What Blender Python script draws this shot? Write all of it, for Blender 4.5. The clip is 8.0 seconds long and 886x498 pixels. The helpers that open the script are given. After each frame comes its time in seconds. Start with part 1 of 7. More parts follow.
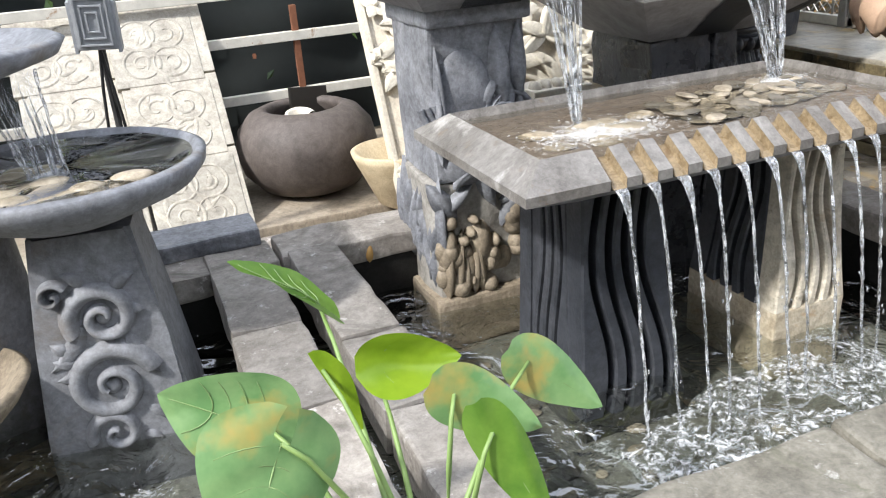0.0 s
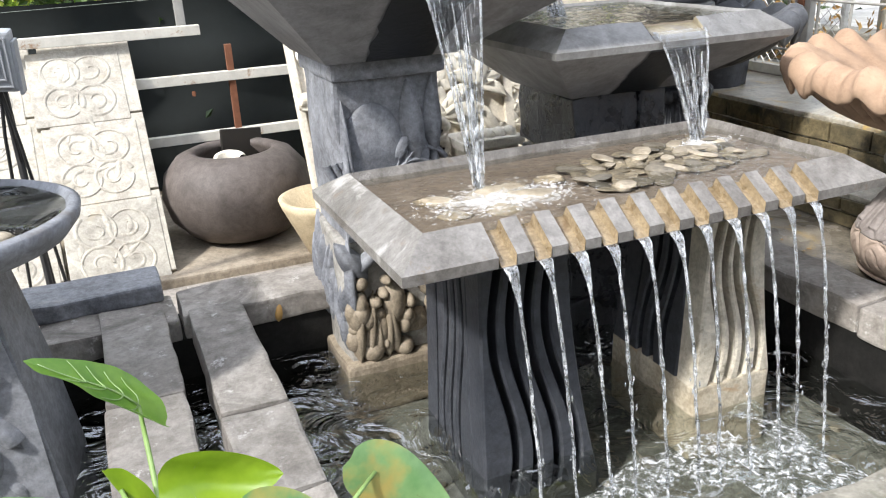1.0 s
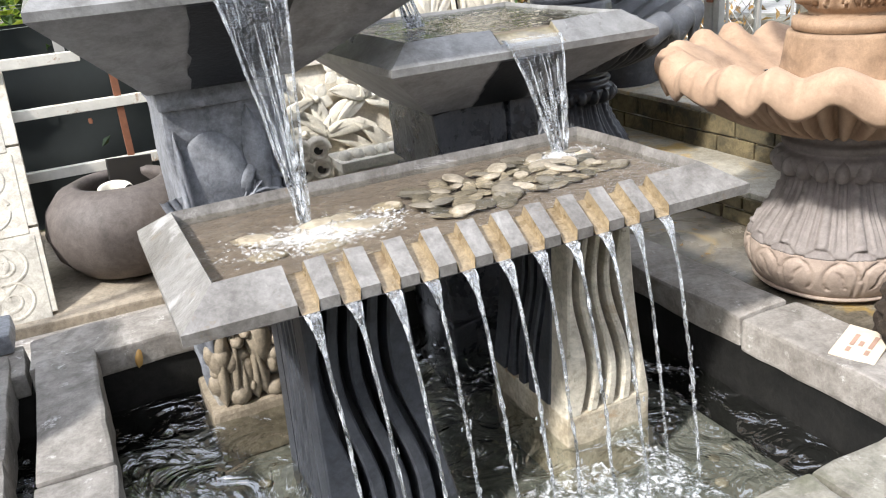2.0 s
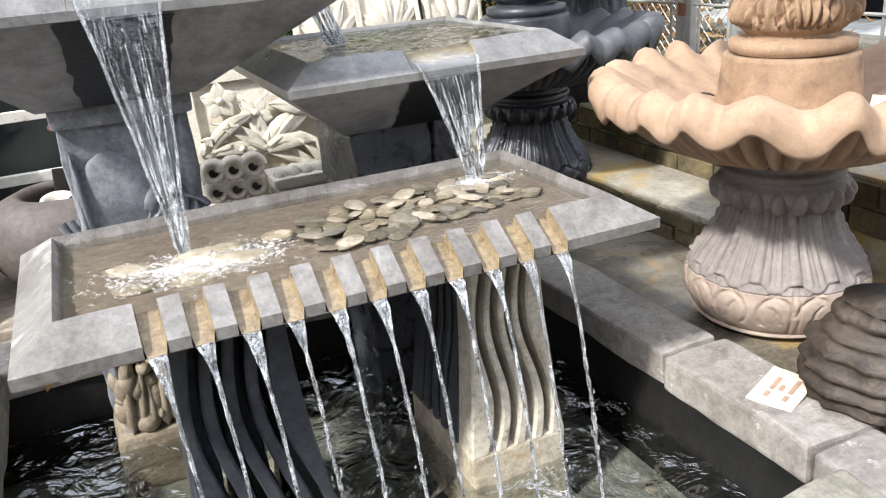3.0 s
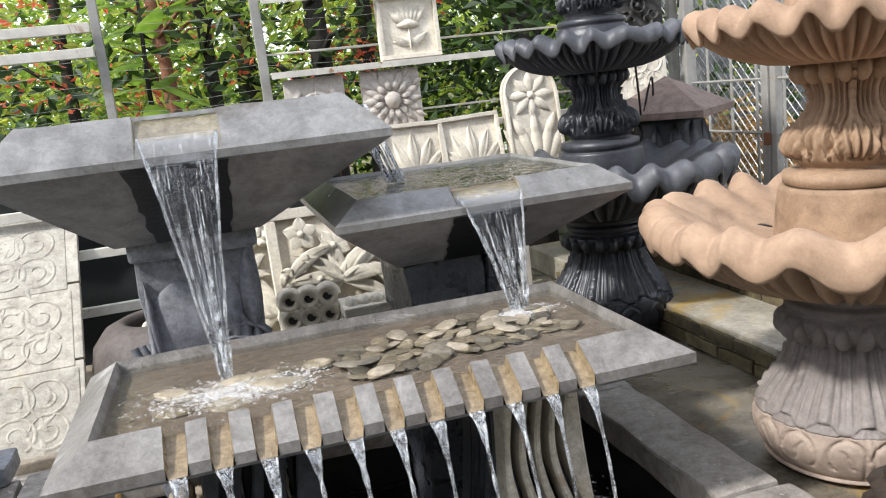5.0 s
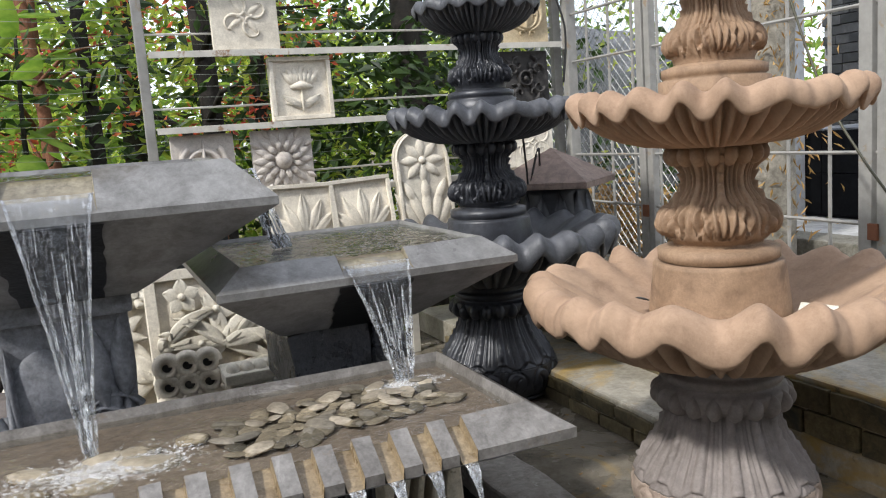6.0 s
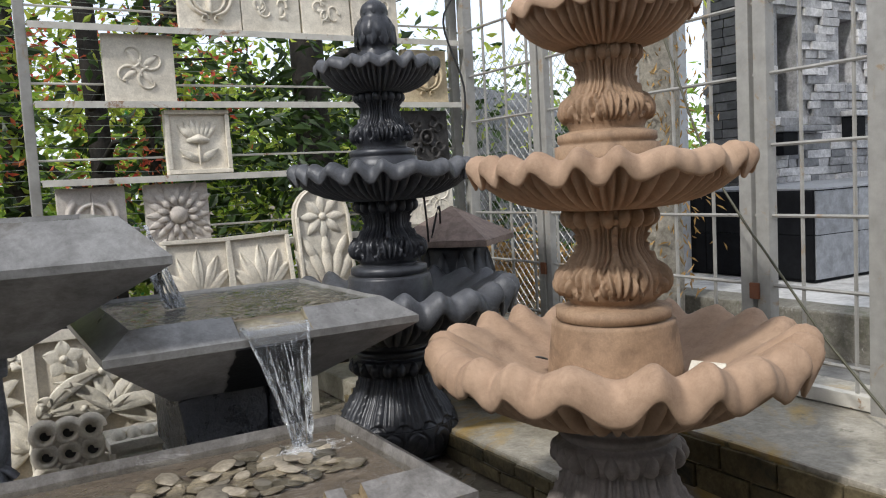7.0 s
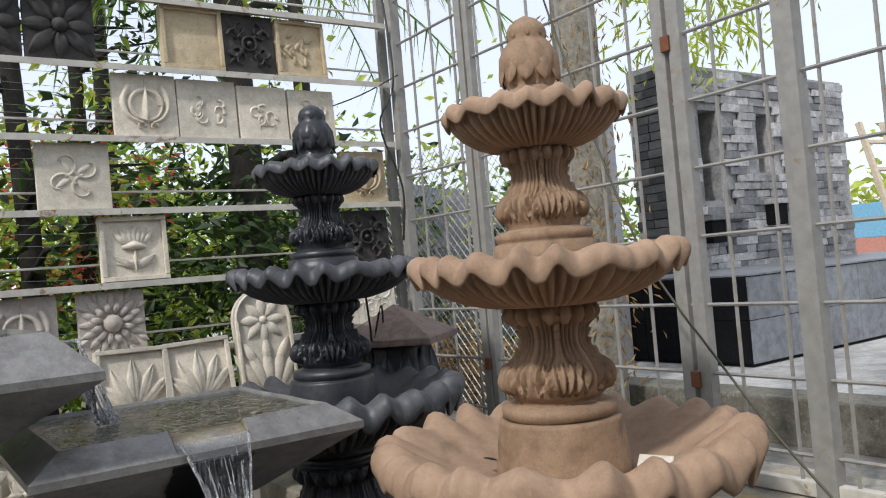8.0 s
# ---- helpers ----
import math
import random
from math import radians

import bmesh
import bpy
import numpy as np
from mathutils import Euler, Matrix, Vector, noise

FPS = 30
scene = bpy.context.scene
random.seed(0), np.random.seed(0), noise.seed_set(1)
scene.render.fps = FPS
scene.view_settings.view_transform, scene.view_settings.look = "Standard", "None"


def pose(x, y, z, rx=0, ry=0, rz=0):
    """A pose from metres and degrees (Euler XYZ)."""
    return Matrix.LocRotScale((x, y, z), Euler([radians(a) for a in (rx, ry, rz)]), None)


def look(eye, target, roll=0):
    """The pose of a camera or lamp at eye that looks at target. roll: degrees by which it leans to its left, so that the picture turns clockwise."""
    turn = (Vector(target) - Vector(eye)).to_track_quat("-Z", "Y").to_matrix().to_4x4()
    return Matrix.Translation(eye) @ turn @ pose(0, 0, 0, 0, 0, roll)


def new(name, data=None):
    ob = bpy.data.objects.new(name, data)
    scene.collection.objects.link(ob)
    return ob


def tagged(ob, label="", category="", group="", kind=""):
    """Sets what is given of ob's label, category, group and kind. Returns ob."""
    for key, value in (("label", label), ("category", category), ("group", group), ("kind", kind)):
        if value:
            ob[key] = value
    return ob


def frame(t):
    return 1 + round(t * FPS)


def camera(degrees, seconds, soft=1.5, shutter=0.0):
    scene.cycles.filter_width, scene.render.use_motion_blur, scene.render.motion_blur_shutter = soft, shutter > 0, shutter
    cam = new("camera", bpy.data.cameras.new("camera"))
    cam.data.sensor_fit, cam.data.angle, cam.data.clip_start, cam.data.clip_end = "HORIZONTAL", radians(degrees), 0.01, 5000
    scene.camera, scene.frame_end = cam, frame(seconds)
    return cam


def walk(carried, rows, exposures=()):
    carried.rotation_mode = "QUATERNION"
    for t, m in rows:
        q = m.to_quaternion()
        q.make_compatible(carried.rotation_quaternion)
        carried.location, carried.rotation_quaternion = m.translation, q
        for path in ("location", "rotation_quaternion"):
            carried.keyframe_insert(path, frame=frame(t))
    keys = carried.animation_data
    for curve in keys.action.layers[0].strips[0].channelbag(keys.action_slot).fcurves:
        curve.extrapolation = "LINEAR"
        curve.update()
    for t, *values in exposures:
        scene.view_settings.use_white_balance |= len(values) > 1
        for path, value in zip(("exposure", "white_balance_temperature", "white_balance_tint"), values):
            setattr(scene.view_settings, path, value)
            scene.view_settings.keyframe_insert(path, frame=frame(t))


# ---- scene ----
cam = camera(57.4, 8.0, 1.1)
PATH = [
    (0, (-1.329, -1.435, 1.51), (-0.671, 0.28, 0.718), -4.2),
    (0.5, (-1.224, -1.415, 1.496), (-0.521, 0.301, 0.748), -2.5),
    (1, (-1.077, -1.371, 1.539), (-0.362, 0.349, 0.809), -2.6),
    (1.5, (-0.946, -1.351, 1.526), (-0.196, 0.355, 0.801), -2.9),
    (2, (-0.709, -1.363, 1.533), (0.048, 0.339, 0.804), -5.4),
    (2.2, (-0.642, -1.386, 1.524), (0.124, 0.313, 0.798), -5.3),
    (3.3, (-0.39, -1.372, 1.543), (0.308, 0.36, 0.827), -5.0),
    (3.5, (-0.384, -1.384, 1.536), (0.287, 0.375, 0.86), -5.7),
    (4, (-0.321, -1.457, 1.548), (0.212, 0.38, 0.963), -6.5),
    (4.2, (-0.289, -1.492, 1.529), (0.195, 0.375, 1.0), -7.3),
    (5.3, (-0.256, -1.473, 1.562), (0.289, 0.416, 1.194), -5.5),
    (5.5, (-0.255, -1.474, 1.574), (0.352, 0.399, 1.224), -5.1),
    (6, (-0.237, -1.469, 1.575), (0.536, 0.354, 1.291), -4.1),
    (6.5, (-0.239, -1.465, 1.581), (0.642, 0.317, 1.36), -3.5),
    (7, (-0.234, -1.458, 1.591), (0.772, 0.263, 1.423), -3.1),
    (7.5, (-0.226, -1.457, 1.603), (0.853, 0.226, 1.556), -3.8),
    (8, (-0.232, -1.459, 1.609), (0.91, 0.182, 1.663), -4.9),
]
walk(cam, [(t, look(eye, target, roll)) for t, eye, target, roll in PATH],
     [(0, 0.7), (1.0, 0.82), (3.5, 0.94), (4.2, 0.8), (5.3, 0.34), (6.5, -0.08), (7.2, -0.3), (8, -0.44)])

# ---- light ----
world = bpy.data.worlds.new("sky")
scene.world = world
world.use_nodes = True
wn = world.node_tree
sky = wn.nodes.new("ShaderNodeTexSky")
sky.sky_type = "NISHITA"
sky.sun_disc = False
sky.sun_elevation = radians(45)
sky.sun_rotation = radians(252)
sky.air_density, sky.dust_density = 1.2, 2.0
# a bright veil of high cloud over the blue
veil = wn.nodes.new("ShaderNodeMix")
veil.data_type, veil.blend_type = "RGBA", "MIX"
veil.inputs[0].default_value = 0.55
veil.inputs[7].default_value = (12.2, 12.9, 14.6, 1.0)
wn.links.new(sky.outputs[0], veil.inputs[6])
wn.nodes["Background"].inputs[1].default_value = 0.15
wn.links.new(veil.outputs[2], wn.nodes["Background"].inputs[0])
sun = new("sun", bpy.data.lights.new("sun", "SUN"))
sun.data.energy, sun.data.angle, sun.data.color = 3.5, radians(4), (1.0, 0.99, 0.975)
sun.matrix_world = look((-6, -2.0, 6.8), (0, 0.4, 0.4))


# ---- materials ----
def rgb(c):
    return (c[0], c[1], c[2], 1.0)


def nodes_of(name):
    m = bpy.data.materials.new(name)
    m.use_nodes = True
    nt = m.node_tree
    return m, nt, nt.nodes, nt.nodes["Principled BSDF"]


def ramp(nt, src, stops):
    r = nt.nodes.new("ShaderNodeValToRGB")
    els = r.color_ramp.elements
    while len(els) < len(stops):
        els.new(0.5)
    for e, (p, c) in zip(els, stops):
        e.position, e.color = p, rgb(c)
    nt.links.new(src, r.inputs[0])
    return r.outputs[0]


def noise_node(nt, scale, detail=6, rough=0.6, vec=None, distort=0.0):
    n = nt.nodes.new("ShaderNodeTexNoise")
    n.inputs["Scale"].default_value = scale
    n.inputs["Detail"].default_value = detail
    n.inputs["Roughness"].default_value = rough
    n.inputs["Distortion"].default_value = distort
    if vec:
        nt.links.new(vec, n.inputs["Vector"])
    return n.outputs["Fac"]


def mix(nt, fac, a, b, mode="MIX"):
    m = nt.nodes.new("ShaderNodeMix")
    m.data_type, m.blend_type = "RGBA", mode
    for sock, val in ((m.inputs[0], fac), (m.inputs[6], a), (m.inputs[7], b)):
        if isinstance(val, (int, float)):
            sock.default_value = val
        elif isinstance(val, tuple):
            sock.default_value = rgb(val)
        else:
            nt.links.new(val, sock)
    return m.outputs[2]


def coords(nt):
    """Place in the world, so that things made of one stuff do not repeat each other."""
    g = nt.nodes.new("ShaderNodeNewGeometry")
    return g.outputs["Position"]


def stone(name, dark, light, stain=None, stain_at=0.55, rough=0.8, scale=6.0, grain=90.0, bump=0.25, spots=None, spec=0.4, vary=0.0, fine_mix=0.25, mottle=0.34):
    """Stone, plaster or concrete: broad mottling, fine grain, stains with soft edges, pits."""
    m, nt, ns, bsdf = nodes_of(name)
    vec = coords(nt)
    broad = noise_node(nt, scale, 5, 0.62, vec, 0.4)
    fine = noise_node(nt, grain, 4, 0.7, vec)
    col = ramp(nt, broad, [(0.32, dark), (0.68, light)])
    col = mix(nt, fine_mix, col, ramp(nt, fine, [(0.3, tuple(c * 0.55 for c in dark)), (0.7, tuple(min(1, c * 1.25) for c in light))]))
    mid = noise_node(nt, scale * 5.5, 7, 0.75, vec, 0.3)
    col = mix(nt, 1.0, col, ramp(nt, mid, [(0.36, (1 - mottle, 0.99 - mottle, 0.98 - mottle)), (0.6, (1.08, 1.08, 1.08))]), "MULTIPLY")
    if stain:
        s = noise_node(nt, scale * 0.6 + 1.3, 8, 0.68, vec, 0.8)
        f = ramp(nt, s, [(stain_at, (0, 0, 0)), (min(stain_at + 0.12, 1), (0.85, 0.85, 0.85))])
        col = mix(nt, f, col, stain)
    if spots:
        s = noise_node(nt, scale * 4.2, 6, 0.75, vec)
        f = ramp(nt, s, [(0.6, (0, 0, 0)), (0.68, (0.8, 0.8, 0.8))])
        col = mix(nt, f, col, spots)
    if vary:
        oi = nt.nodes.new("ShaderNodeObjectInfo")
        f = ramp(nt, oi.outputs["Random"], [(0.0, (1 - vary, 1 - vary, 1 - vary)), (1.0, (1 + vary * 0.4, 1 + vary * 0.3, 1 + vary * 0.2))])
        col = mix(nt, 1.0, col, f, "MULTIPLY")
    nt.links.new(col, bsdf.inputs["Base Color"])
    r = ramp(nt, broad, [(0.3, (rough * 0.82,) * 3), (0.75, (min(1, rough * 1.12),) * 3)])
    nt.links.new(r, bsdf.inputs["Roughness"])
    bsdf.inputs["Specular IOR Level"].default_value = spec
    h = mix(nt, 0.4, mix(nt, 0.5, broad, mid), fine)
    b = ns.new("ShaderNodeBump")
    b.inputs["Strength"].default_value = bump
    b.inputs["Distance"].default_value = 0.01
    nt.links.new(h, b.inputs["Height"])
    nt.links.new(b.outputs[0], bsdf.inputs["Normal"])
    return m


def plain(name, c, rough=0.5, metal=0.0, bump=0.08, scale=25.0, wear=None):
    m, nt, ns, bsdf = nodes_of(name)
    vec = coords(nt)
    n = noise_node(nt, scale, 6, 0.65, vec)
    col = ramp(nt, n, [(0.3, tuple(v * 0.78 for v in c)), (0.7, tuple(min(1, v * 1.1) for v in c))])
    if wear:
        s = noise_node(nt, scale * 0.45, 8, 0.75, vec, 0.6)
        f = ramp(nt, s, [(0.58, (0, 0, 0)), (0.64, (0.9, 0.9, 0.9))])
        col = mix(nt, f, col, wear)
    nt.links.new(col, bsdf.inputs["Base Color"])
    bsdf.inputs["Roughness"].default_value, bsdf.inputs["Metallic"].default_value = rough, metal
    b = ns.new("ShaderNodeBump")
    b.inputs["Strength"].default_value, b.inputs["Distance"].default_value = bump, 0.004
    nt.links.new(n, b.inputs["Height"])
    nt.links.new(b.outputs[0], bsdf.inputs["Normal"])
    return m


def leaf_mat(name, a, b, edge=None, rough=0.45, through_light=0.35, scale=9.0):
    m, nt, ns, bsdf = nodes_of(name)
    vec = coords(nt)
    g = nt.nodes.new("ShaderNodeNewGeometry")
    n = noise_node(nt, scale, 5, 0.6, vec)
    col = ramp(nt, n, [(0.35, a), (0.65, b)])
    per = ramp(nt, g.outputs["Random Per Island"], [(0.0, (0.55, 0.55, 0.55)), (1.0, (1.35, 1.3, 1.1))])
    col = mix(nt, 1.0, col, per, "MULTIPLY")
    if edge:
        f = ramp(nt, noise_node(nt, scale * 0.8, 4, 0.6, vec), [(0.52, (0, 0, 0)), (0.68, (0.8, 0.8, 0.8))])
        col = mix(nt, f, col, edge)
    nt.links.new(col, bsdf.inputs["Base Color"])
    bsdf.inputs["Roughness"].default_value = rough
    tr = ns.new("ShaderNodeBsdfTranslucent")
    nt.links.new(col, tr.inputs["Color"])
    ms = ns.new("ShaderNodeMixShader")
    ms.inputs[0].default_value = through_light
    nt.links.new(bsdf.outputs[0], ms.inputs[1])
    nt.links.new(tr.outputs[0], ms.inputs[2])
    nt.links.new(ms.outputs[0], ns["Material Output"].inputs["Surface"])
    return m


def water_mat(name, tint, ripple, strength, foam=0.0, base=0.05, foam_scale=30.0, gloss=0.03, soft=0.22):
    """Clear water: see-through below, glossy by Fresnel above, ripples by bump, broken white foam that also paints
    glints on falling water.
    """
    m, nt, ns, bsdf = nodes_of(name)
    ns.remove(bsdf)
    vec = coords(nt)
    n = noise_node(nt, ripple, 3, 0.5, vec, 1.2)
    b = ns.new("ShaderNodeBump")
    b.inputs["Strength"].default_value, b.inputs["Distance"].default_value = min(1.0, strength), 0.02 * max(1.0, strength)
    nt.links.new(n, b.inputs["Height"])
    tr = ns.new("ShaderNodeBsdfTransparent")
    tr.inputs[0].default_value = rgb(tint)
    gl = ns.new("ShaderNodeBsdfGlossy")
    gl.inputs["Roughness"].default_value = gloss
    nt.links.new(b.outputs[0], gl.inputs["Normal"])
    fr = ns.new("ShaderNodeFresnel")
    fr.inputs[0].default_value = 1.33
    nt.links.new(b.outputs[0], fr.inputs["Normal"])
    ad = ns.new("ShaderNodeMath")
    ad.operation = "ADD"
    ad.use_clamp = True
    ad.inputs[1].default_value = base
    nt.links.new(fr.outputs[0], ad.inputs[0])
    ms = ns.new("ShaderNodeMixShader")
    nt.links.new(ad.outputs[0], ms.inputs[0])
    nt.links.new(tr.outputs[0], ms.inputs[1])
    nt.links.new(gl.outputs[0], ms.inputs[2])
    out = ms.outputs[0]
    if foam:
        df = ns.new("ShaderNodeBsdfDiffuse")
        df.inputs[0].default_value = (0.85, 0.87, 0.88, 1)
        fv = vec
        if isinstance(foam_scale, tuple):
            mp = ns.new("ShaderNodeMapping")
            mp.inputs["Scale"].default_value = foam_scale
            nt.links.new(vec, mp.inputs["Vector"])
            fv, foam_scale = mp.outputs[0], 1.0
        f = ramp(nt, noise_node(nt, foam_scale, 8, 0.78, fv, 0.6), [(1 - foam, (0, 0, 0)), (min(1.0, 1 - foam + soft), (0.85, 0.85, 0.85))])
        m2 = ns.new("ShaderNodeMixShader")
        nt.links.new(f, m2.inputs[0])
        nt.links.new(out, m2.inputs[1])
        nt.links.new(df.outputs[0], m2.inputs[2])
        out = m2.outputs[0]
    nt.links.new(out, ns["Material Output"].inputs["Surface"])
    return m


def froth_mat(name):
    """White froth: matt bubbles with clear gaps."""
    m, nt, ns, bsdf = nodes_of(name)
    vec = coords(nt)
    bsdf.inputs["Base Color"].default_value = (0.68, 0.67, 0.65, 1)
    bsdf.inputs["Roughness"].default_value = 0.5
    tr = ns.new("ShaderNodeBsdfTransparent")
    ms = ns.new("ShaderNodeMixShader")
    n = mix(nt, 0.45, noise_node(nt, 22, 8, 0.8, vec, 0.8), noise_node(nt, 160, 3, 0.7, vec))
    nt.links.new(ramp(nt, n, [(0.38, (0.05, 0.05, 0.05)), (0.62, (0.36, 0.36, 0.36))]), ms.inputs[0])
    nt.links.new(tr.outputs[0], ms.inputs[1])
    nt.links.new(bsdf.outputs[0], ms.inputs[2])
    nt.links.new(ms.outputs[0], ns["Material Output"].inputs["Surface"])
    b = ns.new("ShaderNodeBump")
    b.inputs["Strength"].default_value, b.inputs["Distance"].default_value = 0.6, 0.01
    nt.links.new(n, b.inputs["Height"])
    nt.links.new(b.outputs[0], bsdf.inputs["Normal"])
    return m


M_TRAY = stone("tray_stone", (0.12, 0.108, 0.095), (0.27, 0.255, 0.235), (0.56, 0.54, 0.51), 0.6, 0.4, 4.6, 110, 0.35, spots=(0.17, 0.135, 0.1), fine_mix=0.22)
M_BED = stone("tray_bed", (0.16, 0.127, 0.1), (0.27, 0.222, 0.18), (0.32, 0.28, 0.23), 0.62, 0.55, 6, 80, 0.2)
M_BASIN = stone("basin_stone", (0.14, 0.14, 0.148), (0.32, 0.318, 0.328), (0.12, 0.112, 0.105), 0.6, 0.5, 2.6, 120, 0.15, fine_mix=0.12)
M_LIP = stone("basin_lip_stone", (0.14, 0.135, 0.127), (0.26, 0.255, 0.243), (0.09, 0.078, 0.062), 0.55, 0.32, 3.2, 120, 0.2, fine_mix=0.15)
# near black: real wet streaks, and painted shade inside the pedestal slots
M_WETSHADE = stone("wet_and_slot_shade_stone", (0.006, 0.007, 0.008), (0.018, 0.019, 0.021), None, 0.6, 0.35, 5, 60, 0.3, spec=0.3)
M_WETDARK = stone("rough_wet_block", (0.02, 0.022, 0.028), (0.075, 0.08, 0.09), None, 0.6, 0.3, 16, 60, 0.9, spec=0.6)
M_FIN = stone("grey_and_shaded_fin_stone", (0.022, 0.025, 0.031), (0.07, 0.074, 0.084), (0.075, 0.085, 0.035), 0.66, 0.4, 6, 70, 0.3)
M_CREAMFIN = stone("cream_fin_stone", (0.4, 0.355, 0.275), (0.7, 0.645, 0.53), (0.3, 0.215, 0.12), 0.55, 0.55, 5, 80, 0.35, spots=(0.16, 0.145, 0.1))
M_OCHRE = stone("ochre_stain_stone", (0.36, 0.29, 0.19), (0.56, 0.5, 0.39), (0.36, 0.2, 0.07), 0.56, 0.6, 9, 80, 0.3)
M_MOSSFOOT = stone("mossy_wet_foot", (0.04, 0.042, 0.03), (0.1, 0.1, 0.08), (0.09, 0.1, 0.025), 0.5, 0.4, 9, 80, 0.4)
M_NOTCH = stone("rusty_channel", (0.17, 0.12, 0.065), (0.34, 0.265, 0.165), (0.13, 0.085, 0.045), 0.56, 0.3, 14, 100, 0.3)
M_SPOUT = stone("spout_stone", (0.16, 0.14, 0.1), (0.29, 0.25, 0.17), (0.16, 0.15, 0.14), 0.55, 0.25, 9, 100, 0.2)
M_SLAB = stone("cream_slab", (0.37, 0.34, 0.285), (0.52, 0.49, 0.42), (0.4, 0.34, 0.24), 0.6, 0.85, 3.5, 120, 0.2, vary=0.15)
M_VEIN = plain("leaf_vein", (0.2, 0.3, 0.11), 0.5)
M_PILASTER = stone("carved_grey_stone", (0.09, 0.096, 0.11), (0.33, 0.338, 0.36), (0.4, 0.385, 0.36), 0.66, 0.6, 6, 70, 0.6)
M_PILASTERFOOT = stone("carved_brown_stone", (0.2, 0.16, 0.11), (0.36, 0.3, 0.22), (0.1, 0.08, 0.06), 0.6, 0.7, 7, 70, 0.5)
M_LPED = stone("scroll_stone", (0.12, 0.125, 0.135), (0.25, 0.255, 0.27), (0.14, 0.12, 0.10), 0.57, 0.65, 4, 80, 0.35)
M_COPING = stone("coping_stone", (0.19, 0.17, 0.148), (0.39, 0.365, 0.332), (0.11, 0.1, 0.085), 0.55, 0.75, 4, 80, 0.6, spots=(0.58, 0.56, 0.53), vary=0.3, fine_mix=0.2)
M_MOSS = stone("mossy_coping", (0.12, 0.11, 0.085), (0.26, 0.243, 0.2), (0.09, 0.09, 0.055), 0.55, 0.85, 5, 60, 0.7, spots=(0.42, 0.41, 0.37))
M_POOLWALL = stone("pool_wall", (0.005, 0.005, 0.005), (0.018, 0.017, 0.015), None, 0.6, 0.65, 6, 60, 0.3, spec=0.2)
M_POOLFLOOR = stone("pool_floor", (0.1, 0.1, 0.082), (0.24, 0.232, 0.2), (0.06, 0.065, 0.05), 0.56, 0.7, 5, 50, 0.4, spots=(0.4, 0.39, 0.34))
M_LEDGE = stone("wet_ledge", (0.05, 0.042, 0.03), (0.27, 0.235, 0.18), (0.4, 0.26, 0.07), 0.57, 0.28, 2.8, 60, 0.3, spots=(0.07, 0.058, 0.04))
M_TREAD = stone("yellowed_tread", (0.18, 0.16, 0.115), (0.5, 0.46, 0.38), (0.46, 0.3, 0.08), 0.53, 0.4, 2.6, 60, 0.3, spots=(0.1, 0.095, 0.06))
M_BRICKS = stone("mossy_brick", (0.07, 0.058, 0.032), (0.21, 0.17, 0.09), (0.03, 0.028, 0.02), 0.52, 0.85, 7, 60, 0.8, vary=0.35)
M_SAND = stone("sandstone", (0.285, 0.183, 0.116), (0.4, 0.275, 0.186), (0.22, 0.14, 0.09), 0.58, 0.85, 3.5, 140, 0.25, fine_mix=0.12, mottle=0.14)
M_SANDSTEM = stone("sandstone_darker", (0.2, 0.125, 0.074), (0.38, 0.255, 0.16), (0.15, 0.095, 0.06), 0.56, 0.75, 5, 140, 0.2, fine_mix=0.14, mottle=0.2)
M_SANDFOOT = stone("brown_grey_foot", (0.17, 0.145, 0.13), (0.29, 0.255, 0.235), (0.42, 0.31, 0.23), 0.66, 0.7, 5, 120, 0.25, fine_mix=0.15, mottle=0.18)
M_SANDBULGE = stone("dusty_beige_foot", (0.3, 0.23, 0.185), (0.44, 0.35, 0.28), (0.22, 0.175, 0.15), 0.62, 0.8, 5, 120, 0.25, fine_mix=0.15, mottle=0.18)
M_PILASTERLOW = stone("pale_grey_stone", (0.24, 0.225, 0.2), (0.4, 0.38, 0.34), (0.16, 0.13, 0.1), 0.58, 0.75, 5, 70, 0.5)
M_CHAR = stone("charcoal_stone", (0.017, 0.018, 0.022), (0.05, 0.053, 0.061), (0.12, 0.122, 0.132), 0.65, 0.36, 5, 120, 0.2)
M_CHARDUST = stone("dusty_charcoal_stone", (0.035, 0.037, 0.042), (0.11, 0.113, 0.122), (0.19, 0.19, 0.198), 0.62, 0.5, 5, 120, 0.2, mottle=0.2)
M_CREAM = stone("cream_stone", (0.56, 0.51, 0.41), (0.75, 0.7, 0.59), (0.55, 0.46, 0.3), 0.64, 0.85, 3.5, 120, 0.2, mottle=0.14)
M_TILE = stone("pale_relief_stone", (0.56, 0.505, 0.41), (0.76, 0.705, 0.59), (0.48, 0.41, 0.29), 0.64, 0.88, 4, 120, 0.25, vary=0.16, mottle=0.14)
M_TILEGREY = stone("grey_relief_stone", (0.4, 0.355, 0.31), (0.57, 0.52, 0.46), None, 0.6, 0.85, 4, 120, 0.25, mottle=0.14)
M_TILETAN = stone("tan_relief_stone", (0.42, 0.33, 0.2), (0.6, 0.5, 0.34), None, 0.6, 0.85, 4, 120, 0.2, mottle=0.14)
M_TILEDARK = stone("dark_relief_stone", (0.03, 0.028, 0.026), (0.075, 0.07, 0.065), None, 0.6, 0.75, 5, 120, 0.2)
M_CLAY = stone("brown_clay", (0.085, 0.07, 0.062), (0.13, 0.108, 0.095), (0.25, 0.22, 0.2), 0.68, 0.7, 3, 140, 0.12)
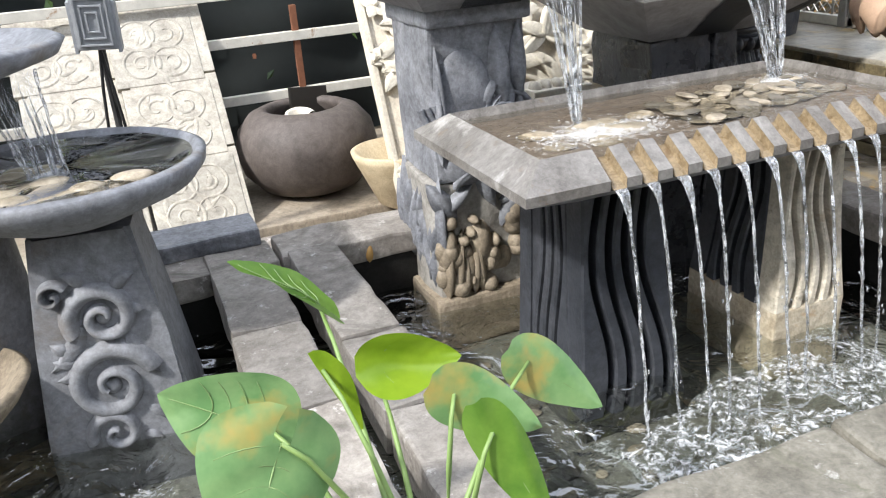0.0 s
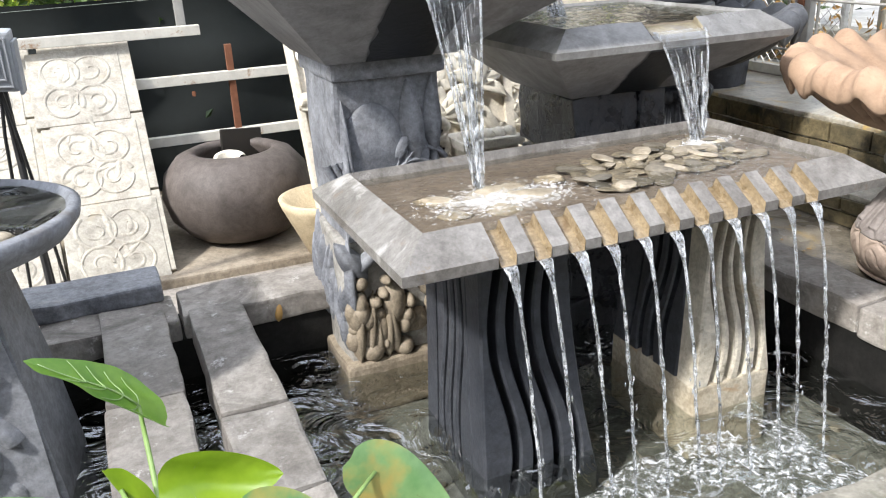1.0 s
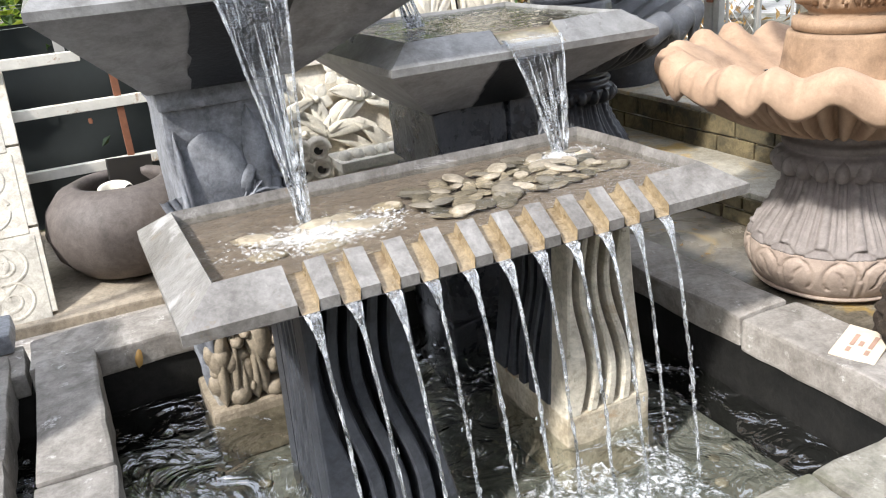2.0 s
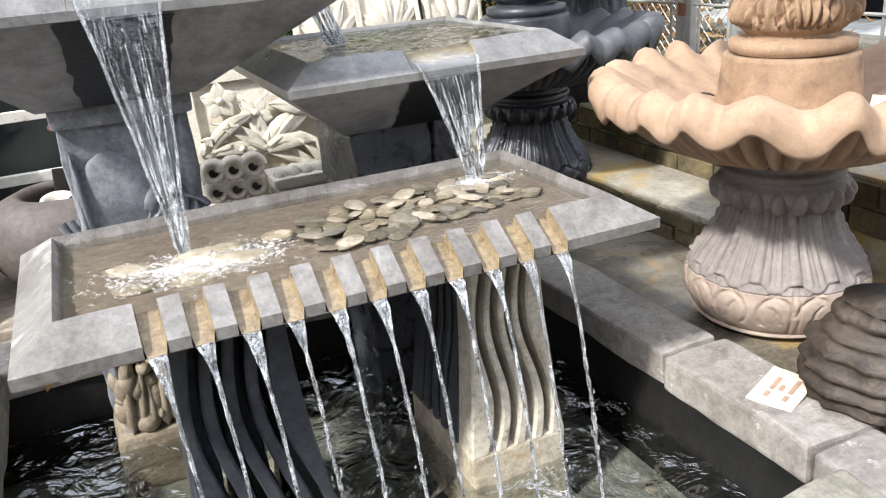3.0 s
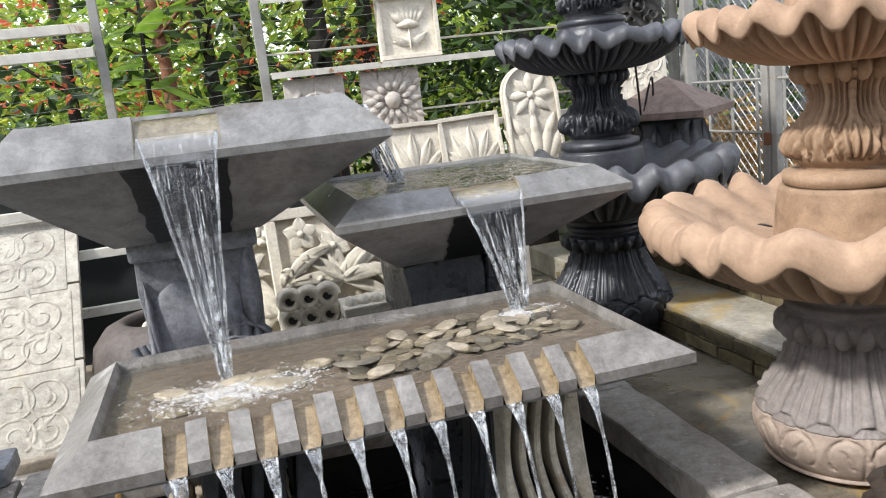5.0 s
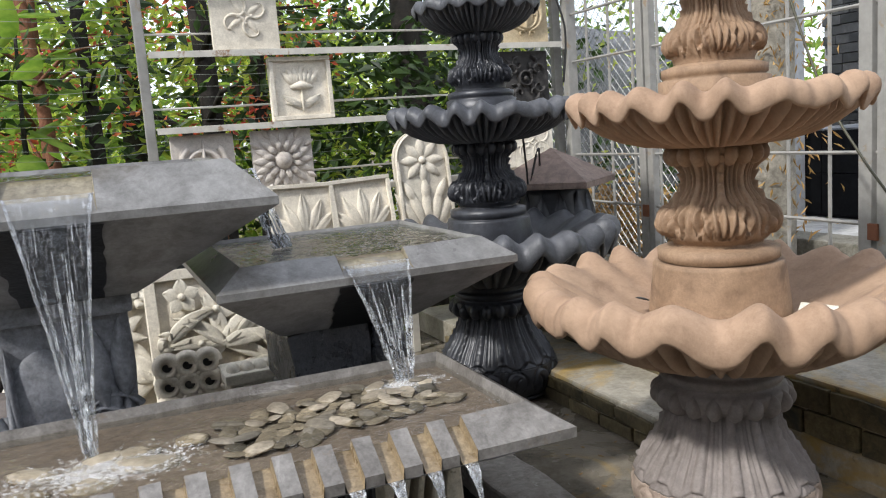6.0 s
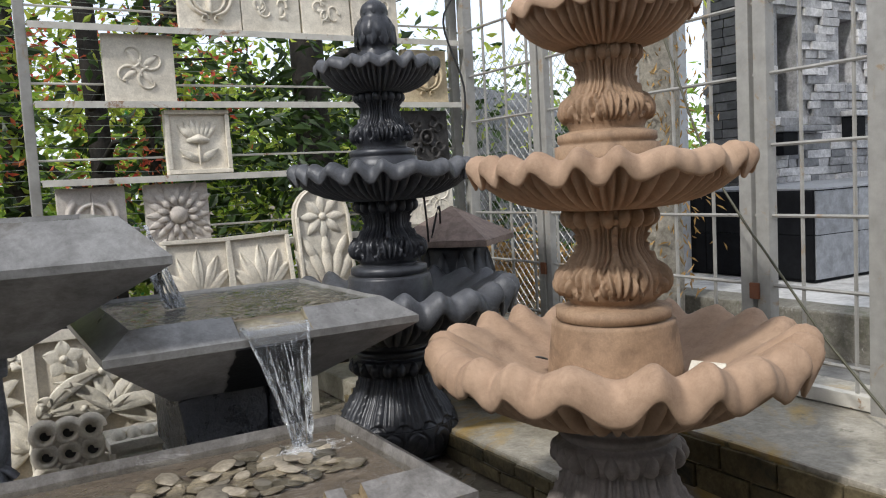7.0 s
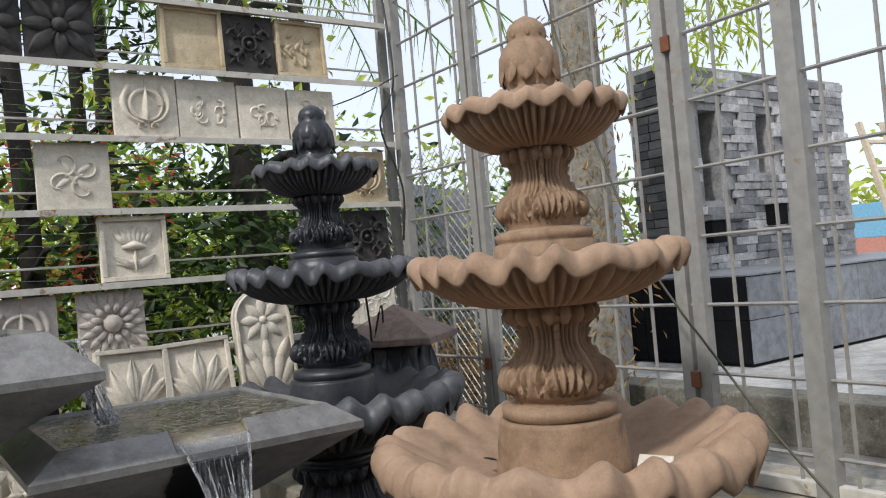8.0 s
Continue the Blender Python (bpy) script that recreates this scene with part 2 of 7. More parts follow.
M_CAP = stone("brown_cap", (0.2, 0.145, 0.12), (0.29, 0.22, 0.185), None, 0.6, 0.85, 4, 140, 0.15)
M_PEB = stone("pebble", (0.17, 0.15, 0.115), (0.44, 0.4, 0.32), None, 0.6, 0.5, 12, 90, 0.2, vary=0.7)
M_PEBWET = stone("wet_pebble", (0.28, 0.235, 0.165), (0.44, 0.39, 0.3), None, 0.6, 0.3, 9, 90, 0.2, vary=0.3)
M_TERRACE = stone("terrace_board", (0.24, 0.195, 0.14), (0.39, 0.335, 0.26), (0.15, 0.12, 0.09), 0.6, 0.8, 4, 70, 0.4)
M_GROUND = stone("yard_ground", (0.2, 0.19, 0.17), (0.36, 0.35, 0.32), (0.14, 0.13, 0.11), 0.58, 0.9, 1.2, 30, 0.4)
M_PAVE = stone("pale_concrete", (0.4, 0.39, 0.37), (0.55, 0.54, 0.52), (0.3, 0.29, 0.27), 0.6, 0.9, 1.0, 30, 0.3)
# kept dark so the added rear wall and the paving bounce little light
M_YARD = stone("grey_yard", (0.1, 0.098, 0.09), (0.2, 0.195, 0.18), (0.07, 0.066, 0.058), 0.58, 0.9, 1.2, 30, 0.4)
M_EARTH = stone("earth", (0.1, 0.075, 0.05), (0.2, 0.16, 0.11), (0.08, 0.08, 0.04), 0.55, 0.95, 1.5, 30, 0.6)
M_STEEL = plain("white_paint", (0.29, 0.28, 0.255), 0.5, 0.0, 0.1, 18, (0.26, 0.19, 0.12))
M_RAIL = plain("rusty_white_paint", (0.56, 0.53, 0.46), 0.6, 0.0, 0.15, 14, (0.27, 0.15, 0.07))
M_RUST = plain("rust", (0.2, 0.08, 0.04), 0.85, 0.2, 0.3, 40)
M_WIRE = plain("wire", (0.42, 0.42, 0.4), 0.5, 0.6, 0.05, 40)
M_NETWIRE = plain("net_wire", (0.22, 0.24, 0.2), 0.6, 0.0, 0.05, 40)
M_DARKWIRE = plain("dark_wire", (0.03, 0.03, 0.03), 0.6, 0.0, 0.05, 40)
M_CABLE = plain("cable", (0.02, 0.02, 0.02), 0.5)
M_HOSE = plain("yellow_cable", (0.07, 0.065, 0.035), 0.5)
M_LAMPBOX = plain("grey_plastic", (0.3, 0.31, 0.32), 0.45, 0.0, 0.05)
M_NET = plain("black_net", (0.006, 0.009, 0.008), 0.9)
M_BOARD = plain("pale_board", (0.62, 0.52, 0.4), 0.7)
M_INK = plain("faded_ink", (0.35, 0.22, 0.16), 0.8)
M_BLACK = plain("black_rock", (0.02, 0.017, 0.014), 0.45, 0.0, 0.6, 9)
M_ROCK = stone("dark_rock", (0.015, 0.012, 0.01), (0.1, 0.075, 0.055), None, 0.6, 0.45, 10, 60, 0.9)
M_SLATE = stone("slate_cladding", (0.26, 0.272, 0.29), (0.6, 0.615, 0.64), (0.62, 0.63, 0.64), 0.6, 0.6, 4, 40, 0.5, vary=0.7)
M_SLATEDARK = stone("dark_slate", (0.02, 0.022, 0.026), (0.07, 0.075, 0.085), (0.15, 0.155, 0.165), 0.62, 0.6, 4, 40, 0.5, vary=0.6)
M_REDBRICK = stone("red_brick", (0.16, 0.06, 0.04), (0.3, 0.12, 0.08), None, 0.6, 0.9, 8, 60, 0.5, vary=0.4)
# black plinth tile; also paints the shade in the slate wall's niches
M_BLACKTILE_NICHE = stone("black_tile_and_niche_shade", (0.005, 0.0055, 0.007), (0.013, 0.014, 0.016), None, 0.6, 0.7, 2, 40, 0.1, vary=0.2, spec=0.08)
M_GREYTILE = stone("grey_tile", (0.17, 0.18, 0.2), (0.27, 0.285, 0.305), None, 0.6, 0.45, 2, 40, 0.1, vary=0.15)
M_BARK = stone("dark_bark", (0.012, 0.011, 0.01), (0.05, 0.042, 0.034), None, 0.6, 0.95, 12, 40, 1.0)
M_REDBARK = stone("red_bark", (0.14, 0.055, 0.03), (0.33, 0.145, 0.08), None, 0.6, 0.9, 12, 40, 0.8)
M_PALMBARK = stone("palm_bark", (0.2, 0.18, 0.14), (0.36, 0.33, 0.27), (0.1, 0.09, 0.06), 0.55, 0.95, 6, 40, 0.9)
# leaf greens; the dark and bright ones carry shade and skylight in their colour
M_LEAFDARK = leaf_mat("dark_shaded_leaves", (0.018, 0.045, 0.012), (0.06, 0.11, 0.025), through_light=0.3)
M_LEAF = leaf_mat("green_leaves", (0.15, 0.29, 0.04), (0.32, 0.46, 0.08), through_light=0.55)
M_LEAFLIGHT = leaf_mat("bright_skylit_leaves", (0.38, 0.52, 0.07), (0.64, 0.68, 0.15), through_light=0.6)
M_FLOWER = leaf_mat("red_flowers", (0.75, 0.08, 0.09), (0.85, 0.3, 0.12))
M_DRYLEAF = leaf_mat("dry_leaf", (0.35, 0.2, 0.07), (0.45, 0.3, 0.12))
M_PLANT = leaf_mat("arum_leaf", (0.07, 0.17, 0.025), (0.14, 0.26, 0.045), None, 0.35, 0.4, 14)
M_PLANTPALE = leaf_mat("pale_arum_leaf", (0.11, 0.23, 0.1), (0.2, 0.33, 0.16), (0.5, 0.36, 0.1), 0.35, 0.35, 12)
M_PLANTBRIGHT = leaf_mat("yellow_arum_leaf", (0.13, 0.23, 0.012), (0.2, 0.31, 0.025), None, 0.35, 0.4, 12)
M_STEM = plain("stem", (0.2, 0.3, 0.09), 0.5)
M_WATER = water_mat("pool_water", (0.74, 0.78, 0.74), 8, 2.6, base=0.2)
M_FOAMWATER = water_mat("foaming_water", (0.85, 0.88, 0.88), 34, 0.5, 0.53, 0.02, 48, 0.12, 0.22)
M_TRAYWATER = water_mat("tray_water", (0.86, 0.85, 0.8), 38, 0.35)
M_BASINWATER = water_mat("basin_water", (0.6, 0.62, 0.52), 16, 0.7, base=0.17)
# the white streaks of falling water paint its bright glints as well as froth
M_STREAM = water_mat("falling_water", (0.97, 0.98, 0.99), 60, 1.0, 0.5, 0.16, (110, 110, 26), 0.04)
M_SHEET = water_mat("falling_sheet", (0.95, 0.965, 0.98), 40, 0.5, 0.47, 0.05, (170, 60, 2.2), 0.05, 0.26)
M_SPLASH = froth_mat("froth")


# ---- building helpers ----
def rnd(a, b):
    return random.uniform(a, b)


def finish(name, bm, mat, parent=None, label="", smooth=False):
    me = bpy.data.meshes.new(name)
    bmesh.ops.recalc_face_normals(bm, faces=bm.faces)
    bm.to_mesh(me)
    bm.free()
    if mat:
        me.materials.append(mat)
    if smooth:
        me.shade_smooth()
    ob = new(name, me)
    if parent:
        ob.parent = parent
    if label:
        ob["label"] = label
    return ob


def part(name, bm, mat, parent, label="", smooth=False):
    return finish(name, bm, mat, parent, label, smooth)


def pieces(name, bm, mat, parent):
    """Each loose piece of bm becomes a part of its own."""
    left = set(bm.verts)
    order = list(bm.verts)
    for v0 in order:
        if v0 not in left:
            continue
        todo, got = [v0], []
        left.discard(v0)
        while todo:
            v = todo.pop()
            got.append(v)
            for e in v.link_edges:
                w = e.other_vert(v)
                if w in left:
                    left.discard(w)
                    todo.append(w)
        at = {v: i for i, v in enumerate(got)}
        fs = {f for v in got for f in v.link_faces}
        me = bpy.data.meshes.new(name)
        me.from_pydata([tuple(v.co) for v in got], [], [[at[v] for v in f.verts] for f in sorted(fs, key=lambda f: min(at[v] for v in f.verts))])
        me.materials.append(mat)
        me.shade_smooth()
        ob = new(name, me)
        ob.parent = parent
    bm.free()


def thing(name, label, category, group="", kind="", at=None):
    ob = new(name)
    ob.empty_display_size = 0.1
    if at is not None:
        ob.matrix_world = at
    return tagged(ob, label, category, group, kind)


def solid(name, bm, mat, label, category, group="", kind="", smooth=False):
    return tagged(finish(name, bm, mat, None, "", smooth), label, category, group, kind)


def box(bm, x0, x1, y0, y1, z0, z1, bevel=0.0, m=None, rough=0.0):
    mat = Matrix.Translation(((x0 + x1) / 2, (y0 + y1) / 2, (z0 + z1) / 2)) @ Matrix.Diagonal((x1 - x0, y1 - y0, z1 - z0, 1))
    r = bmesh.ops.create_cube(bm, size=1.0, matrix=mat)
    vs = r["verts"]
    if rough:
        for v in vs:
            v.co += Vector((rnd(-rough, rough), rnd(-rough, rough), rnd(-rough, rough)))
    if bevel:
        es = list({e for v in vs for e in v.link_edges})
        out = bmesh.ops.bevel(bm, geom=es, offset=bevel, segments=2, affect="EDGES", profile=0.6)
        vs = list({v for f in out["faces"] for v in f.verts} | {v for v in vs if v.is_valid})
        seen, todo = set(vs), list(vs)
        while todo:
            for e in todo.pop().link_edges:
                for w in e.verts:
                    if w not in seen:
                        seen.add(w)
                        todo.append(w)
        vs = list(seen)
    if m is not None:
        bmesh.ops.transform(bm, matrix=m, verts=vs)
    return vs


def rough_block(bm, x0, x1, y0, y1, z0, z1, cut=0.12, amp=0.006, bevel=0.008, seed=0):
    """A hewn block: beveled, cut up and made uneven."""
    part_bm = bmesh.new()
    box(part_bm, x0, x1, y0, y1, z0, z1, bevel)
    for ax, a, b in ((0, x0, x1), (1, y0, y1), (2, z0, z1)):
        n = max(1, int((b - a) / cut))
        for i in range(1, n):
            co, no = [0, 0, 0], [0, 0, 0]
            co[ax], no[ax] = a + (b - a) * i / n, 1
            bmesh.ops.bisect_plane(part_bm, geom=part_bm.verts[:] + part_bm.edges[:] + part_bm.faces[:], plane_co=co, plane_no=no)
    for v in part_bm.verts:
        p = v.co * 9 + Vector((seed, seed * 2, 0))
        v.co += Vector((noise.noise(p), noise.noise(p + Vector((7, 0, 0))), noise.noise(p + Vector((0, 9, 0))))) * amp
    me = bpy.data.meshes.new("tmp")
    part_bm.to_mesh(me)
    part_bm.free()
    bm.from_mesh(me)
    bpy.data.meshes.remove(me)


def lathe(bm, prof, seg=48, shape=None, cx=0.0, cy=0.0):
    """Turn a profile of (radius, height) round the upright axis. shape(a, i, r, z) may move each point."""
    rings = []
    for i, (r, z) in enumerate(prof):
        ring = []
        for k in range(seg):
            a = 2 * math.pi * k / seg
            rr, zz = shape(a, i, r, z) if shape else (r, z)
            ring.append(bm.verts.new((cx + rr * math.cos(a), cy + rr * math.sin(a), zz)))
        rings.append(ring)
    for a, b in zip(rings, rings[1:]):
        for k in range(seg):
            bm.faces.new((a[k], a[(k + 1) % seg], b[(k + 1) % seg], b[k]))
    bm.faces.new(rings[0])
    bm.faces.new(rings[-1])


def tube(bm, pts, radius, seg=8, caps=True):
    """A round bar along points. radius: a number, or one for each point."""
    pts = [Vector(p) for p in pts]
    rings = []
    for i, p in enumerate(pts):
        d = (pts[min(i + 1, len(pts) - 1)] - pts[max(i - 1, 0)]).normalized()
        up = Vector((0, 0, 1)) if abs(d.z) < 0.95 else Vector((1, 0, 0))
        u = d.cross(up).normalized()
        w = d.cross(u)
        r = radius[i] if isinstance(radius, (list, tuple)) else radius
        rings.append([bm.verts.new(p + (u * math.cos(2 * math.pi * k / seg) + w * math.sin(2 * math.pi * k / seg)) * r) for k in range(seg)])
    for a, b in zip(rings, rings[1:]):
        for k in range(seg):
            bm.faces.new((a[k], a[(k + 1) % seg], b[(k + 1) % seg], b[k]))
    if caps:
        bm.faces.new(rings[0])
        bm.faces.new(rings[-1])


def petal(bm, m, length, width, height, point=0.6, n=8, k=5, start=0.0, crease=0.0):
    """A raised petal or leaf in the plane of m, along its y axis, domed along its z axis."""
    rows = []
    for i in range(n + 1):
        t = i / n
        w = width * 0.5 * (math.sin(math.pi * t ** point) ** 0.8 if 0 < t < 1 else 0.02)
        row = []
        for j in range(k):
            s = j / (k - 1) * 2 - 1
            dome = height * (1 - s * s) * (0.25 + 0.75 * math.sin(math.pi * min(1, t * 0.9 + 0.08))) - crease * height * max(0, 1 - abs(s) * 3)
            row.append(bm.verts.new(m @ Vector((s * w, start + t * length, dome))))
        rows.append(row)
    for a, b in zip(rows, rows[1:]):
        for j in range(k - 1):
            bm.faces.new((a[j], a[j + 1], b[j + 1], b[j]))


def dome(bm, m, radius, height, n=5, seg=12):
    top = bm.verts.new(m @ Vector((0, 0, height)))
    prev = None
    for i in range(1, n + 1):
        a = math.pi / 2 * i / n
        ring = [bm.verts.new(m @ Vector((radius * math.sin(a) * math.cos(2 * math.pi * k / seg), radius * math.sin(a) * math.sin(2 * math.pi * k / seg), height * math.cos(a)))) for k in range(seg)]
        for k in range(seg):
            bm.faces.new((top, ring[k], ring[(k + 1) % seg]) if prev is None else (prev[k], ring[k], ring[(k + 1) % seg], prev[(k + 1) % seg]))
        prev = ring


def arc_ridge(bm, m, cx, cy, r0, r1, a0, a1, width, height, n=18):
    """A raised band that runs along an arc or a spiral in the plane of m."""
    pts = []
    for i in range(n + 1):
        t = i / n
        a, r = a0 + (a1 - a0) * t, r0 + (r1 - r0) * t
        pts.append((cx + r * math.cos(a), cy + r * math.sin(a), a))
    rows = []
    for i, (x, y, a) in enumerate(pts):
        w = width * (0.5 - 0.28 * i / n)
        row = []
        for s, h in ((-1, 0.0), (-0.5, 0.8), (0, 1.0), (0.5, 0.8), (1, 0.0)):
            row.append(bm.verts.new(m @ Vector((x + math.cos(a) * w * s, y + math.sin(a) * w * s, h * height))))
        rows.append(row)
    for a, b in zip(rows, rows[1:]):
        for j in range(4):
            bm.faces.new((a[j], a[j + 1], b[j + 1], b[j]))


def turn(a):
    return Matrix.Rotation(a, 4, "Z")


# ---- the pool and its ground ----
WATER = 0.31


def setting():
    # ground: one sheet to the horizon
    bm = bmesh.new()
    box(bm, -300, 300, -300, 400, -0.6, -0.02)
    solid("ground", bm, M_EARTH, "bare brown earth and leaf litter round the yard", "ground", kind="structure")
    bm = bmesh.new()
    box(bm, -3.0, 0.74, -0.5, 0.93, 0.0, 0.17)
    solid("floor", bm, M_POOLFLOOR, "silty stone pool floor with scattered pebbles", "pool floor", kind="structure")
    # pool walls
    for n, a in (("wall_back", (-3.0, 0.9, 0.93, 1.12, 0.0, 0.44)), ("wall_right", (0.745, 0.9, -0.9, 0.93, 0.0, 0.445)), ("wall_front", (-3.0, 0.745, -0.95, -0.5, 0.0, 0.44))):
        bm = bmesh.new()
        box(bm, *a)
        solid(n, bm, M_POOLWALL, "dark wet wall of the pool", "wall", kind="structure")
    # water sheet, finely cut and gently waved
    bm = bmesh.new()
    nx, ny = 150, 60
    grid = []
    for j in range(ny + 1):
        row = []
        for i in range(nx + 1):
            x, y = -3.0 + 3.74 * i / nx, -0.5 + 1.43 * j / ny
            h = 0.009 * noise.noise(Vector((x * 9, y * 9, 1))) + 0.005 * noise.noise(Vector((x * 22, y * 22, 3)))
            row.append(bm.verts.new((x, y, WATER + h)))
        grid.append(row)
    for a, b in zip(grid, grid[1:]):
        for i in range(nx):
            bm.faces.new((a[i], a[i + 1], b[i + 1], b[i]))
    w = solid("water", bm, M_WATER, "rippling clear pool water reflecting the sky", "water", kind="structure", smooth=True)
    w.visible_shadow = False
    # foam where the streams land
    bm = bmesh.new()
    rows = []
    for j in range(25):
        row = []
        for i in range(61):
            u, v = i / 60 * 2 - 1, j / 24 * 2 - 1
            x, y = -0.02 + u * 0.44, -0.22 + 0.08 * u + v * 0.2
            edge = max(0.0, 1 - u * u) * max(0.0, 1 - v * v)
            h = 0.016 * edge * (0.5 + noise.noise(Vector((x * 30, y * 30, 5))))
            row.append(bm.verts.new((x + 0.05 * noise.noise(Vector((x * 7, y * 7, 2))), y + 0.05 * noise.noise(Vector((x * 7, y * 7, 8))), WATER - 0.004 + 0.012 * min(1, edge * 4) + h)))
        rows.append(row)
    for a, b in zip(rows, rows[1:]):
        for i in range(60):
            if noise.noise(a[i].co * 11) > -0.32:
                bm.faces.new((a[i], a[i + 1], b[i + 1], b[i]))
    f = tagged(finish("foam", bm, M_FOAMWATER, None, "", True), "white broken foam where the streams meet the pool", "foam", kind="stuff")
    f.visible_shadow = False
    # terrace behind the pool
    bm = bmesh.new()
    box(bm, -3.2, 0.9, 1.12, 1.76, -0.01, 0.27)
    solid("terrace", bm, M_COPING, "pale stone strip between the pool and the terrace", "paving", kind="structure")
    bm = bmesh.new()
    rough_block(bm, -3.2, 1.0, 1.76, 3.0, -0.01, 0.31, 0.25, 0.006, 0.01)
    solid("platform", bm, M_TERRACE, "worn brown terrace slab along the back of the yard", "paving", kind="structure")
    bm = bmesh.new()
    box(bm, 0.9, 2.6, -0.95, 2.9, -0.01, 0.45)
    solid("ledge", bm, M_LEDGE, "wet stained ledge beside the pool", "paving", kind="structure")
    bm = bmesh.new()
    rough_block(bm, 1.40, 2.5, 0.48, 2.85, 0.45, 0.575, 0.2, 0.004, 0.01)
    solid("lower_step", bm, M_TREAD, "low step with a yellow-stained wet tread", "step", kind="structure")
    bm = bmesh.new()
    rough_block(bm, 1.72, 2.62, -2.5, 2.88, 0.3, 0.745, 0.25, 0.004, 0.01)
    solid("upper_step", bm, M_TREAD, "upper step with a pale stained tread below the fence", "step", kind="structure")
    bm = bmesh.new()
    box(bm, -4, 3.0, -4.0, -0.95, -0.01, 0.06)
    solid("pavement", bm, M_YARD, "grey yard paving in front of the pool", "paving", kind="structure")
    bm = bmesh.new()
    box(bm, 2.62, 3.62, -20, 12, -0.01, 0.55)
    solid("verge", bm, M_GROUND, "low strip of ground beyond the fence", "paving", kind="structure")
    bm = bmesh.new()
    box(bm, 3.84, 40, -20, 14, -0.01, 0.795)
    solid("road", bm, M_PAVE, "pale concrete yard beyond the fence", "paving", kind="structure")


def block(name, parent, mat, a, seed, cut=0.06, amp=0.009, bevel=0.01, label=""):
    bm = bmesh.new()
    rough_block(bm, *a, cut, amp, bevel, seed)
    return part(name, bm, mat, parent, label)


def copings():
    root = thing("coping_right", "pale grey stone coping along the pool's side", "coping", kind="structure")
    ys = [-0.95, -0.42, 0.035, 0.76, 0.92]
    for i, (a, b) in enumerate(zip(ys, ys[1:])):
        block("stone", root, M_COPING, (0.735, 0.905 + 0.02 * (i % 2), a + 0.003, b - 0.003, 0.445, 0.53 + 0.004 * (i % 3)), i)
    root = thing("coping_back", "pale worn stone coping along the pool's back", "coping", kind="structure")
    xs = [-3.0, -2.4, -1.85, -1.36, -0.97, -0.42, 0.15, 0.72]
    for i, (a, b) in enumerate(zip(xs, xs[1:])):
        block("stone", root, M_COPING, (a + 0.003, b - 0.003, 0.915, 1.13, 0.44, 0.515 + 0.004 * (i % 3)), 20 + i)
    root = thing("coping_front", "rough mossy stone coping at the pool's front", "coping", kind="structure")
    xs = [-3.0, -2.2, -1.6, -0.75, -0.2, 0.38, 0.735]
    for i, (a, b) in enumerate(zip(xs, xs[1:])):
        block("stone", root, M_MOSS, (a + 0.003, b - 0.003, -0.98 + 0.01 * (i % 2), -0.495, 0.44, 0.53 + 0.006 * (i % 3)), 40 + i, 0.05, 0.012, 0.012)
    root = thing("stone_beam", "pale stone beam laid from bricks across the pool", "beam", "beams across the pool")
    for i, (a, b) in enumerate(zip([-0.6, -0.33, 0.05, 0.46, 1.04], [-0.33, 0.05, 0.46, 1.04, 9])):
        if b < 5:
            block("brick", root, M_COPING, (-1.195 + 0.006 * (i % 2), -1.01, a + 0.003, b - 0.003, 0.42, 0.53), 60 + i)
    root = thing("stone_beam", "pale stone beam laid from bricks across the pool", "beam", "beams across the pool")
    for i, (a, b) in enumerate(zip([-0.6, -0.42, -0.04, 0.30], [-0.42, -0.04, 0.30, 0.94])):
        block("brick", root, M_COPING, (-0.955 + 0.006 * (i % 2), -0.79, a + 0.003, b - 0.003, 0.41, 0.53), 70 + i)
    bm = bmesh.new()
    rough_block(bm, -1.40, -1.0, 1.06, 1.24, 0.515, 0.575, 0.08, 0.006, 0.01, 90)
    solid("loose_stone", bm, M_PILASTER, "dark grey stone slab lying on the coping", "stone")
    # bricks in the faces of the steps
    for name, x, y0, y1, z0, rows, h in (("lower_step", 1.40, 0.48, 2.5, 0.45, 2, 0.055), ("upper_step", 1.72, -1.2, 2.6, 0.56, 2, 0.085)):
        root = bpy.data.objects[name]
        meshes = []
        for k in range(4):
            bm = bmesh.new()
            rough_block(bm, -0.014, 0.03, 0.004, 0.2, 0.004, h - 0.004, 0.07, 0.006, 0.004, 100 + k)
            me = bpy.data.meshes.new("brick")
            bm.to_mesh(me)
            bm.free()
            me.materials.append(M_BRICKS)
            meshes.append(me)
        for r in range(rows):
            y = y0 - 0.1 * (r % 2) + 0.1
            while y < y1 - 0.2:
                ob = new("brick", random.choice(meshes))
                ob.parent = root
                ob.matrix_world = Matrix.Translation((x, y, z0 + r * h))
                y += 0.205


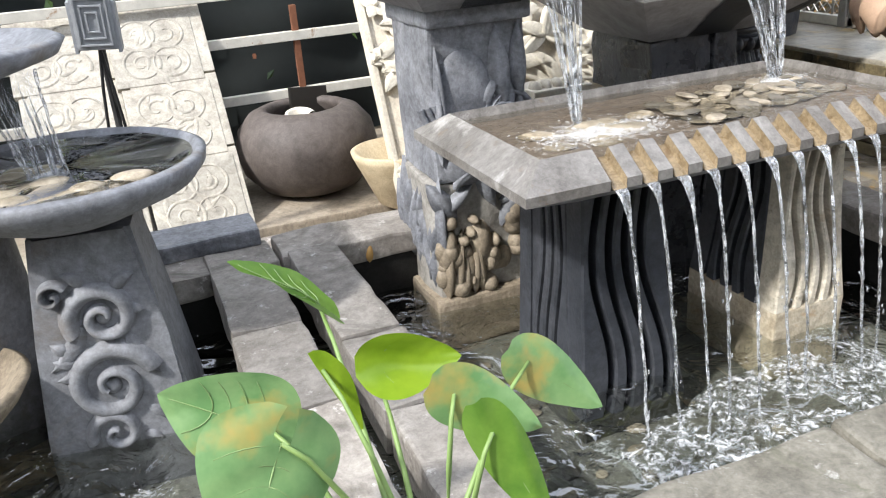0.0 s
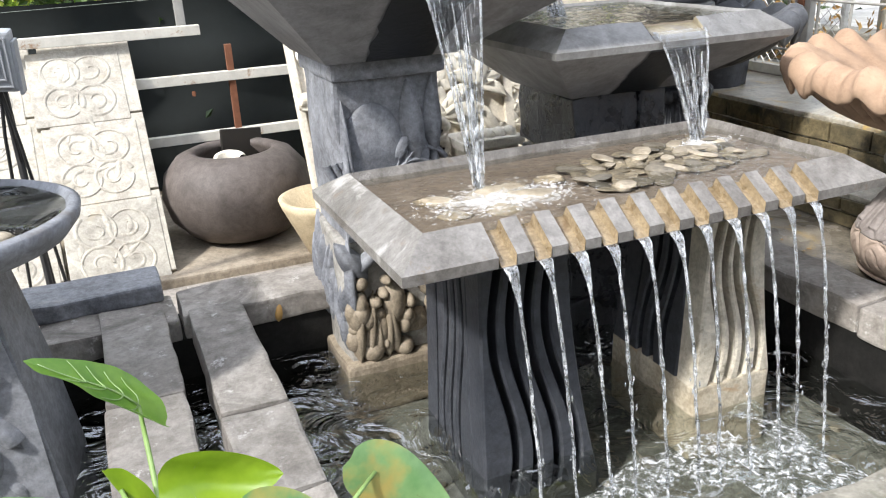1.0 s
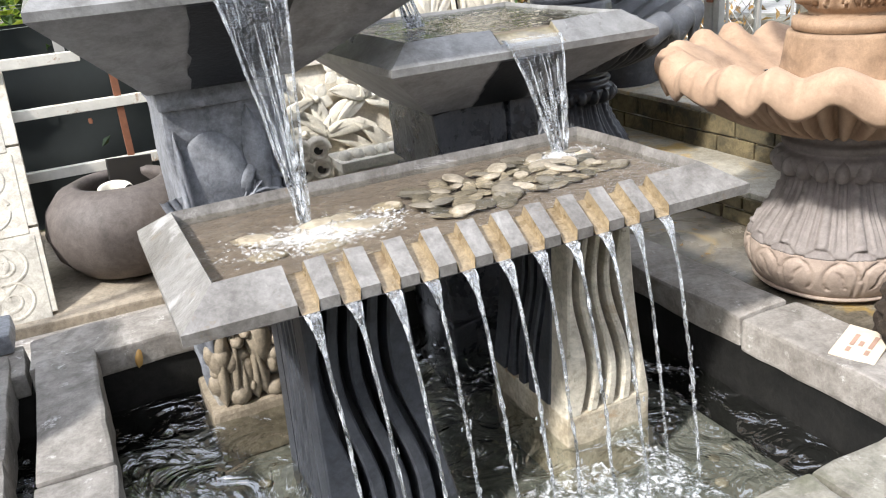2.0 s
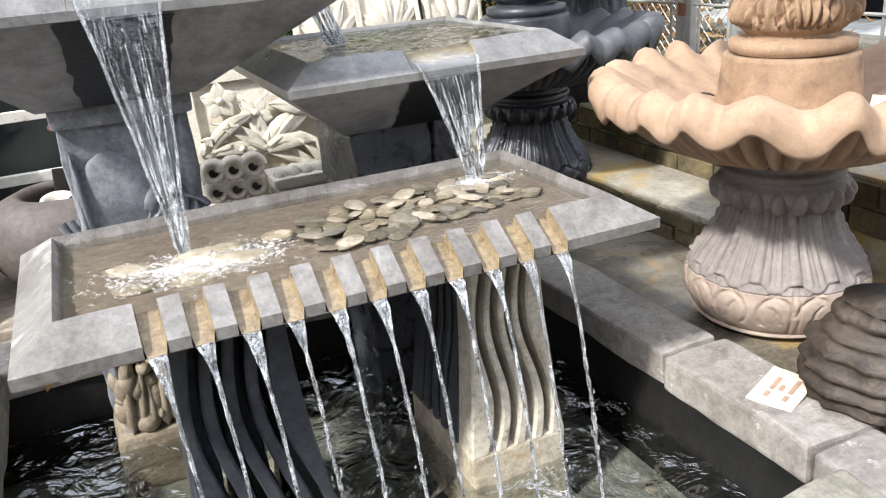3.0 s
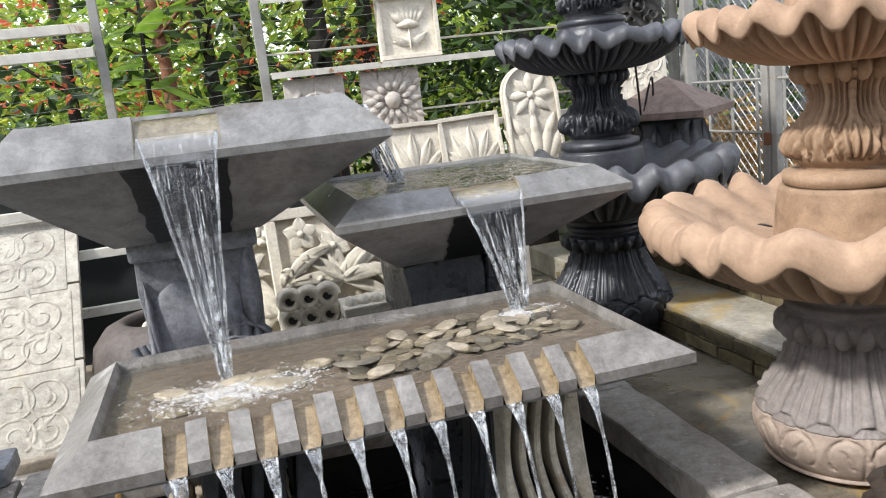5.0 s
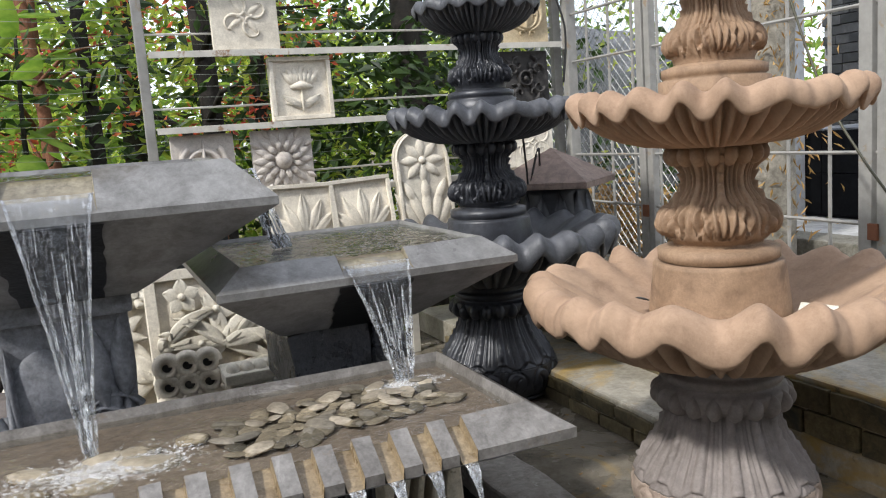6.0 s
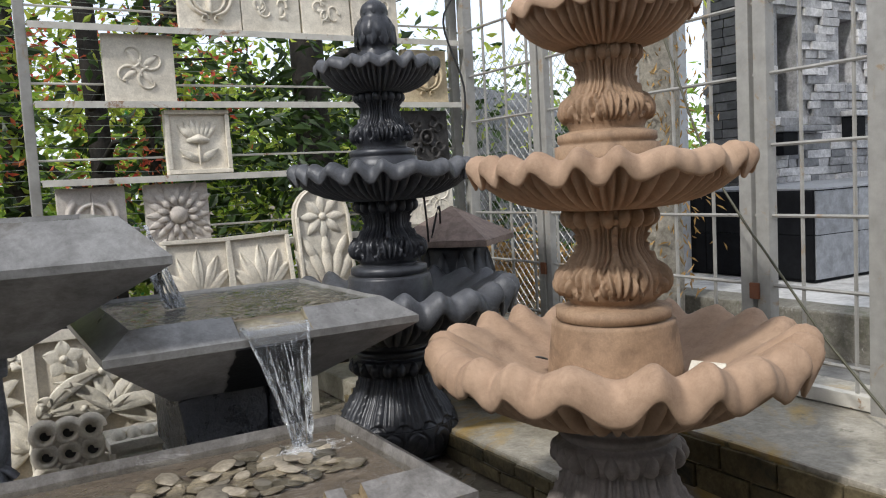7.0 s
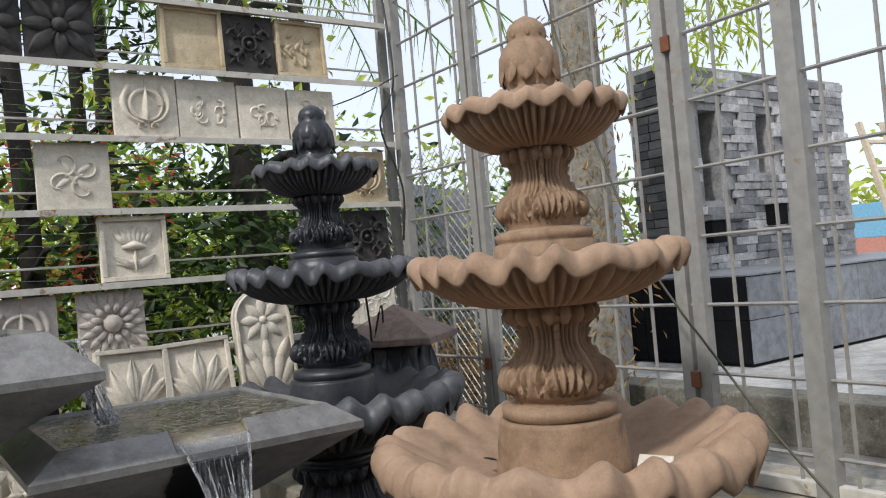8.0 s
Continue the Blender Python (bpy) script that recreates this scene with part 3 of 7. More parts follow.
# ---- the water table ----
def lipped(name, x0, x1, y0, y1, z, a, h, depth, foot, zf, mat, lip, label, notches=(), side=0.02, bed=None):
    """A basin with a lip that slopes up and in, a sunk bed, and an underside that tapers to a foot."""
    root = thing(name, label, "fountain basin")
    bm = bmesh.new()

    def ring(p, zz):
        return [bm.verts.new((p[0], p[2], zz)), bm.verts.new((p[1], p[2], zz)), bm.verts.new((p[1], p[3], zz)), bm.verts.new((p[0], p[3], zz))]
    o = (x0, x1, y0, y1)
    r0, r1 = ring(foot, zf), ring(o, z - side)
    for k in range(4):
        bm.faces.new((r0[k], r0[(k + 1) % 4], r1[(k + 1) % 4], r1[k]))
    bm.faces.new(r0)
    inner = (x0 + a, x1 - a, y0 + a, y1 - a)
    part("underside", bm, mat, root, "dark tapering underside")
    # lip as four sloping boards; the front is cut by the channels
    bm = bmesh.new()

    def quad(p, q, r, s):
        bm.faces.new([bm.verts.new(v) for v in (p, q, r, s)])
    zi, zb = z + h, z + h - depth
    t = 0.006
    back = [(x1, y1, z), (x0, y1, z), (x0 + a, y1 - a, zi), (x1 - a, y1 - a, zi)]
    left = [(x0, y1, z), (x0, y0, z), (x0 + a, y0 + a, zi), (x0 + a, y1 - a, zi)]
    right = [(x1, y0, z), (x1, y1, z), (x1 - a, y1 - a, zi), (x1 - a, y0 + a, zi)]
    for q in (back, left, right):
        quad(*q)
        (ax, ay, _), (bx, by, _) = q[0], q[1]
        quad((ax, ay, z - side), (bx, by, z - side), (bx, by, z), (ax, ay, z))
    cuts = [x0] + [v for n in notches for v in n] + [x1]
    for i in range(0, len(cuts), 2):
        p, q = cuts[i], cuts[i + 1]
        quad((p, y0, z), (q, y0, z), (max(min(q, x1 - a), x0 + a), y0 + a, zi), (max(min(p, x1 - a), x0 + a), y0 + a, zi))
        quad((p, y0, z - side), (q, y0, z - side), (q, y0, z), (p, y0, z))
    # inner walls of the bed
    ix0, ix1, iy0, iy1 = inner
    w = 0.012
    quad((ix0, iy1, zi), (ix1, iy1, zi), (ix1 - w, iy1 - w, zb), (ix0 + w, iy1 - w, zb))
    quad((ix0, iy0, zi), (ix0, iy1, zi), (ix0 + w, iy1 - w, zb), (ix0 + w, iy0 + w, zb))
    quad((ix1, iy1, zi), (ix1, iy0, zi), (ix1 - w, iy0 + w, zb), (ix1 - w, iy1 - w, zb))
    cuts = [ix0] + [v for n in notches for v in n] + [ix1]
    for i in range(0, len(cuts), 2):
        quad((cuts[i], iy0, zi), (cuts[i + 1], iy0, zi), (cuts[i + 1], iy0 + w, zb), (cuts[i], iy0 + w, zb))
    bmesh.ops.remove_doubles(bm, verts=bm.verts, dist=0.0005)
    long_edges = [e for e in bm.edges if e.calc_length() > 0.12]
    bmesh.ops.subdivide_edges(bm, edges=long_edges, cuts=5, use_grid_fill=True)
    for v in bm.verts:
        if z + 0.005 < v.co.z < zi + 0.001:
            v.co.z += 0.003 * noise.noise(v.co * 14)
    part("rim", bm, lip, root, "grey stone rim with worn pale edges")
    bm = bmesh.new()
    quad((ix0, iy0, zb), (ix1, iy0, zb), (ix1, iy1, zb), (ix0, iy1, zb))
    bmesh.ops.subdivide_edges(bm, edges=bm.edges[:], cuts=12, use_grid_fill=True)
    for v in bm.verts:
        v.co.z += 0.003 * noise.noise(v.co * 9)
    part("bed", bm, bed or mat, root, "wet brown bed")
    for (p, q) in notches:
        bm = bmesh.new()
        wide = q - p > 0.1
        d = 0.012 if wide else 0.02
        # channel: a sunk floor with two cheeks
        fy, fz = (y0 + a * 0.42, z + h * 0.42 - 0.006) if wide else (y0 - 0.004, z - 0.02)
        f = [(p + 0.004, fy, fz), (q - 0.004, fy, fz), (q - 0.002, y0 + a + 0.01, zi - d - 0.004), (p + 0.002, y0 + a + 0.01, zi - d - 0.004)]
        quad(*f)
        quad((p, y0, z + 0.001), (p, y0 + a, zi), f[3], f[0])
        quad((q, y0, z + 0.001), f[1], f[2], (q, y0 + a, zi))
        if wide:
            lower = bmesh.new()
            g = [lower.verts.new(v) for v in ((p, y0, z - side), (q, y0, z - side), (q, y0, z), (p, y0, z), (q, fy, fz), (p, fy, fz))]
            lower.faces.new((g[0], g[1], g[2], g[3]))
            lower.faces.new((g[3], g[2], g[4], g[5]))
            part("spout_lip", lower, lip, root, "wet stone lip below the spout")
        part("channel", bm, M_SPOUT if wide else M_NOTCH, root, "rust-stained water channel")
    return root


def sheet(name, x0, x1, y0, y1, z, mat, label, amp=0.002, n=40):
    bm = bmesh.new()
    rows = [[bm.verts.new((x0 + (x1 - x0) * i / n, y0 + (y1 - y0) * j / n, z + amp * noise.noise(Vector((i * 0.6, j * 0.6, x0))))) for i in range(n + 1)] for j in range(n + 1)]
    for a, b in zip(rows, rows[1:]):
        for i in range(n):
            bm.faces.new((a[i], a[i + 1], b[i + 1], b[i]))
    ob = tagged(finish(name, bm, mat, None, "", True), label, "water", kind="structure")
    ob.visible_shadow = False


def stream(x0, w0, y0, z0, x1, w1, y1, z1, label, group, strands=5, seed=0, thick=0.0022, sheeted=False):
    """Falling water: a clear sheet that draws together into a twisted, uneven rope; a wide fall keeps its sheet."""
    rng = random.Random(seed)
    root = thing("water_stream", label, "falling water", group)

    def at(u, t, ph=0.0):
        if sheeted:
            x = x0 + (x1 - x0) * t + u * (w0 + (w1 - w0) * t ** 0.82)
        else:
            x = x0 + (x1 - x0) * t ** 0.8
        return Vector((x + 0.002 * math.sin(ph + t * 21) * t, y0 + (y1 - y0) * math.sqrt(t) + 0.002 * math.sin(ph * 2 + t * 17) * t, z0 + (z1 - z0) * t))

    def rope(bm, path, wide, deep, twist, n=72, k=9):
        rings = []
        for i in range(n + 1):
            t = i / n
            c, a0 = path(t), twist * t
            w, d = wide(t), deep(t)
            ring = []
            for q in range(k):
                a = 2 * math.pi * q / k
                px, py = w * math.cos(a), d * math.sin(a)
                ring.append(bm.verts.new(c + Vector((px * math.cos(a0) - py * math.sin(a0), px * math.sin(a0) + py * math.cos(a0), 0))))
            rings.append(ring)
        for A, B in zip(rings, rings[1:]):
            for q in range(k):
                bm.faces.new((A[q], A[(q + 1) % k], B[(q + 1) % k], B[q]))
        bm.faces.new(rings[0])
        bm.faces.new(rings[-1])
    if not sheeted:
        bm = bmesh.new()
        knot = 0.08 + 0.07 * rng.random()

        def wide(t):
            gather = max(0.0, 1 - t / knot) ** 1.25
            lump = 0.7 + 0.8 * abs(noise.noise(Vector((t * 15, seed * 3.1, 0)))) + 0.22 * math.sin(t * 95 + seed)
            return w0 * 0.5 * gather + 0.0056 * (0.35 + 0.65 * min(1, t / knot)) * lump * (1 - 0.35 * t)

        def deep(t):
            return 0.0018 + 0.0024 * min(1, t / knot) * (0.8 + 0.5 * noise.noise(Vector((t * 22, seed, 4))))
        rope(bm, lambda t: at(0, t, seed), wide, deep, 5.0)
        ob = part("rope", bm, M_STREAM, root, "", True)
        ob.visible_shadow = False
        # bright rims of the gathering sheet
        for sgn in (-1, 1):
            bm = bmesh.new()
            rope(bm, lambda t: at(0, t * knot * 1.3, seed) + Vector((sgn * w0 * 0.5 * max(0.0, 1 - t * 1.3) ** 1.25, -0.001, 0)), lambda t: 0.0021 + 0.0008 * math.sin(t * 22 + seed), lambda t: 0.002, 0.0, 24, 6)
            ob = part("thread", bm, M_STREAM, root, "", True)
            ob.visible_shadow = False
        for q in range(7):
            t = rng.uniform(0.45, 0.99)
            bm = bmesh.new()
            bmesh.ops.create_icosphere(bm, subdivisions=1, radius=1.0, matrix=Matrix.Translation(at(0, t, seed) + Vector((rng.uniform(-0.011, 0.011), rng.uniform(-0.008, 0.004), 0))) @ Matrix.Diagonal((0.0024, 0.0024, rng.uniform(0.004, 0.011), 1)))
            ob = part("drop", bm, M_STREAM, root, "", True)
            ob.visible_shadow = False
        return
    for s in range(strands):
        side = s < 2
        u = (-0.5, 0.5)[s] if side else rng.uniform(-0.46, 0.46)
        a0 = 0.0 if side else rng.uniform(0.12, 0.5)
        ph = rng.uniform(0, 6)
        r = thick * (1.9 if side else rng.uniform(0.6, 1.2))
        bm = bmesh.new()
        rope(bm, lambda t: at(u, a0 + (1 - a0) * t, ph), lambda t: r * (0.25 + 0.75 * min(1, t * 4 + (1 if side else 0))) * (0.75 + 0.5 * abs(math.sin(ph + t * 13))), lambda t: r * 0.8, 3.0, 40, 7)
        ob = part("thread", bm, M_STREAM, root, "", True)
        ob.visible_shadow = False
    bm = bmesh.new()
    rows = []
    for i in range(41):
        t = i / 40
        row = []
        for q in range(29):
            p = at(q / 28 - 0.5, t)
            fold = noise.noise(Vector((q * 0.55, t * 1.6, seed))) + 0.5 * noise.noise(Vector((q * 1.3, t * 2.5, seed + 5)))
            row.append(bm.verts.new(p + Vector((0, 0.007 * fold * min(1, t * 5), 0))))
        rows.append(row)
    for A, B in zip(rows, rows[1:]):
        for q in range(28):
            bm.faces.new((A[q], A[q + 1], B[q + 1], B[q]))
    ob = part("sheet", bm, M_SHEET, root, "thin clear sheet of water", True)
    ob.visible_shadow = False


def slat_wall(root, along, mat, top, foot, fixed, dirn, z0, z1, n, amp, slot, depth):
    """One face of a flared pedestal, cut through by wavy upright slots; each bar between two slots is a part.
    along: 'x' or 'y', the way the face runs; top and foot: its two edges above and below."""
    m = 26
    for i in range(n):
        rows = []
        for k in range(m + 1):
            t = k / m
            f = (1 - t) ** 1.7
            e0, e1 = top[0] + (foot[0] - top[0]) * f, top[1] + (foot[1] - top[1]) * f
            wave = amp * (math.sin(2 * math.pi * (1.02 * t + 0.02)) * (0.7 + 0.5 * (1 - t)))

            def edge(q, side):
                if q == 0 or q == n:
                    return e0 if q == 0 else e1
                return e0 + (e1 - e0) * (q / n + 0.02 * (1 - 2 * q / n)) + wave + side * slot / 2
            a, b = edge(i, 1), edge(i + 1, -1)
            out = fixed[0] + (fixed[1] - fixed[0]) * f
            z = z0 + (z1 - z0) * t
            c = min(0.005, (b - a) * 0.3)
            rows.append([(a, out - dirn * depth, z), (a, out - dirn * c, z), (a + c, out, z), (b - c, out, z), (b, out - dirn * c, z), (b, out - dirn * depth, z)])
        bm = bmesh.new()
        vs = [[bm.verts.new(p if along == "x" else (p[1], p[0], p[2])) for p in r] for r in rows]
        for A, B in zip(vs, vs[1:]):
            for j in range(6):
                bm.faces.new((A[j], A[(j + 1) % 6], B[(j + 1) % 6], B[j]))
        bm.faces.new(vs[0])
        bm.faces.new(vs[-1])
        part("slat", bm, mat, root)


def wavy_pedestal(x0, x1, y0, y1, z0, z1, mat, side_mat, label, amp, flare, base, base_label):
    root = thing("wavy_pedestal", label, "pedestal", "pedestals under the water table")
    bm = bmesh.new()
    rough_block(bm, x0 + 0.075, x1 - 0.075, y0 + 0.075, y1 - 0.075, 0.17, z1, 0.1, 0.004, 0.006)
    # the core's colour carries the deep shade of the slots
    part("core", bm, M_WETSHADE, root, "wet core painted near black for the shade behind the slots")
    fl, fr = flare
    bm = bmesh.new()
    rough_block(bm, x0 - fl + 0.001, x1 + fr - 0.001, y0 - 0.031, y1 + 0.02, 0.17, z0 + 0.001, 0.04, 0.005, 0.008)
    part("foot", bm, base, root, base_label)
    slat_wall(root, "x", mat, (x0, x1), (x0 - fl, x1 + fr), (y0, y0 - 0.03), -1, z0, z1, 5, amp, 0.021, 0.07)
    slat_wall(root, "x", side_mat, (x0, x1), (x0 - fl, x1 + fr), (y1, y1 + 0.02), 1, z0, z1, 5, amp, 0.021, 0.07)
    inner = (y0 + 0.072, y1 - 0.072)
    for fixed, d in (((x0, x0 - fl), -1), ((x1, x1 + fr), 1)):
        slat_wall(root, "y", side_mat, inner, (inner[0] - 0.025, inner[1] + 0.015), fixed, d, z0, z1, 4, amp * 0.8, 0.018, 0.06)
    return root


def pilaster():
    x0, x1, y0, y1 = -0.545, -0.175, 0.70, 1.06
    xu = -0.51          # the shaft is narrower above
    root = thing("carved_pilaster", "carved grey stone pillar with a vase and vine relief", "pillar")
    bm = bmesh.new()
    rough_block(bm, xu + 0.01, x1 - 0.02, y0 + 0.03, y1 - 0.03, 0.72, 1.2, 0.05, 0.009, 0.012, 5)
    part("shaft", bm, M_PILASTER, root)
    bm = bmesh.new()
    rough_block(bm, x0 + 0.028, x1 - 0.028, y0 + 0.028, y1 - 0.03, 0.3, 0.722, 0.04, 0.012, 0.012, 15)
    part("lower_shaft", bm, M_PILASTERLOW, root, "paler lower shaft")
    bm = bmesh.new()
    rough_block(bm, xu, x1 - 0.005, y0 + 0.005, y1, 1.18, 1.235, 0.08, 0.003, 0.012, 6)
    part("capital", bm, M_PILASTER, root)
    bm = bmesh.new()
    rough_block(bm, x0 + 0.005, x1 - 0.005, y0 - 0.012, y1, 0.17, 0.345, 0.05, 0.008, 0.014, 7)
    part("plinth", bm, M_PILASTERFOOT, root, "brown stained plinth at the waterline")
    bm = bmesh.new()
    # worn figure on the foot: lumps, folds and a dark hollow
    lump = pose(0, y0 + 0.02, 0, 90, 0, 0)
    for i in range(34):
        dome(bm, lump @ Matrix.Translation((rnd(x0 + 0.04, x1 - 0.04), rnd(0.34, 0.6), -0.004)) @ Matrix.Diagonal((1, rnd(0.8, 1.9), 1, 1)), rnd(0.016, 0.042), rnd(0.015, 0.045), 4, 10)
    for i in range(5):
        petal(bm, lump @ Matrix.Translation((x0 + 0.05 + i * 0.03, 0.34, 0)) @ turn(rnd(-0.15, 0.15)), rnd(0.16, 0.24), 0.045, 0.035, 0.6)
    pieces("carving", bm, M_PILASTERFOOT, root)
    bm = bmesh.new()
    front = pose(0, y0 + 0.028, 0, 90, 0, 0)
    # vase
    dome(bm, front @ Matrix.Translation((-0.40, 0.98, 0)) @ Matrix.Diagonal((1, 1.5, 1, 1)), 0.09, 0.02, 6, 24)
    for i in range(3):
        arc_ridge(bm, front, -0.4, 0.98, 0.1 + 0.02 * i, 0.075 + 0.02 * i, 3.3, 6.2, 0.024, 0.016)
    dome(bm, front @ Matrix.Translation((-0.40, 0.78, 0)), 0.08, 0.028)
    # drapery and long leaves
    for i, (x, z, L, W, a) in enumerate([(-0.27, 0.93, 0.24, 0.075, 0.1), (-0.23, 0.7, 0.28, 0.06, -0.05), (-0.32, 0.62, 0.2, 0.06, 0.3), (-0.5, 0.45, 0.3, 0.04, 0.0), (-0.47, 0.85, 0.28, 0.03, 0.05), (-0.485, 0.78, 0.3, 0.03, 0.0), (-0.45, 0.6, 0.16, 0.07, 0.6), (-0.3, 0.55, 0.18, 0.06, -0.5), (-0.22, 0.95, 0.22, 0.06, 0.0), (-0.5, 0.62, 0.14, 0.05, -0.9)]):
        petal(bm, front @ Matrix.Translation((x, z, 0)) @ turn(a), L, W, 0.035, 0.8)
    for i in range(26):
        m = front @ Matrix.Translation((-0.335 + rnd(-0.035, 0.035), 0.86 + rnd(-0.05, 0.04), 0.01))
        dome(bm, m, 0.012, 0.028, 3, 8)
    for i in range(9):
        curved_leaf(bm, front @ Matrix.Translation((rnd(x0 + 0.06, x1 - 0.06), rnd(0.6, 1.1), 0.0)) @ turn(rnd(-1.2, 1.2)), rnd(0.07, 0.15), rnd(0.025, 0.045), rnd(0.02, 0.036), rnd(-1.6, 1.6))
    for i in range(6):
        arc_ridge(bm, front, -0.3 + 0.03 * (i % 2), 0.75 + 0.03 * i, 0.09, 0.05, 0.4, 2.8, 0.022, 0.02)
    pieces("carving", bm, M_PILASTER, root)
    bm = bmesh.new()
    for i in range(24):
        m = Matrix.Translation((x0 + 0.04, rnd(y0 + 0.05, y1 - 0.05), rnd(0.36, 0.55))) @ pose(0, 0, 0, 90, 0, -90) @ turn(rnd(-0.5, 0.5))
        petal(bm, m, rnd(0.1, 0.22), rnd(0.03, 0.05), 0.03, 0.8)
    pieces("carving", bm, M_PILASTER, root)


def pebbles():
    rng = random.Random(4)
    bmx = []
    for k in range(6):
        bm = bmesh.new()
        bmesh.ops.create_icosphere(bm, subdivisions=2, radius=1.0)
        for v in bm.verts:
            v.co *= 1 + 0.3 * noise.noise(v.co * 1.1 + Vector((k * 5, 0, 0)))
        me = bpy.data.meshes.new("pebble")
        bm.to_mesh(me)
        bm.free()
        me.materials.append(M_PEB)
        me.shade_smooth()
        bmx.append(me)
    wet = []
    for me in bmx:
        w = me.copy()
        w.materials[0] = M_PEBWET
        wet.append(w)

    def lay(x, y, z, sx, sy, sz, pool):
        ob = new("pebble", rng.choice(pool))
        ob.matrix_world = Matrix.Translation((x, y, z)) @ pose(0, 0, 0, rng.uniform(-9, 9), rng.uniform(-9, 9), rng.uniform(0, 360)) @ Matrix.Diagonal((sx, sy, sz, 1))
        tagged(ob, "smooth flat beige river pebble lying in the tray" if pool is bmx else "wet ochre river pebble under splashing water", "pebble", "pebbles in the water table")
    placed = []
    tries = 0
    while len(placed) < 74 and tries < 4000:
        tries += 1
        x = rng.uniform(-0.05, 0.46)
        mid = 0.2 + 0.14 * (x + 0.05)
        y = mid + rng.uniform(-0.1, 0.13)
        r = rng.uniform(0.019, 0.038)
        if all((x - a) ** 2 + (y - b) ** 2 > (0.62 * (r + c)) ** 2 for a, b, c in placed):
            placed.append((x, y, r))
            lay(x, y, 0.969 + rng.uniform(0, 0.008), r * 1.3, r * 0.85, r * 0.22, bmx)
    for i in range(9):
        x, y = -0.3 + rng.gauss(0, 0.1), 0.17 + rng.gauss(0, 0.06)
        if -0.5 < x < 0.0 and 0.04 < y < 0.4:
            r = rng.uniform(0.025, 0.05)
            lay(x, y, 0.967, r * 1.2, r * 0.9, r * 0.32, wet)
    for i in range(60):
        x, y = rng.uniform(-0.75, 0.7), rng.uniform(-0.45, 0.7)
        ob = new("pebble", rng.choice(bmx))
        r = rng.uniform(0.012, 0.03)
        ob.matrix_world = Matrix.Translation((x, y, 0.17 + r * 0.2)) @ pose(0, 0, 0, 0, 0, rng.uniform(0, 360)) @ Matrix.Diagonal((r * 1.2, r, r * 0.4, 1))
        tagged(ob, "small pale pebble on the pool floor", "pebble", "pebbles in the pool")


NOTCH = [(-0.425 + 0.0781 * i, -0.425 + 0.0781 * i + 0.04) for i in range(11)]


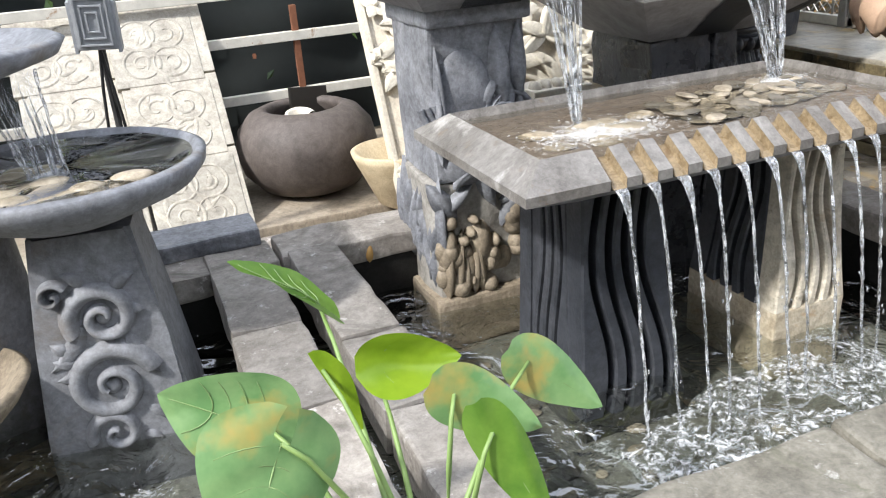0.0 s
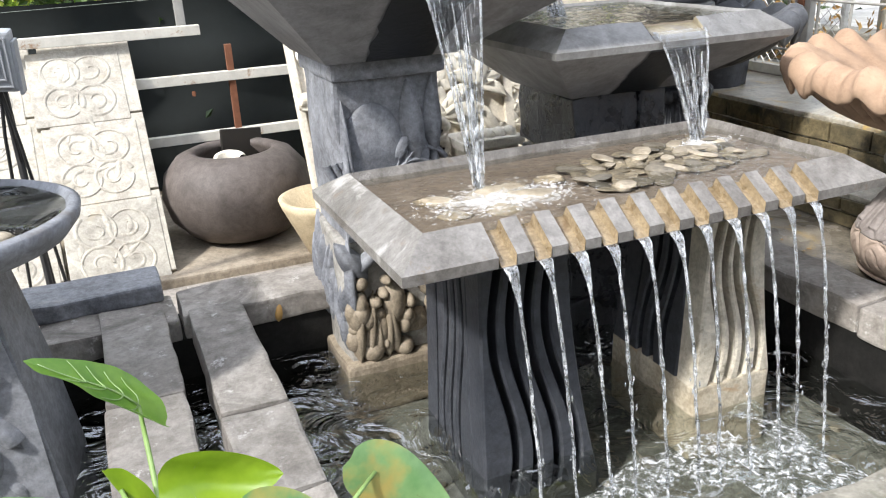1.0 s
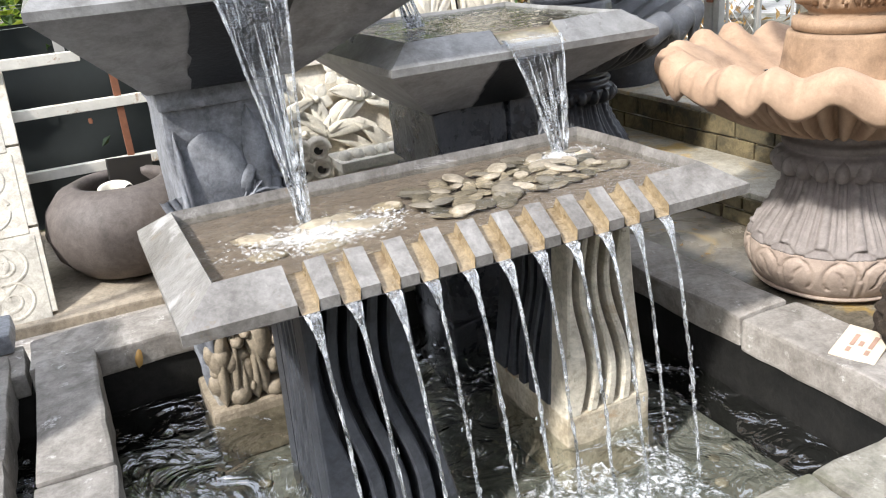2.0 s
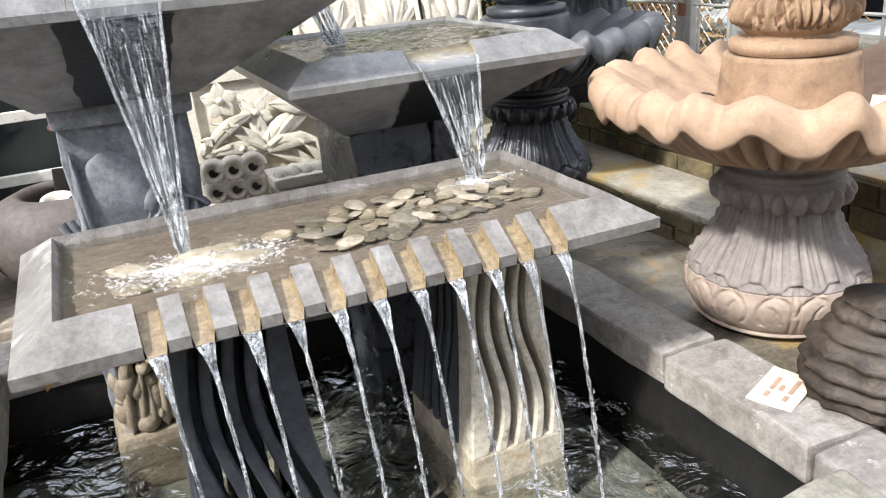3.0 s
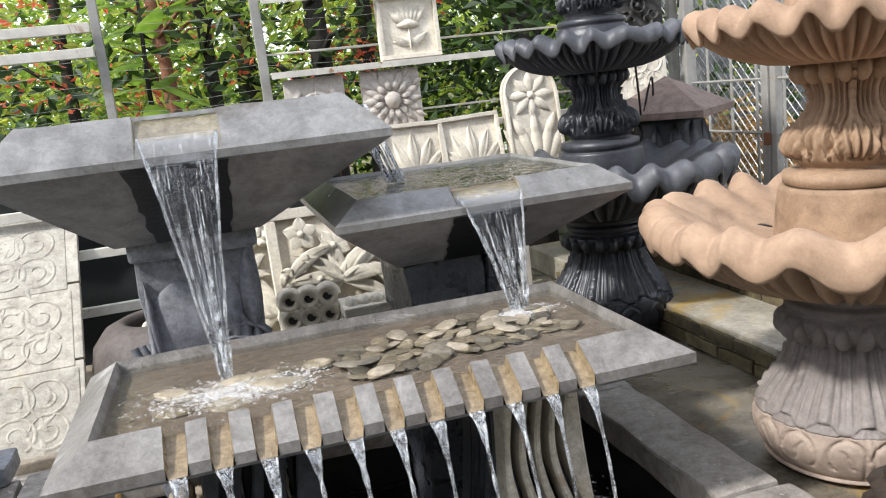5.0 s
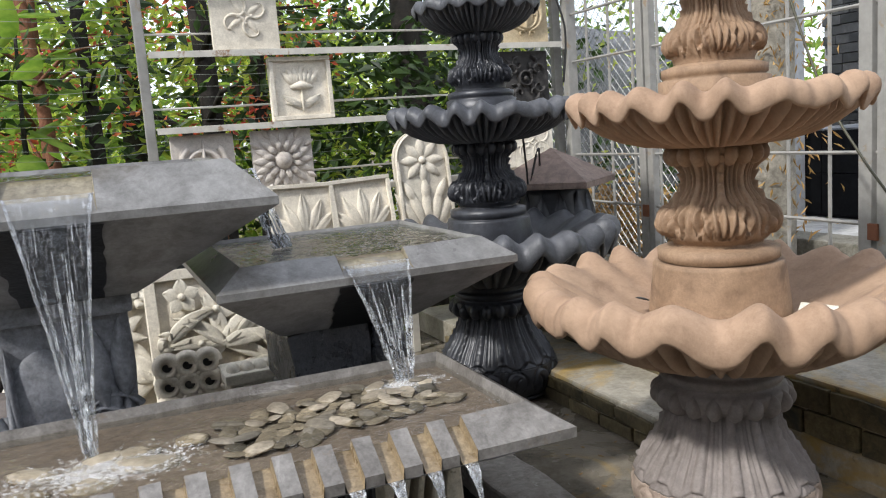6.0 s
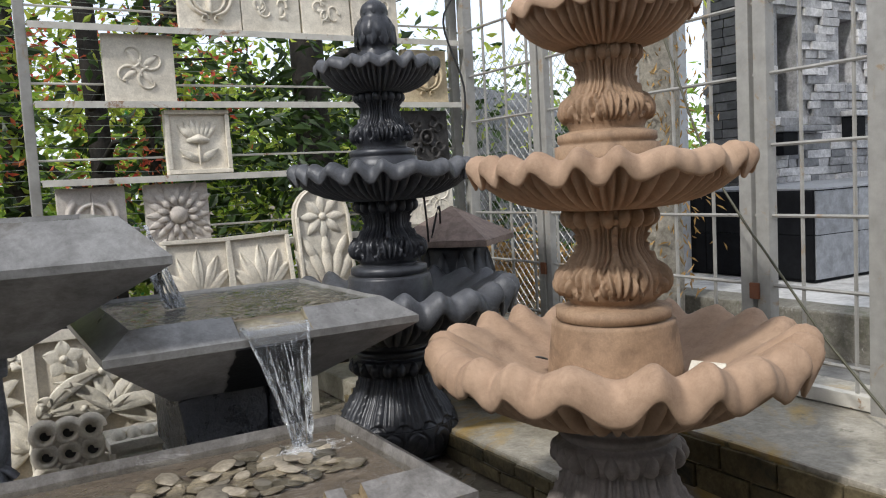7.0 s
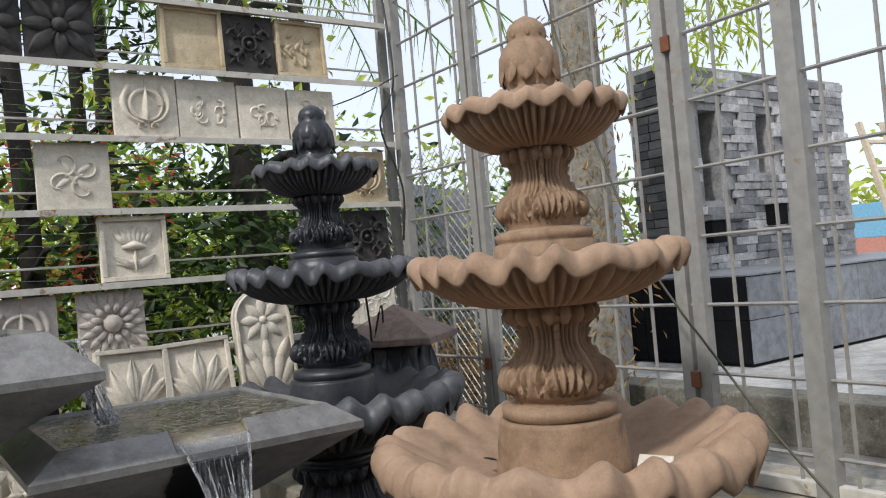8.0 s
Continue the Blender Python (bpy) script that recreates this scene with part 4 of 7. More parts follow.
def water_table():
    lipped("water_table", -0.625, 0.625, -0.08, 0.555, 0.95, 0.075, 0.05, 0.035, (-0.42, 0.46, 0.06, 0.44), 0.86, M_BASIN, M_TRAY, "long grey stone water table with a channelled front rim", NOTCH, 0.022, M_BED)
    sheet("tray_water", -0.547, 0.547, -0.003, 0.477, 0.978, M_TRAYWATER, "shallow clear water over the tray's bed")
    wavy_pedestal(-0.385, -0.155, 0.1, 0.42, 0.24, 0.865, M_FIN, M_FIN, "wet dark grey pedestal cut by wavy upright slots", 0.024, (0.01, 0.08), M_MOSSFOOT, "green-stained foot at the waterline")
    # cream stone; side and back slats coloured dark for shade and wet
    wavy_pedestal(0.255, 0.435, 0.1, 0.42, 0.395, 0.865, M_CREAMFIN, M_FIN, "cream stone pedestal cut by wavy slots on a stained foot, sides coloured dark for shade and wet", 0.02, (0.04, 0.035), M_OCHRE, "ochre-stained foot at the waterline")
    # second and third basins
    lipped("square_basin", -0.01, 0.77, 0.405, 1.17, 1.243, 0.07, 0.05, 0.03, (0.17, 0.55, 0.62, 0.98), 1.075, M_BASIN, M_LIP, "dark square stone basin spilling from its rim", [(0.295, 0.475)], 0.018, M_BED)
    sheet("basin_water", 0.062, 0.698, 0.477, 1.098, 1.283, M_BASINWATER, "dark still water filling the square basin", 0.003)
    lipped("upper_basin", -0.74, 0.14, 0.338, 1.2, 1.462, 0.09, 0.09, 0.05, (-0.53, -0.17, 0.66, 1.05), 1.235, M_BASIN, M_LIP, "large dark stone basin on the carved pillar", [(-0.416, -0.235)], 0.018, M_BED)
    sheet("basin_water", -0.648, 0.048, 0.43, 1.108, 1.538, M_BASINWATER, "water brimming in the upper stone basin", 0.003)
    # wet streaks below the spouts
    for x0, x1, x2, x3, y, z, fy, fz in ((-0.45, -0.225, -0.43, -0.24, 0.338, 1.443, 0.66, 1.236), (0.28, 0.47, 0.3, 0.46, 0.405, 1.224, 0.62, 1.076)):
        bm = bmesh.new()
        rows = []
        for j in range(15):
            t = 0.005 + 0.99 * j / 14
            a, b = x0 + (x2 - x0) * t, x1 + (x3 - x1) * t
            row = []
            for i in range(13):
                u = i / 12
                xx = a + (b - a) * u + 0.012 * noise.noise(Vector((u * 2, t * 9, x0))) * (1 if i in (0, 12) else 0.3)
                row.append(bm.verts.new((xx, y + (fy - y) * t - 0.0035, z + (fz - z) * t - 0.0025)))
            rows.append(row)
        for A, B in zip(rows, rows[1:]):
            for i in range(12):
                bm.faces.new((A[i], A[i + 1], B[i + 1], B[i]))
        solid("water_film", bm, M_WETSHADE, "black wet streak running down the basin's underside", "wet streak", kind="structure", smooth=True)
    # chute between the basins
    bm = bmesh.new()
    box(bm, 0.06, 0.16, 0.8, 0.87, 1.5, 1.512, 0.003)
    solid("spout", bm, M_LIP, "flat stone spout on the upper basin's rim", "spout")
    stream(0.15, 0.05, 0.82, 1.515, 0.235, 0.046, 0.8, 1.285, "clear sheet of water running into the square basin", "streams", 16, 77, 0.003, True)
    root = thing("rusticated_pedestal", "wet dark rough-hewn stone pedestal", "pedestal")
    for i, z in enumerate((0.17, 0.42, 0.66, 0.88)):
        z1 = (0.42, 0.66, 0.88, 1.078)[i]
        for j, (a, b) in enumerate(((0.19, 0.37 + 0.05 * (i % 2)), (0.37 + 0.05 * (i % 2), 0.53))):
            block("stone", root, M_WETDARK, (a + 0.003, b - 0.003, 0.64, 0.97, z + 0.003, z1 - 0.003), 31 + 3 * i + j, 0.04, 0.016, 0.01)
    for i, (a, b) in enumerate(NOTCH):
        mid = (a + b) / 2
        stream(mid, 0.026, -0.086, 0.93, mid + 0.035, 0.004, -0.17 - 0.012 * (i % 3), WATER, "thin clear stream falling from the rim channel", "streams from the rim", 4, i)
    stream(-0.325, 0.165, 0.371, 1.503, -0.305, 0.016, 0.25, 0.975, "clear fan of water falling from the upper basin", "basin streams", 16, 50, 0.0021, True)
    stream(0.385, 0.165, 0.428, 1.268, 0.41, 0.04, 0.35, 0.975, "bright fan of water falling from the square basin", "basin streams", 26, 60, 0.0023, True)
    rng = random.Random(3)
    for x, y, r, count in ((-0.285, 0.175, 0.066, 2600), (0.41, 0.335, 0.034, 900)):
        bm = bmesh.new()
        for q in range(count):
            px, py = rng.gauss(0, r * 1.25), rng.gauss(0, r * 0.62)
            if not (-0.54 < x + px < 0.54 and 0.0 < y + py < 0.47):
                continue
            size = rng.uniform(0.0014, 0.0044)
            dome(bm, Matrix.Translation((x + px, y + py, 0.9775)) @ turn(rng.uniform(0, 3)) @ Matrix.Diagonal((1.5, 0.9, 1, 1)), size, size * rng.uniform(0.3, 0.8), 2, 6)
        f = tagged(finish("splash_foam", bm, M_SPLASH, None, "", True), "white froth where the stream hits the tray", "foam", kind="stuff")
        f.visible_shadow = False
    pilaster()
    pebbles()


# ---- tiered fountains ----
def bowl(R, zb, zr, rb, n, lip, wave, mat, parent, label):
    """A shallow bowl whose lip rolls out and hangs down in uneven ruffles; the underside is deeply fluted."""
    zl = zr - lip
    prof = [(rb * 0.7, zb), (rb, zb), (rb + (R - rb) * 0.2, zb + (zl - zb) * 0.14), (rb + (R - rb) * 0.4, zb + (zl - zb) * 0.36), (rb + (R - rb) * 0.6, zb + (zl - zb) * 0.62), (rb + (R - rb) * 0.78, zb + (zl - zb) * 0.95), (R * 0.9, zl + lip * 0.42), (R * 0.945, zl + lip * 0.5), (R * 0.962, zl + lip * 0.2), (R * 0.966, zl - lip * 0.05), (R * 0.982, zl - lip * 0.1), (R * 0.995, zl + lip * 0.02), (R * 1.0, zl + lip * 0.3), (R * 0.992, zl + lip * 0.58), (R * 0.965, zl + lip * 0.84), (R * 0.925, zl + lip * 0.98), (R * 0.885, zr), (R * 0.83, zr - lip * 0.16), (R * 0.7, zr - lip * 0.62), (R * 0.5, zl + (zb - zl) * 0.2), (R * 0.2, zl + (zb - zl) * 0.25)]
    wz = [0, 0, 0, 0, 0, 0.1, 0.5, 0.8, 1.1, 1.2, 1.2, 1.1, 0.95, 0.85, 0.8, 0.75, 0.65, 0.35, 0.08, 0, 0]
    wr = [0, 0, 0, 0, 0, 0.1, 0.5, 0.8, 1, 1, 1, 1, 1, 1, 0.9, 0.75, 0.55, 0.25, 0.05, 0, 0]
    fl = [0, 0, 0.5, 0.9, 1, 0.9, 0.5, 0.2] + [0] * 13

    def shape(a, i, r, z):
        ca, sa = math.cos(a), math.sin(a)
        aa = a + 0.05 * math.sin(3 * a + zb * 9) + 0.03 * math.sin(7 * a + zb * 4)
        k = min(1.25, max(0.25, 0.85 + 1.1 * noise.noise(Vector((ca * 1.9, sa * 1.9, zb * 7)))))
        c = math.cos(n * aa)
        # the upper crests are round; below, broad folds hang between narrow arches
        lobe = (c if i > 12 or i < 7 else 1.8 * (0.5 + 0.5 * c) ** 1.5 - 0.8) * k
        rib = math.cos(3 * n * aa) * (1.25 - k)
        flute = (abs(math.sin(1.5 * n * aa)) ** 0.6 - 0.6) * 0.05 * fl[i] * (R / 0.5) ** 0.6
        return r + flute + (0.012 * lobe + 0.0035 * rib) * wr[i] * (R / 0.45), z + wave * (wz[i] * lobe + 0.12 * wr[i] * rib) - flute * 0.8
    bm = bmesh.new()
    lathe(bm, prof, n * 18, shape)
    return part("bowl", bm, mat, parent, label, True)


def ring_of_petals(bm, n, r, z, length, width, height, tilt=0.0, phase=0.0, point=0.7, crease=0.35, flip=False):
    for k in range(n):
        a = 2 * math.pi * (k + phase) / n
        m = Matrix.Translation((r * math.cos(a), r * math.sin(a), z)) @ turn(a + math.pi / 2) @ Matrix.Rotation(math.radians(90 - tilt), 4, "X")
        if flip:
            m = m @ turn(math.pi)
        petal(bm, m, length, width, height, point, 7, 5, 0.0, crease)


def groove(d, w):
    return math.exp(-(d / w) ** 2)


def carved(name, prof, cut, mat, parent, label, seg=240, rows=80):
    """A turned form, finely cut; cut(a, t) gives how far the carver left the surface proud or sunk."""
    hs = [p[1] for p in prof]
    verts = []
    for j in range(rows + 1):
        t = j / rows
        z = hs[0] + (hs[-1] - hs[0]) * t
        i = max(0, min(len(prof) - 2, sum(1 for h in hs if h <= z) - 1))
        p0, p1, p2, p3 = (prof[max(0, min(len(prof) - 1, i + q))] for q in (-1, 0, 1, 2))
        s = (z - p1[1]) / max(1e-6, p2[1] - p1[1])
        m1 = (p2[0] - p0[0]) / max(1e-6, p2[1] - p0[1]) * (p2[1] - p1[1])
        m2 = (p3[0] - p1[0]) / max(1e-6, p3[1] - p1[1]) * (p2[1] - p1[1])
        r = (2 * s ** 3 - 3 * s * s + 1) * p1[0] + (s ** 3 - 2 * s * s + s) * m1 + (3 * s * s - 2 * s ** 3) * p2[0] + (s ** 3 - s * s) * m2
        for k in range(seg):
            a = 2 * math.pi * k / seg
            q = r + cut(a, t)
            verts.append((q * math.cos(a), q * math.sin(a), z))
    faces = [(j * seg + k, j * seg + (k + 1) % seg, (j + 1) * seg + (k + 1) % seg, (j + 1) * seg + k) for j in range(rows) for k in range(seg)]
    faces += [tuple(range(seg - 1, -1, -1)), tuple(rows * seg + k for k in range(seg))]
    me = bpy.data.meshes.new(name)
    me.from_pydata(verts, [], faces)
    me.materials.append(mat)
    me.shade_smooth()
    ob = new(name, me)
    ob.parent = parent
    if label:
        ob["label"] = label
    return ob


def acanthus(a, t, n, size):
    """Carving of a vase stem: a lotus and leaning leaves on the bulge, a scaled rib and long grooves up the neck."""
    x = (a * n / (2 * math.pi)) % 1.0 - 0.5
    ax = abs(x)
    h = 0.0
    # long grooves that run down the neck and swing out over the bulge
    swing = max(0.0, 0.5 - t) * 1.0
    if 0.12 < t < 0.88:
        fade = min(1.0, (t - 0.12) / 0.1, (0.88 - t) / 0.04)
        for j, c in enumerate((0.095, 0.2, 0.3, 0.41)):
            line = c + (0.5 - c) * min(1.0, swing * (1.9 - 0.3 * j)) if t < 0.5 else c
            h -= fade * (1.0 - 0.15 * (j % 2)) * groove(ax - line, 0.026)
    # the scaled rib in the middle of the neck
    if t > 0.44 and ax < 0.085:
        saw = ((t * 11 + ax * ax * 60) % 1.0)
        h += (0.2 + 0.7 * saw) * (1 - (ax / 0.085) ** 2) * min(1.0, (t - 0.44) / 0.05)
    if t < 0.5:
        fade = min(1.0, t / 0.1, (0.5 - t) / 0.06)
        # lotus: a pointed middle petal and leaves that lean away to both sides
        for c, tilt, w in ((0.0, 0.0, 0.05), (0.1, 0.4, 0.045), (0.225, 0.62, 0.055), (0.37, 0.35, 0.06)):
            px = ax - c - tilt * (t - 0.22) * 0.6
            py = (t - 0.28) / 0.17
            if abs(py) < 1:
                half = w * (1 - py * py) ** 0.6
                if abs(px) < half:
                    h += 0.85 * (1 - (px / half) ** 2) * fade
                h -= 0.6 * fade * groove(abs(px) - half, 0.012)
    return h * size


def stem(parent, z0, z1, rf, rbulge, rw, rt, mat, label):
    H = z1 - z0
    prof = [(rf, z0), (rf * 1.0, z0 + 0.04 * H), (rbulge * 0.88, z0 + 0.09 * H), (rbulge, z0 + 0.2 * H), (rbulge * 0.99, z0 + 0.32 * H), (rbulge * 0.84, z0 + 0.44 * H), (rw * 1.04, z0 + 0.58 * H), (rw, z0 + 0.7 * H), (rw * 1.1, z0 + 0.8 * H), (rt * 0.93, z0 + 0.87 * H), (rt * 0.9, z1)]
    s = carved("stem", prof, lambda a, t: acanthus(a + 0.4, t, 5, rbulge * 0.11), mat, parent, label)
    nb = 18
    for k in range(nb):
        bm = bmesh.new()
        a = 2 * math.pi * k / nb
        m = Matrix.Translation((rt * 0.86 * math.cos(a), rt * 0.86 * math.sin(a), z0 + 0.905 * H)) @ turn(a) @ Matrix.Rotation(math.radians(90), 4, "Y")
        dome(bm, m @ Matrix.Diagonal((1.25, 0.8, 1, 1)), rt * 0.19, rt * 0.24, 5, 12)
        part("bead", bm, mat, s, "", True)
    return s


def foot_carving(a, t):
    """Carving of a fountain's foot: leaf scrolls round the bulge, paired grooves and scaled ribs up the shaft."""
    x = (a * 7 / (2 * math.pi)) % 1.0 - 0.5
    ax = abs(x)
    h = 0.0
    if t > 0.33:
        fade = min(1.0, (t - 0.33) / 0.03) * min(1.0, (0.76 - t) / 0.03) if t < 0.76 else 0.0
        for c in (0.1, 0.15, 0.235, 0.3, 0.4):
            h -= fade * groove(ax - c, 0.019)
        if ax < 0.085:
            h += fade * (0.3 + 0.8 * ((t * 16 + ax * ax * 60) % 1.0)) * (1 - (ax / 0.085) ** 2)
        if ax > 0.42:
            h += fade * (0.2 + 0.6 * ((t * 16 + (0.5 - ax) ** 2 * 60) % 1.0)) * (1 - ((0.5 - ax) / 0.08) ** 2)
    # edge of the leaves between shaft and bulge
    h -= 1.0 * groove(t - 0.32 - 0.025 * math.cos(4 * math.pi * x), 0.008) * (1.0 if abs(math.sin(6 * math.pi * x)) > 0.35 else 0.3)
    if 0.03 < t < 0.33:
        dx, dy = ax - 0.24, (t - 0.17) * 1.9
        d, ang = math.hypot(dx, dy), math.atan2(dy, dx)
        curl = ang + math.pi
        h -= 0.9 * groove(dx - 0.9 * dy * abs(dy) * 6 + 0.03, 0.012) * (1.0 if d < 0.14 else 0.0)
        h -= 0.9 * groove(d - 0.16 - 0.011 * curl, 0.013) * (1.0 if math.sin(ang + 0.4) > -0.4 else 0.0)
        h -= 0.7 * groove(ax - 0.03 - 0.1 * (0.33 - t), 0.012)
    return 0.0105 * h


def tiered_fountain(cx, cy, z0, k, mats, label, spin=0.0):
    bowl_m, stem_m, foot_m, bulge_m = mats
    root = thing("tiered_fountain", label, "fountain", "tiered fountains", at=Matrix.Translation((cx, cy, z0)) @ Matrix.Rotation(spin, 4, "Z") @ Matrix.Diagonal((k, k, k, 1)))
    b = 0.46

    def Z(z):
        return z - b
    # foot: bulging base, fluted shaft, beaded collar
    bm = bmesh.new()
    prof = [(0.16, 0.0), (0.2, 0.008), (0.235, 0.05), (0.25, 0.1), (0.243, 0.14), (0.215, 0.19), (0.178, 0.245), (0.152, 0.3), (0.146, 0.335), (0.165, 0.355), (0.17, 0.39), (0.15, 0.405), (0.16, 0.415), (0.16, 0.43), (0.148, 0.44), (0.152, 0.455), (0.14, 0.47)]

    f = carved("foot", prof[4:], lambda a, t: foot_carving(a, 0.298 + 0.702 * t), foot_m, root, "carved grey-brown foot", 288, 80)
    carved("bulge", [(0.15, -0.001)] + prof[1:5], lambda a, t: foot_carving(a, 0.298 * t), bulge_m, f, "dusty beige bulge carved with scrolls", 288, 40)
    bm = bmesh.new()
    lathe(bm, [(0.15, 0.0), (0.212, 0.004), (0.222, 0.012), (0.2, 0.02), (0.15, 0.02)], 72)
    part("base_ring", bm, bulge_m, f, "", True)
    for q in range(20):
        a = 2 * math.pi * q / 20
        bm = bmesh.new()
        dome(bm, Matrix.Translation((0.15 * math.cos(a), 0.15 * math.sin(a), 0.365)) @ turn(a) @ Matrix.Rotation(math.radians(90), 4, "Y") @ Matrix.Diagonal((1.3, 0.85, 1, 1)), 0.026, 0.04, 5, 12)
        part("bead", bm, foot_m, f, "", True)
    bowl(0.51, Z(0.92), Z(1.15), 0.15, 22, 0.082, 0.03, bowl_m, root, "wide scalloped lower bowl")
    bm = bmesh.new()
    lathe(bm, [(0.185, Z(1.0)), (0.182, Z(1.06)), (0.168, Z(1.18)), (0.165, Z(1.19)), (0.14, Z(1.192)), (0.155, Z(1.198)), (0.155, Z(1.225)), (0.11, Z(1.235))], 56)
    part("collar", bm, stem_m, root, "plain tapering collar", True)
    stem(root, Z(1.23), Z(1.495), 0.115, 0.147, 0.092, 0.122, stem_m, "vase-shaped carved stem")
    bowl(0.375, Z(1.49), Z(1.635), 0.125, 22, 0.054, 0.0165, bowl_m, root, "scalloped middle bowl")
    bm = bmesh.new()
    lathe(bm, [(0.14, Z(1.57)), (0.14, Z(1.66)), (0.125, Z(1.665)), (0.132, Z(1.67)), (0.132, Z(1.69)), (0.1, Z(1.7))], 48)
    part("collar", bm, stem_m, root, "", True)
    stem(root, Z(1.695), Z(1.92), 0.1, 0.118, 0.076, 0.095, stem_m, "smaller carved stem")
    bowl(0.25, Z(1.915), Z(2.04), 0.095, 18, 0.041, 0.0125, bowl_m, root, "small scalloped upper bowl")
    bm = bmesh.new()
    prof = [(0.07, Z(1.98)), (0.075, Z(2.075)), (0.06, Z(2.085)), (0.07, Z(2.1)), (0.086, Z(2.14)), (0.084, Z(2.17)), (0.062, Z(2.205)), (0.05, Z(2.22)), (0.056, Z(2.235)), (0.05, Z(2.255)), (0.03, Z(2.275)), (0.006, Z(2.287))]
    lathe(bm, prof, 48, lambda a, i, r, z: (r * (1 - 0.07 * abs(math.sin(6 * a)) * (2 < i < 6)), z))
    fin = part("finial", bm, stem_m, root, "bud-shaped finial", True)
    bm = bmesh.new()
    ring_of_petals(bm, 10, 0.08, Z(2.095), 0.11, 0.045, 0.014, 9)
    ring_of_petals(bm, 8, 0.05, Z(2.22), 0.05, 0.034, 0.012, 14)
    pieces("leaf", bm, stem_m, fin)
    if bowl_m is M_SAND:
        # nothing is cut: a black dome paints the dark inside the drain
        bm = bmesh.new()
        dome(bm, root.matrix_world.inverted() @ Matrix.Translation((1.12, 0.343, 1.079)) @ Matrix.Rotation(0.3, 4, "Y"), 0.02, 0.006, 4, 14)
        part("drain_hole", bm, M_BLACK, root, "black cap painted as the dark of a drain hole", True)
    return root


def curved_leaf(bm, m, length, width, height, bend, n=9, hollow=False):
    """A long leaf that curves in the plane of m, ridged along its middle."""
    rows = []
    for i in range(n + 1):
        t = i / n
        a = bend * t
        cx = length * (1 - math.cos(a)) / bend if abs(bend) > 0.01 else 0.0
        cy = length * math.sin(a) / bend if abs(bend) > 0.01 else length * t
        w = width * 0.5 * max(0.04, math.sin(math.pi * (0.06 + 0.94 * t) ** 0.75) ** 0.8)
        row = []
        for s, h in (((-1, 0.1), (-0.86, 1.0), (0, 0.42), (0.86, 1.0), (1, 0.1)) if hollow else ((-1, 0.15), (-0.45, 0.85), (0, 0.7), (0.45, 1.0), (1, 0.1))):
            row.append(bm.verts.new(m @ Vector((cx + s * w * math.cos(a), cy - s * w * math.sin(a), height * h * (0.55 + 0.45 * math.sin(math.pi * t))))))
        rows.append(row)
    for p, q in zip(rows, rows[1:]):
        for j in range(4):
            bm.faces.new((p[j], p[j + 1], q[j + 1], q[j]))


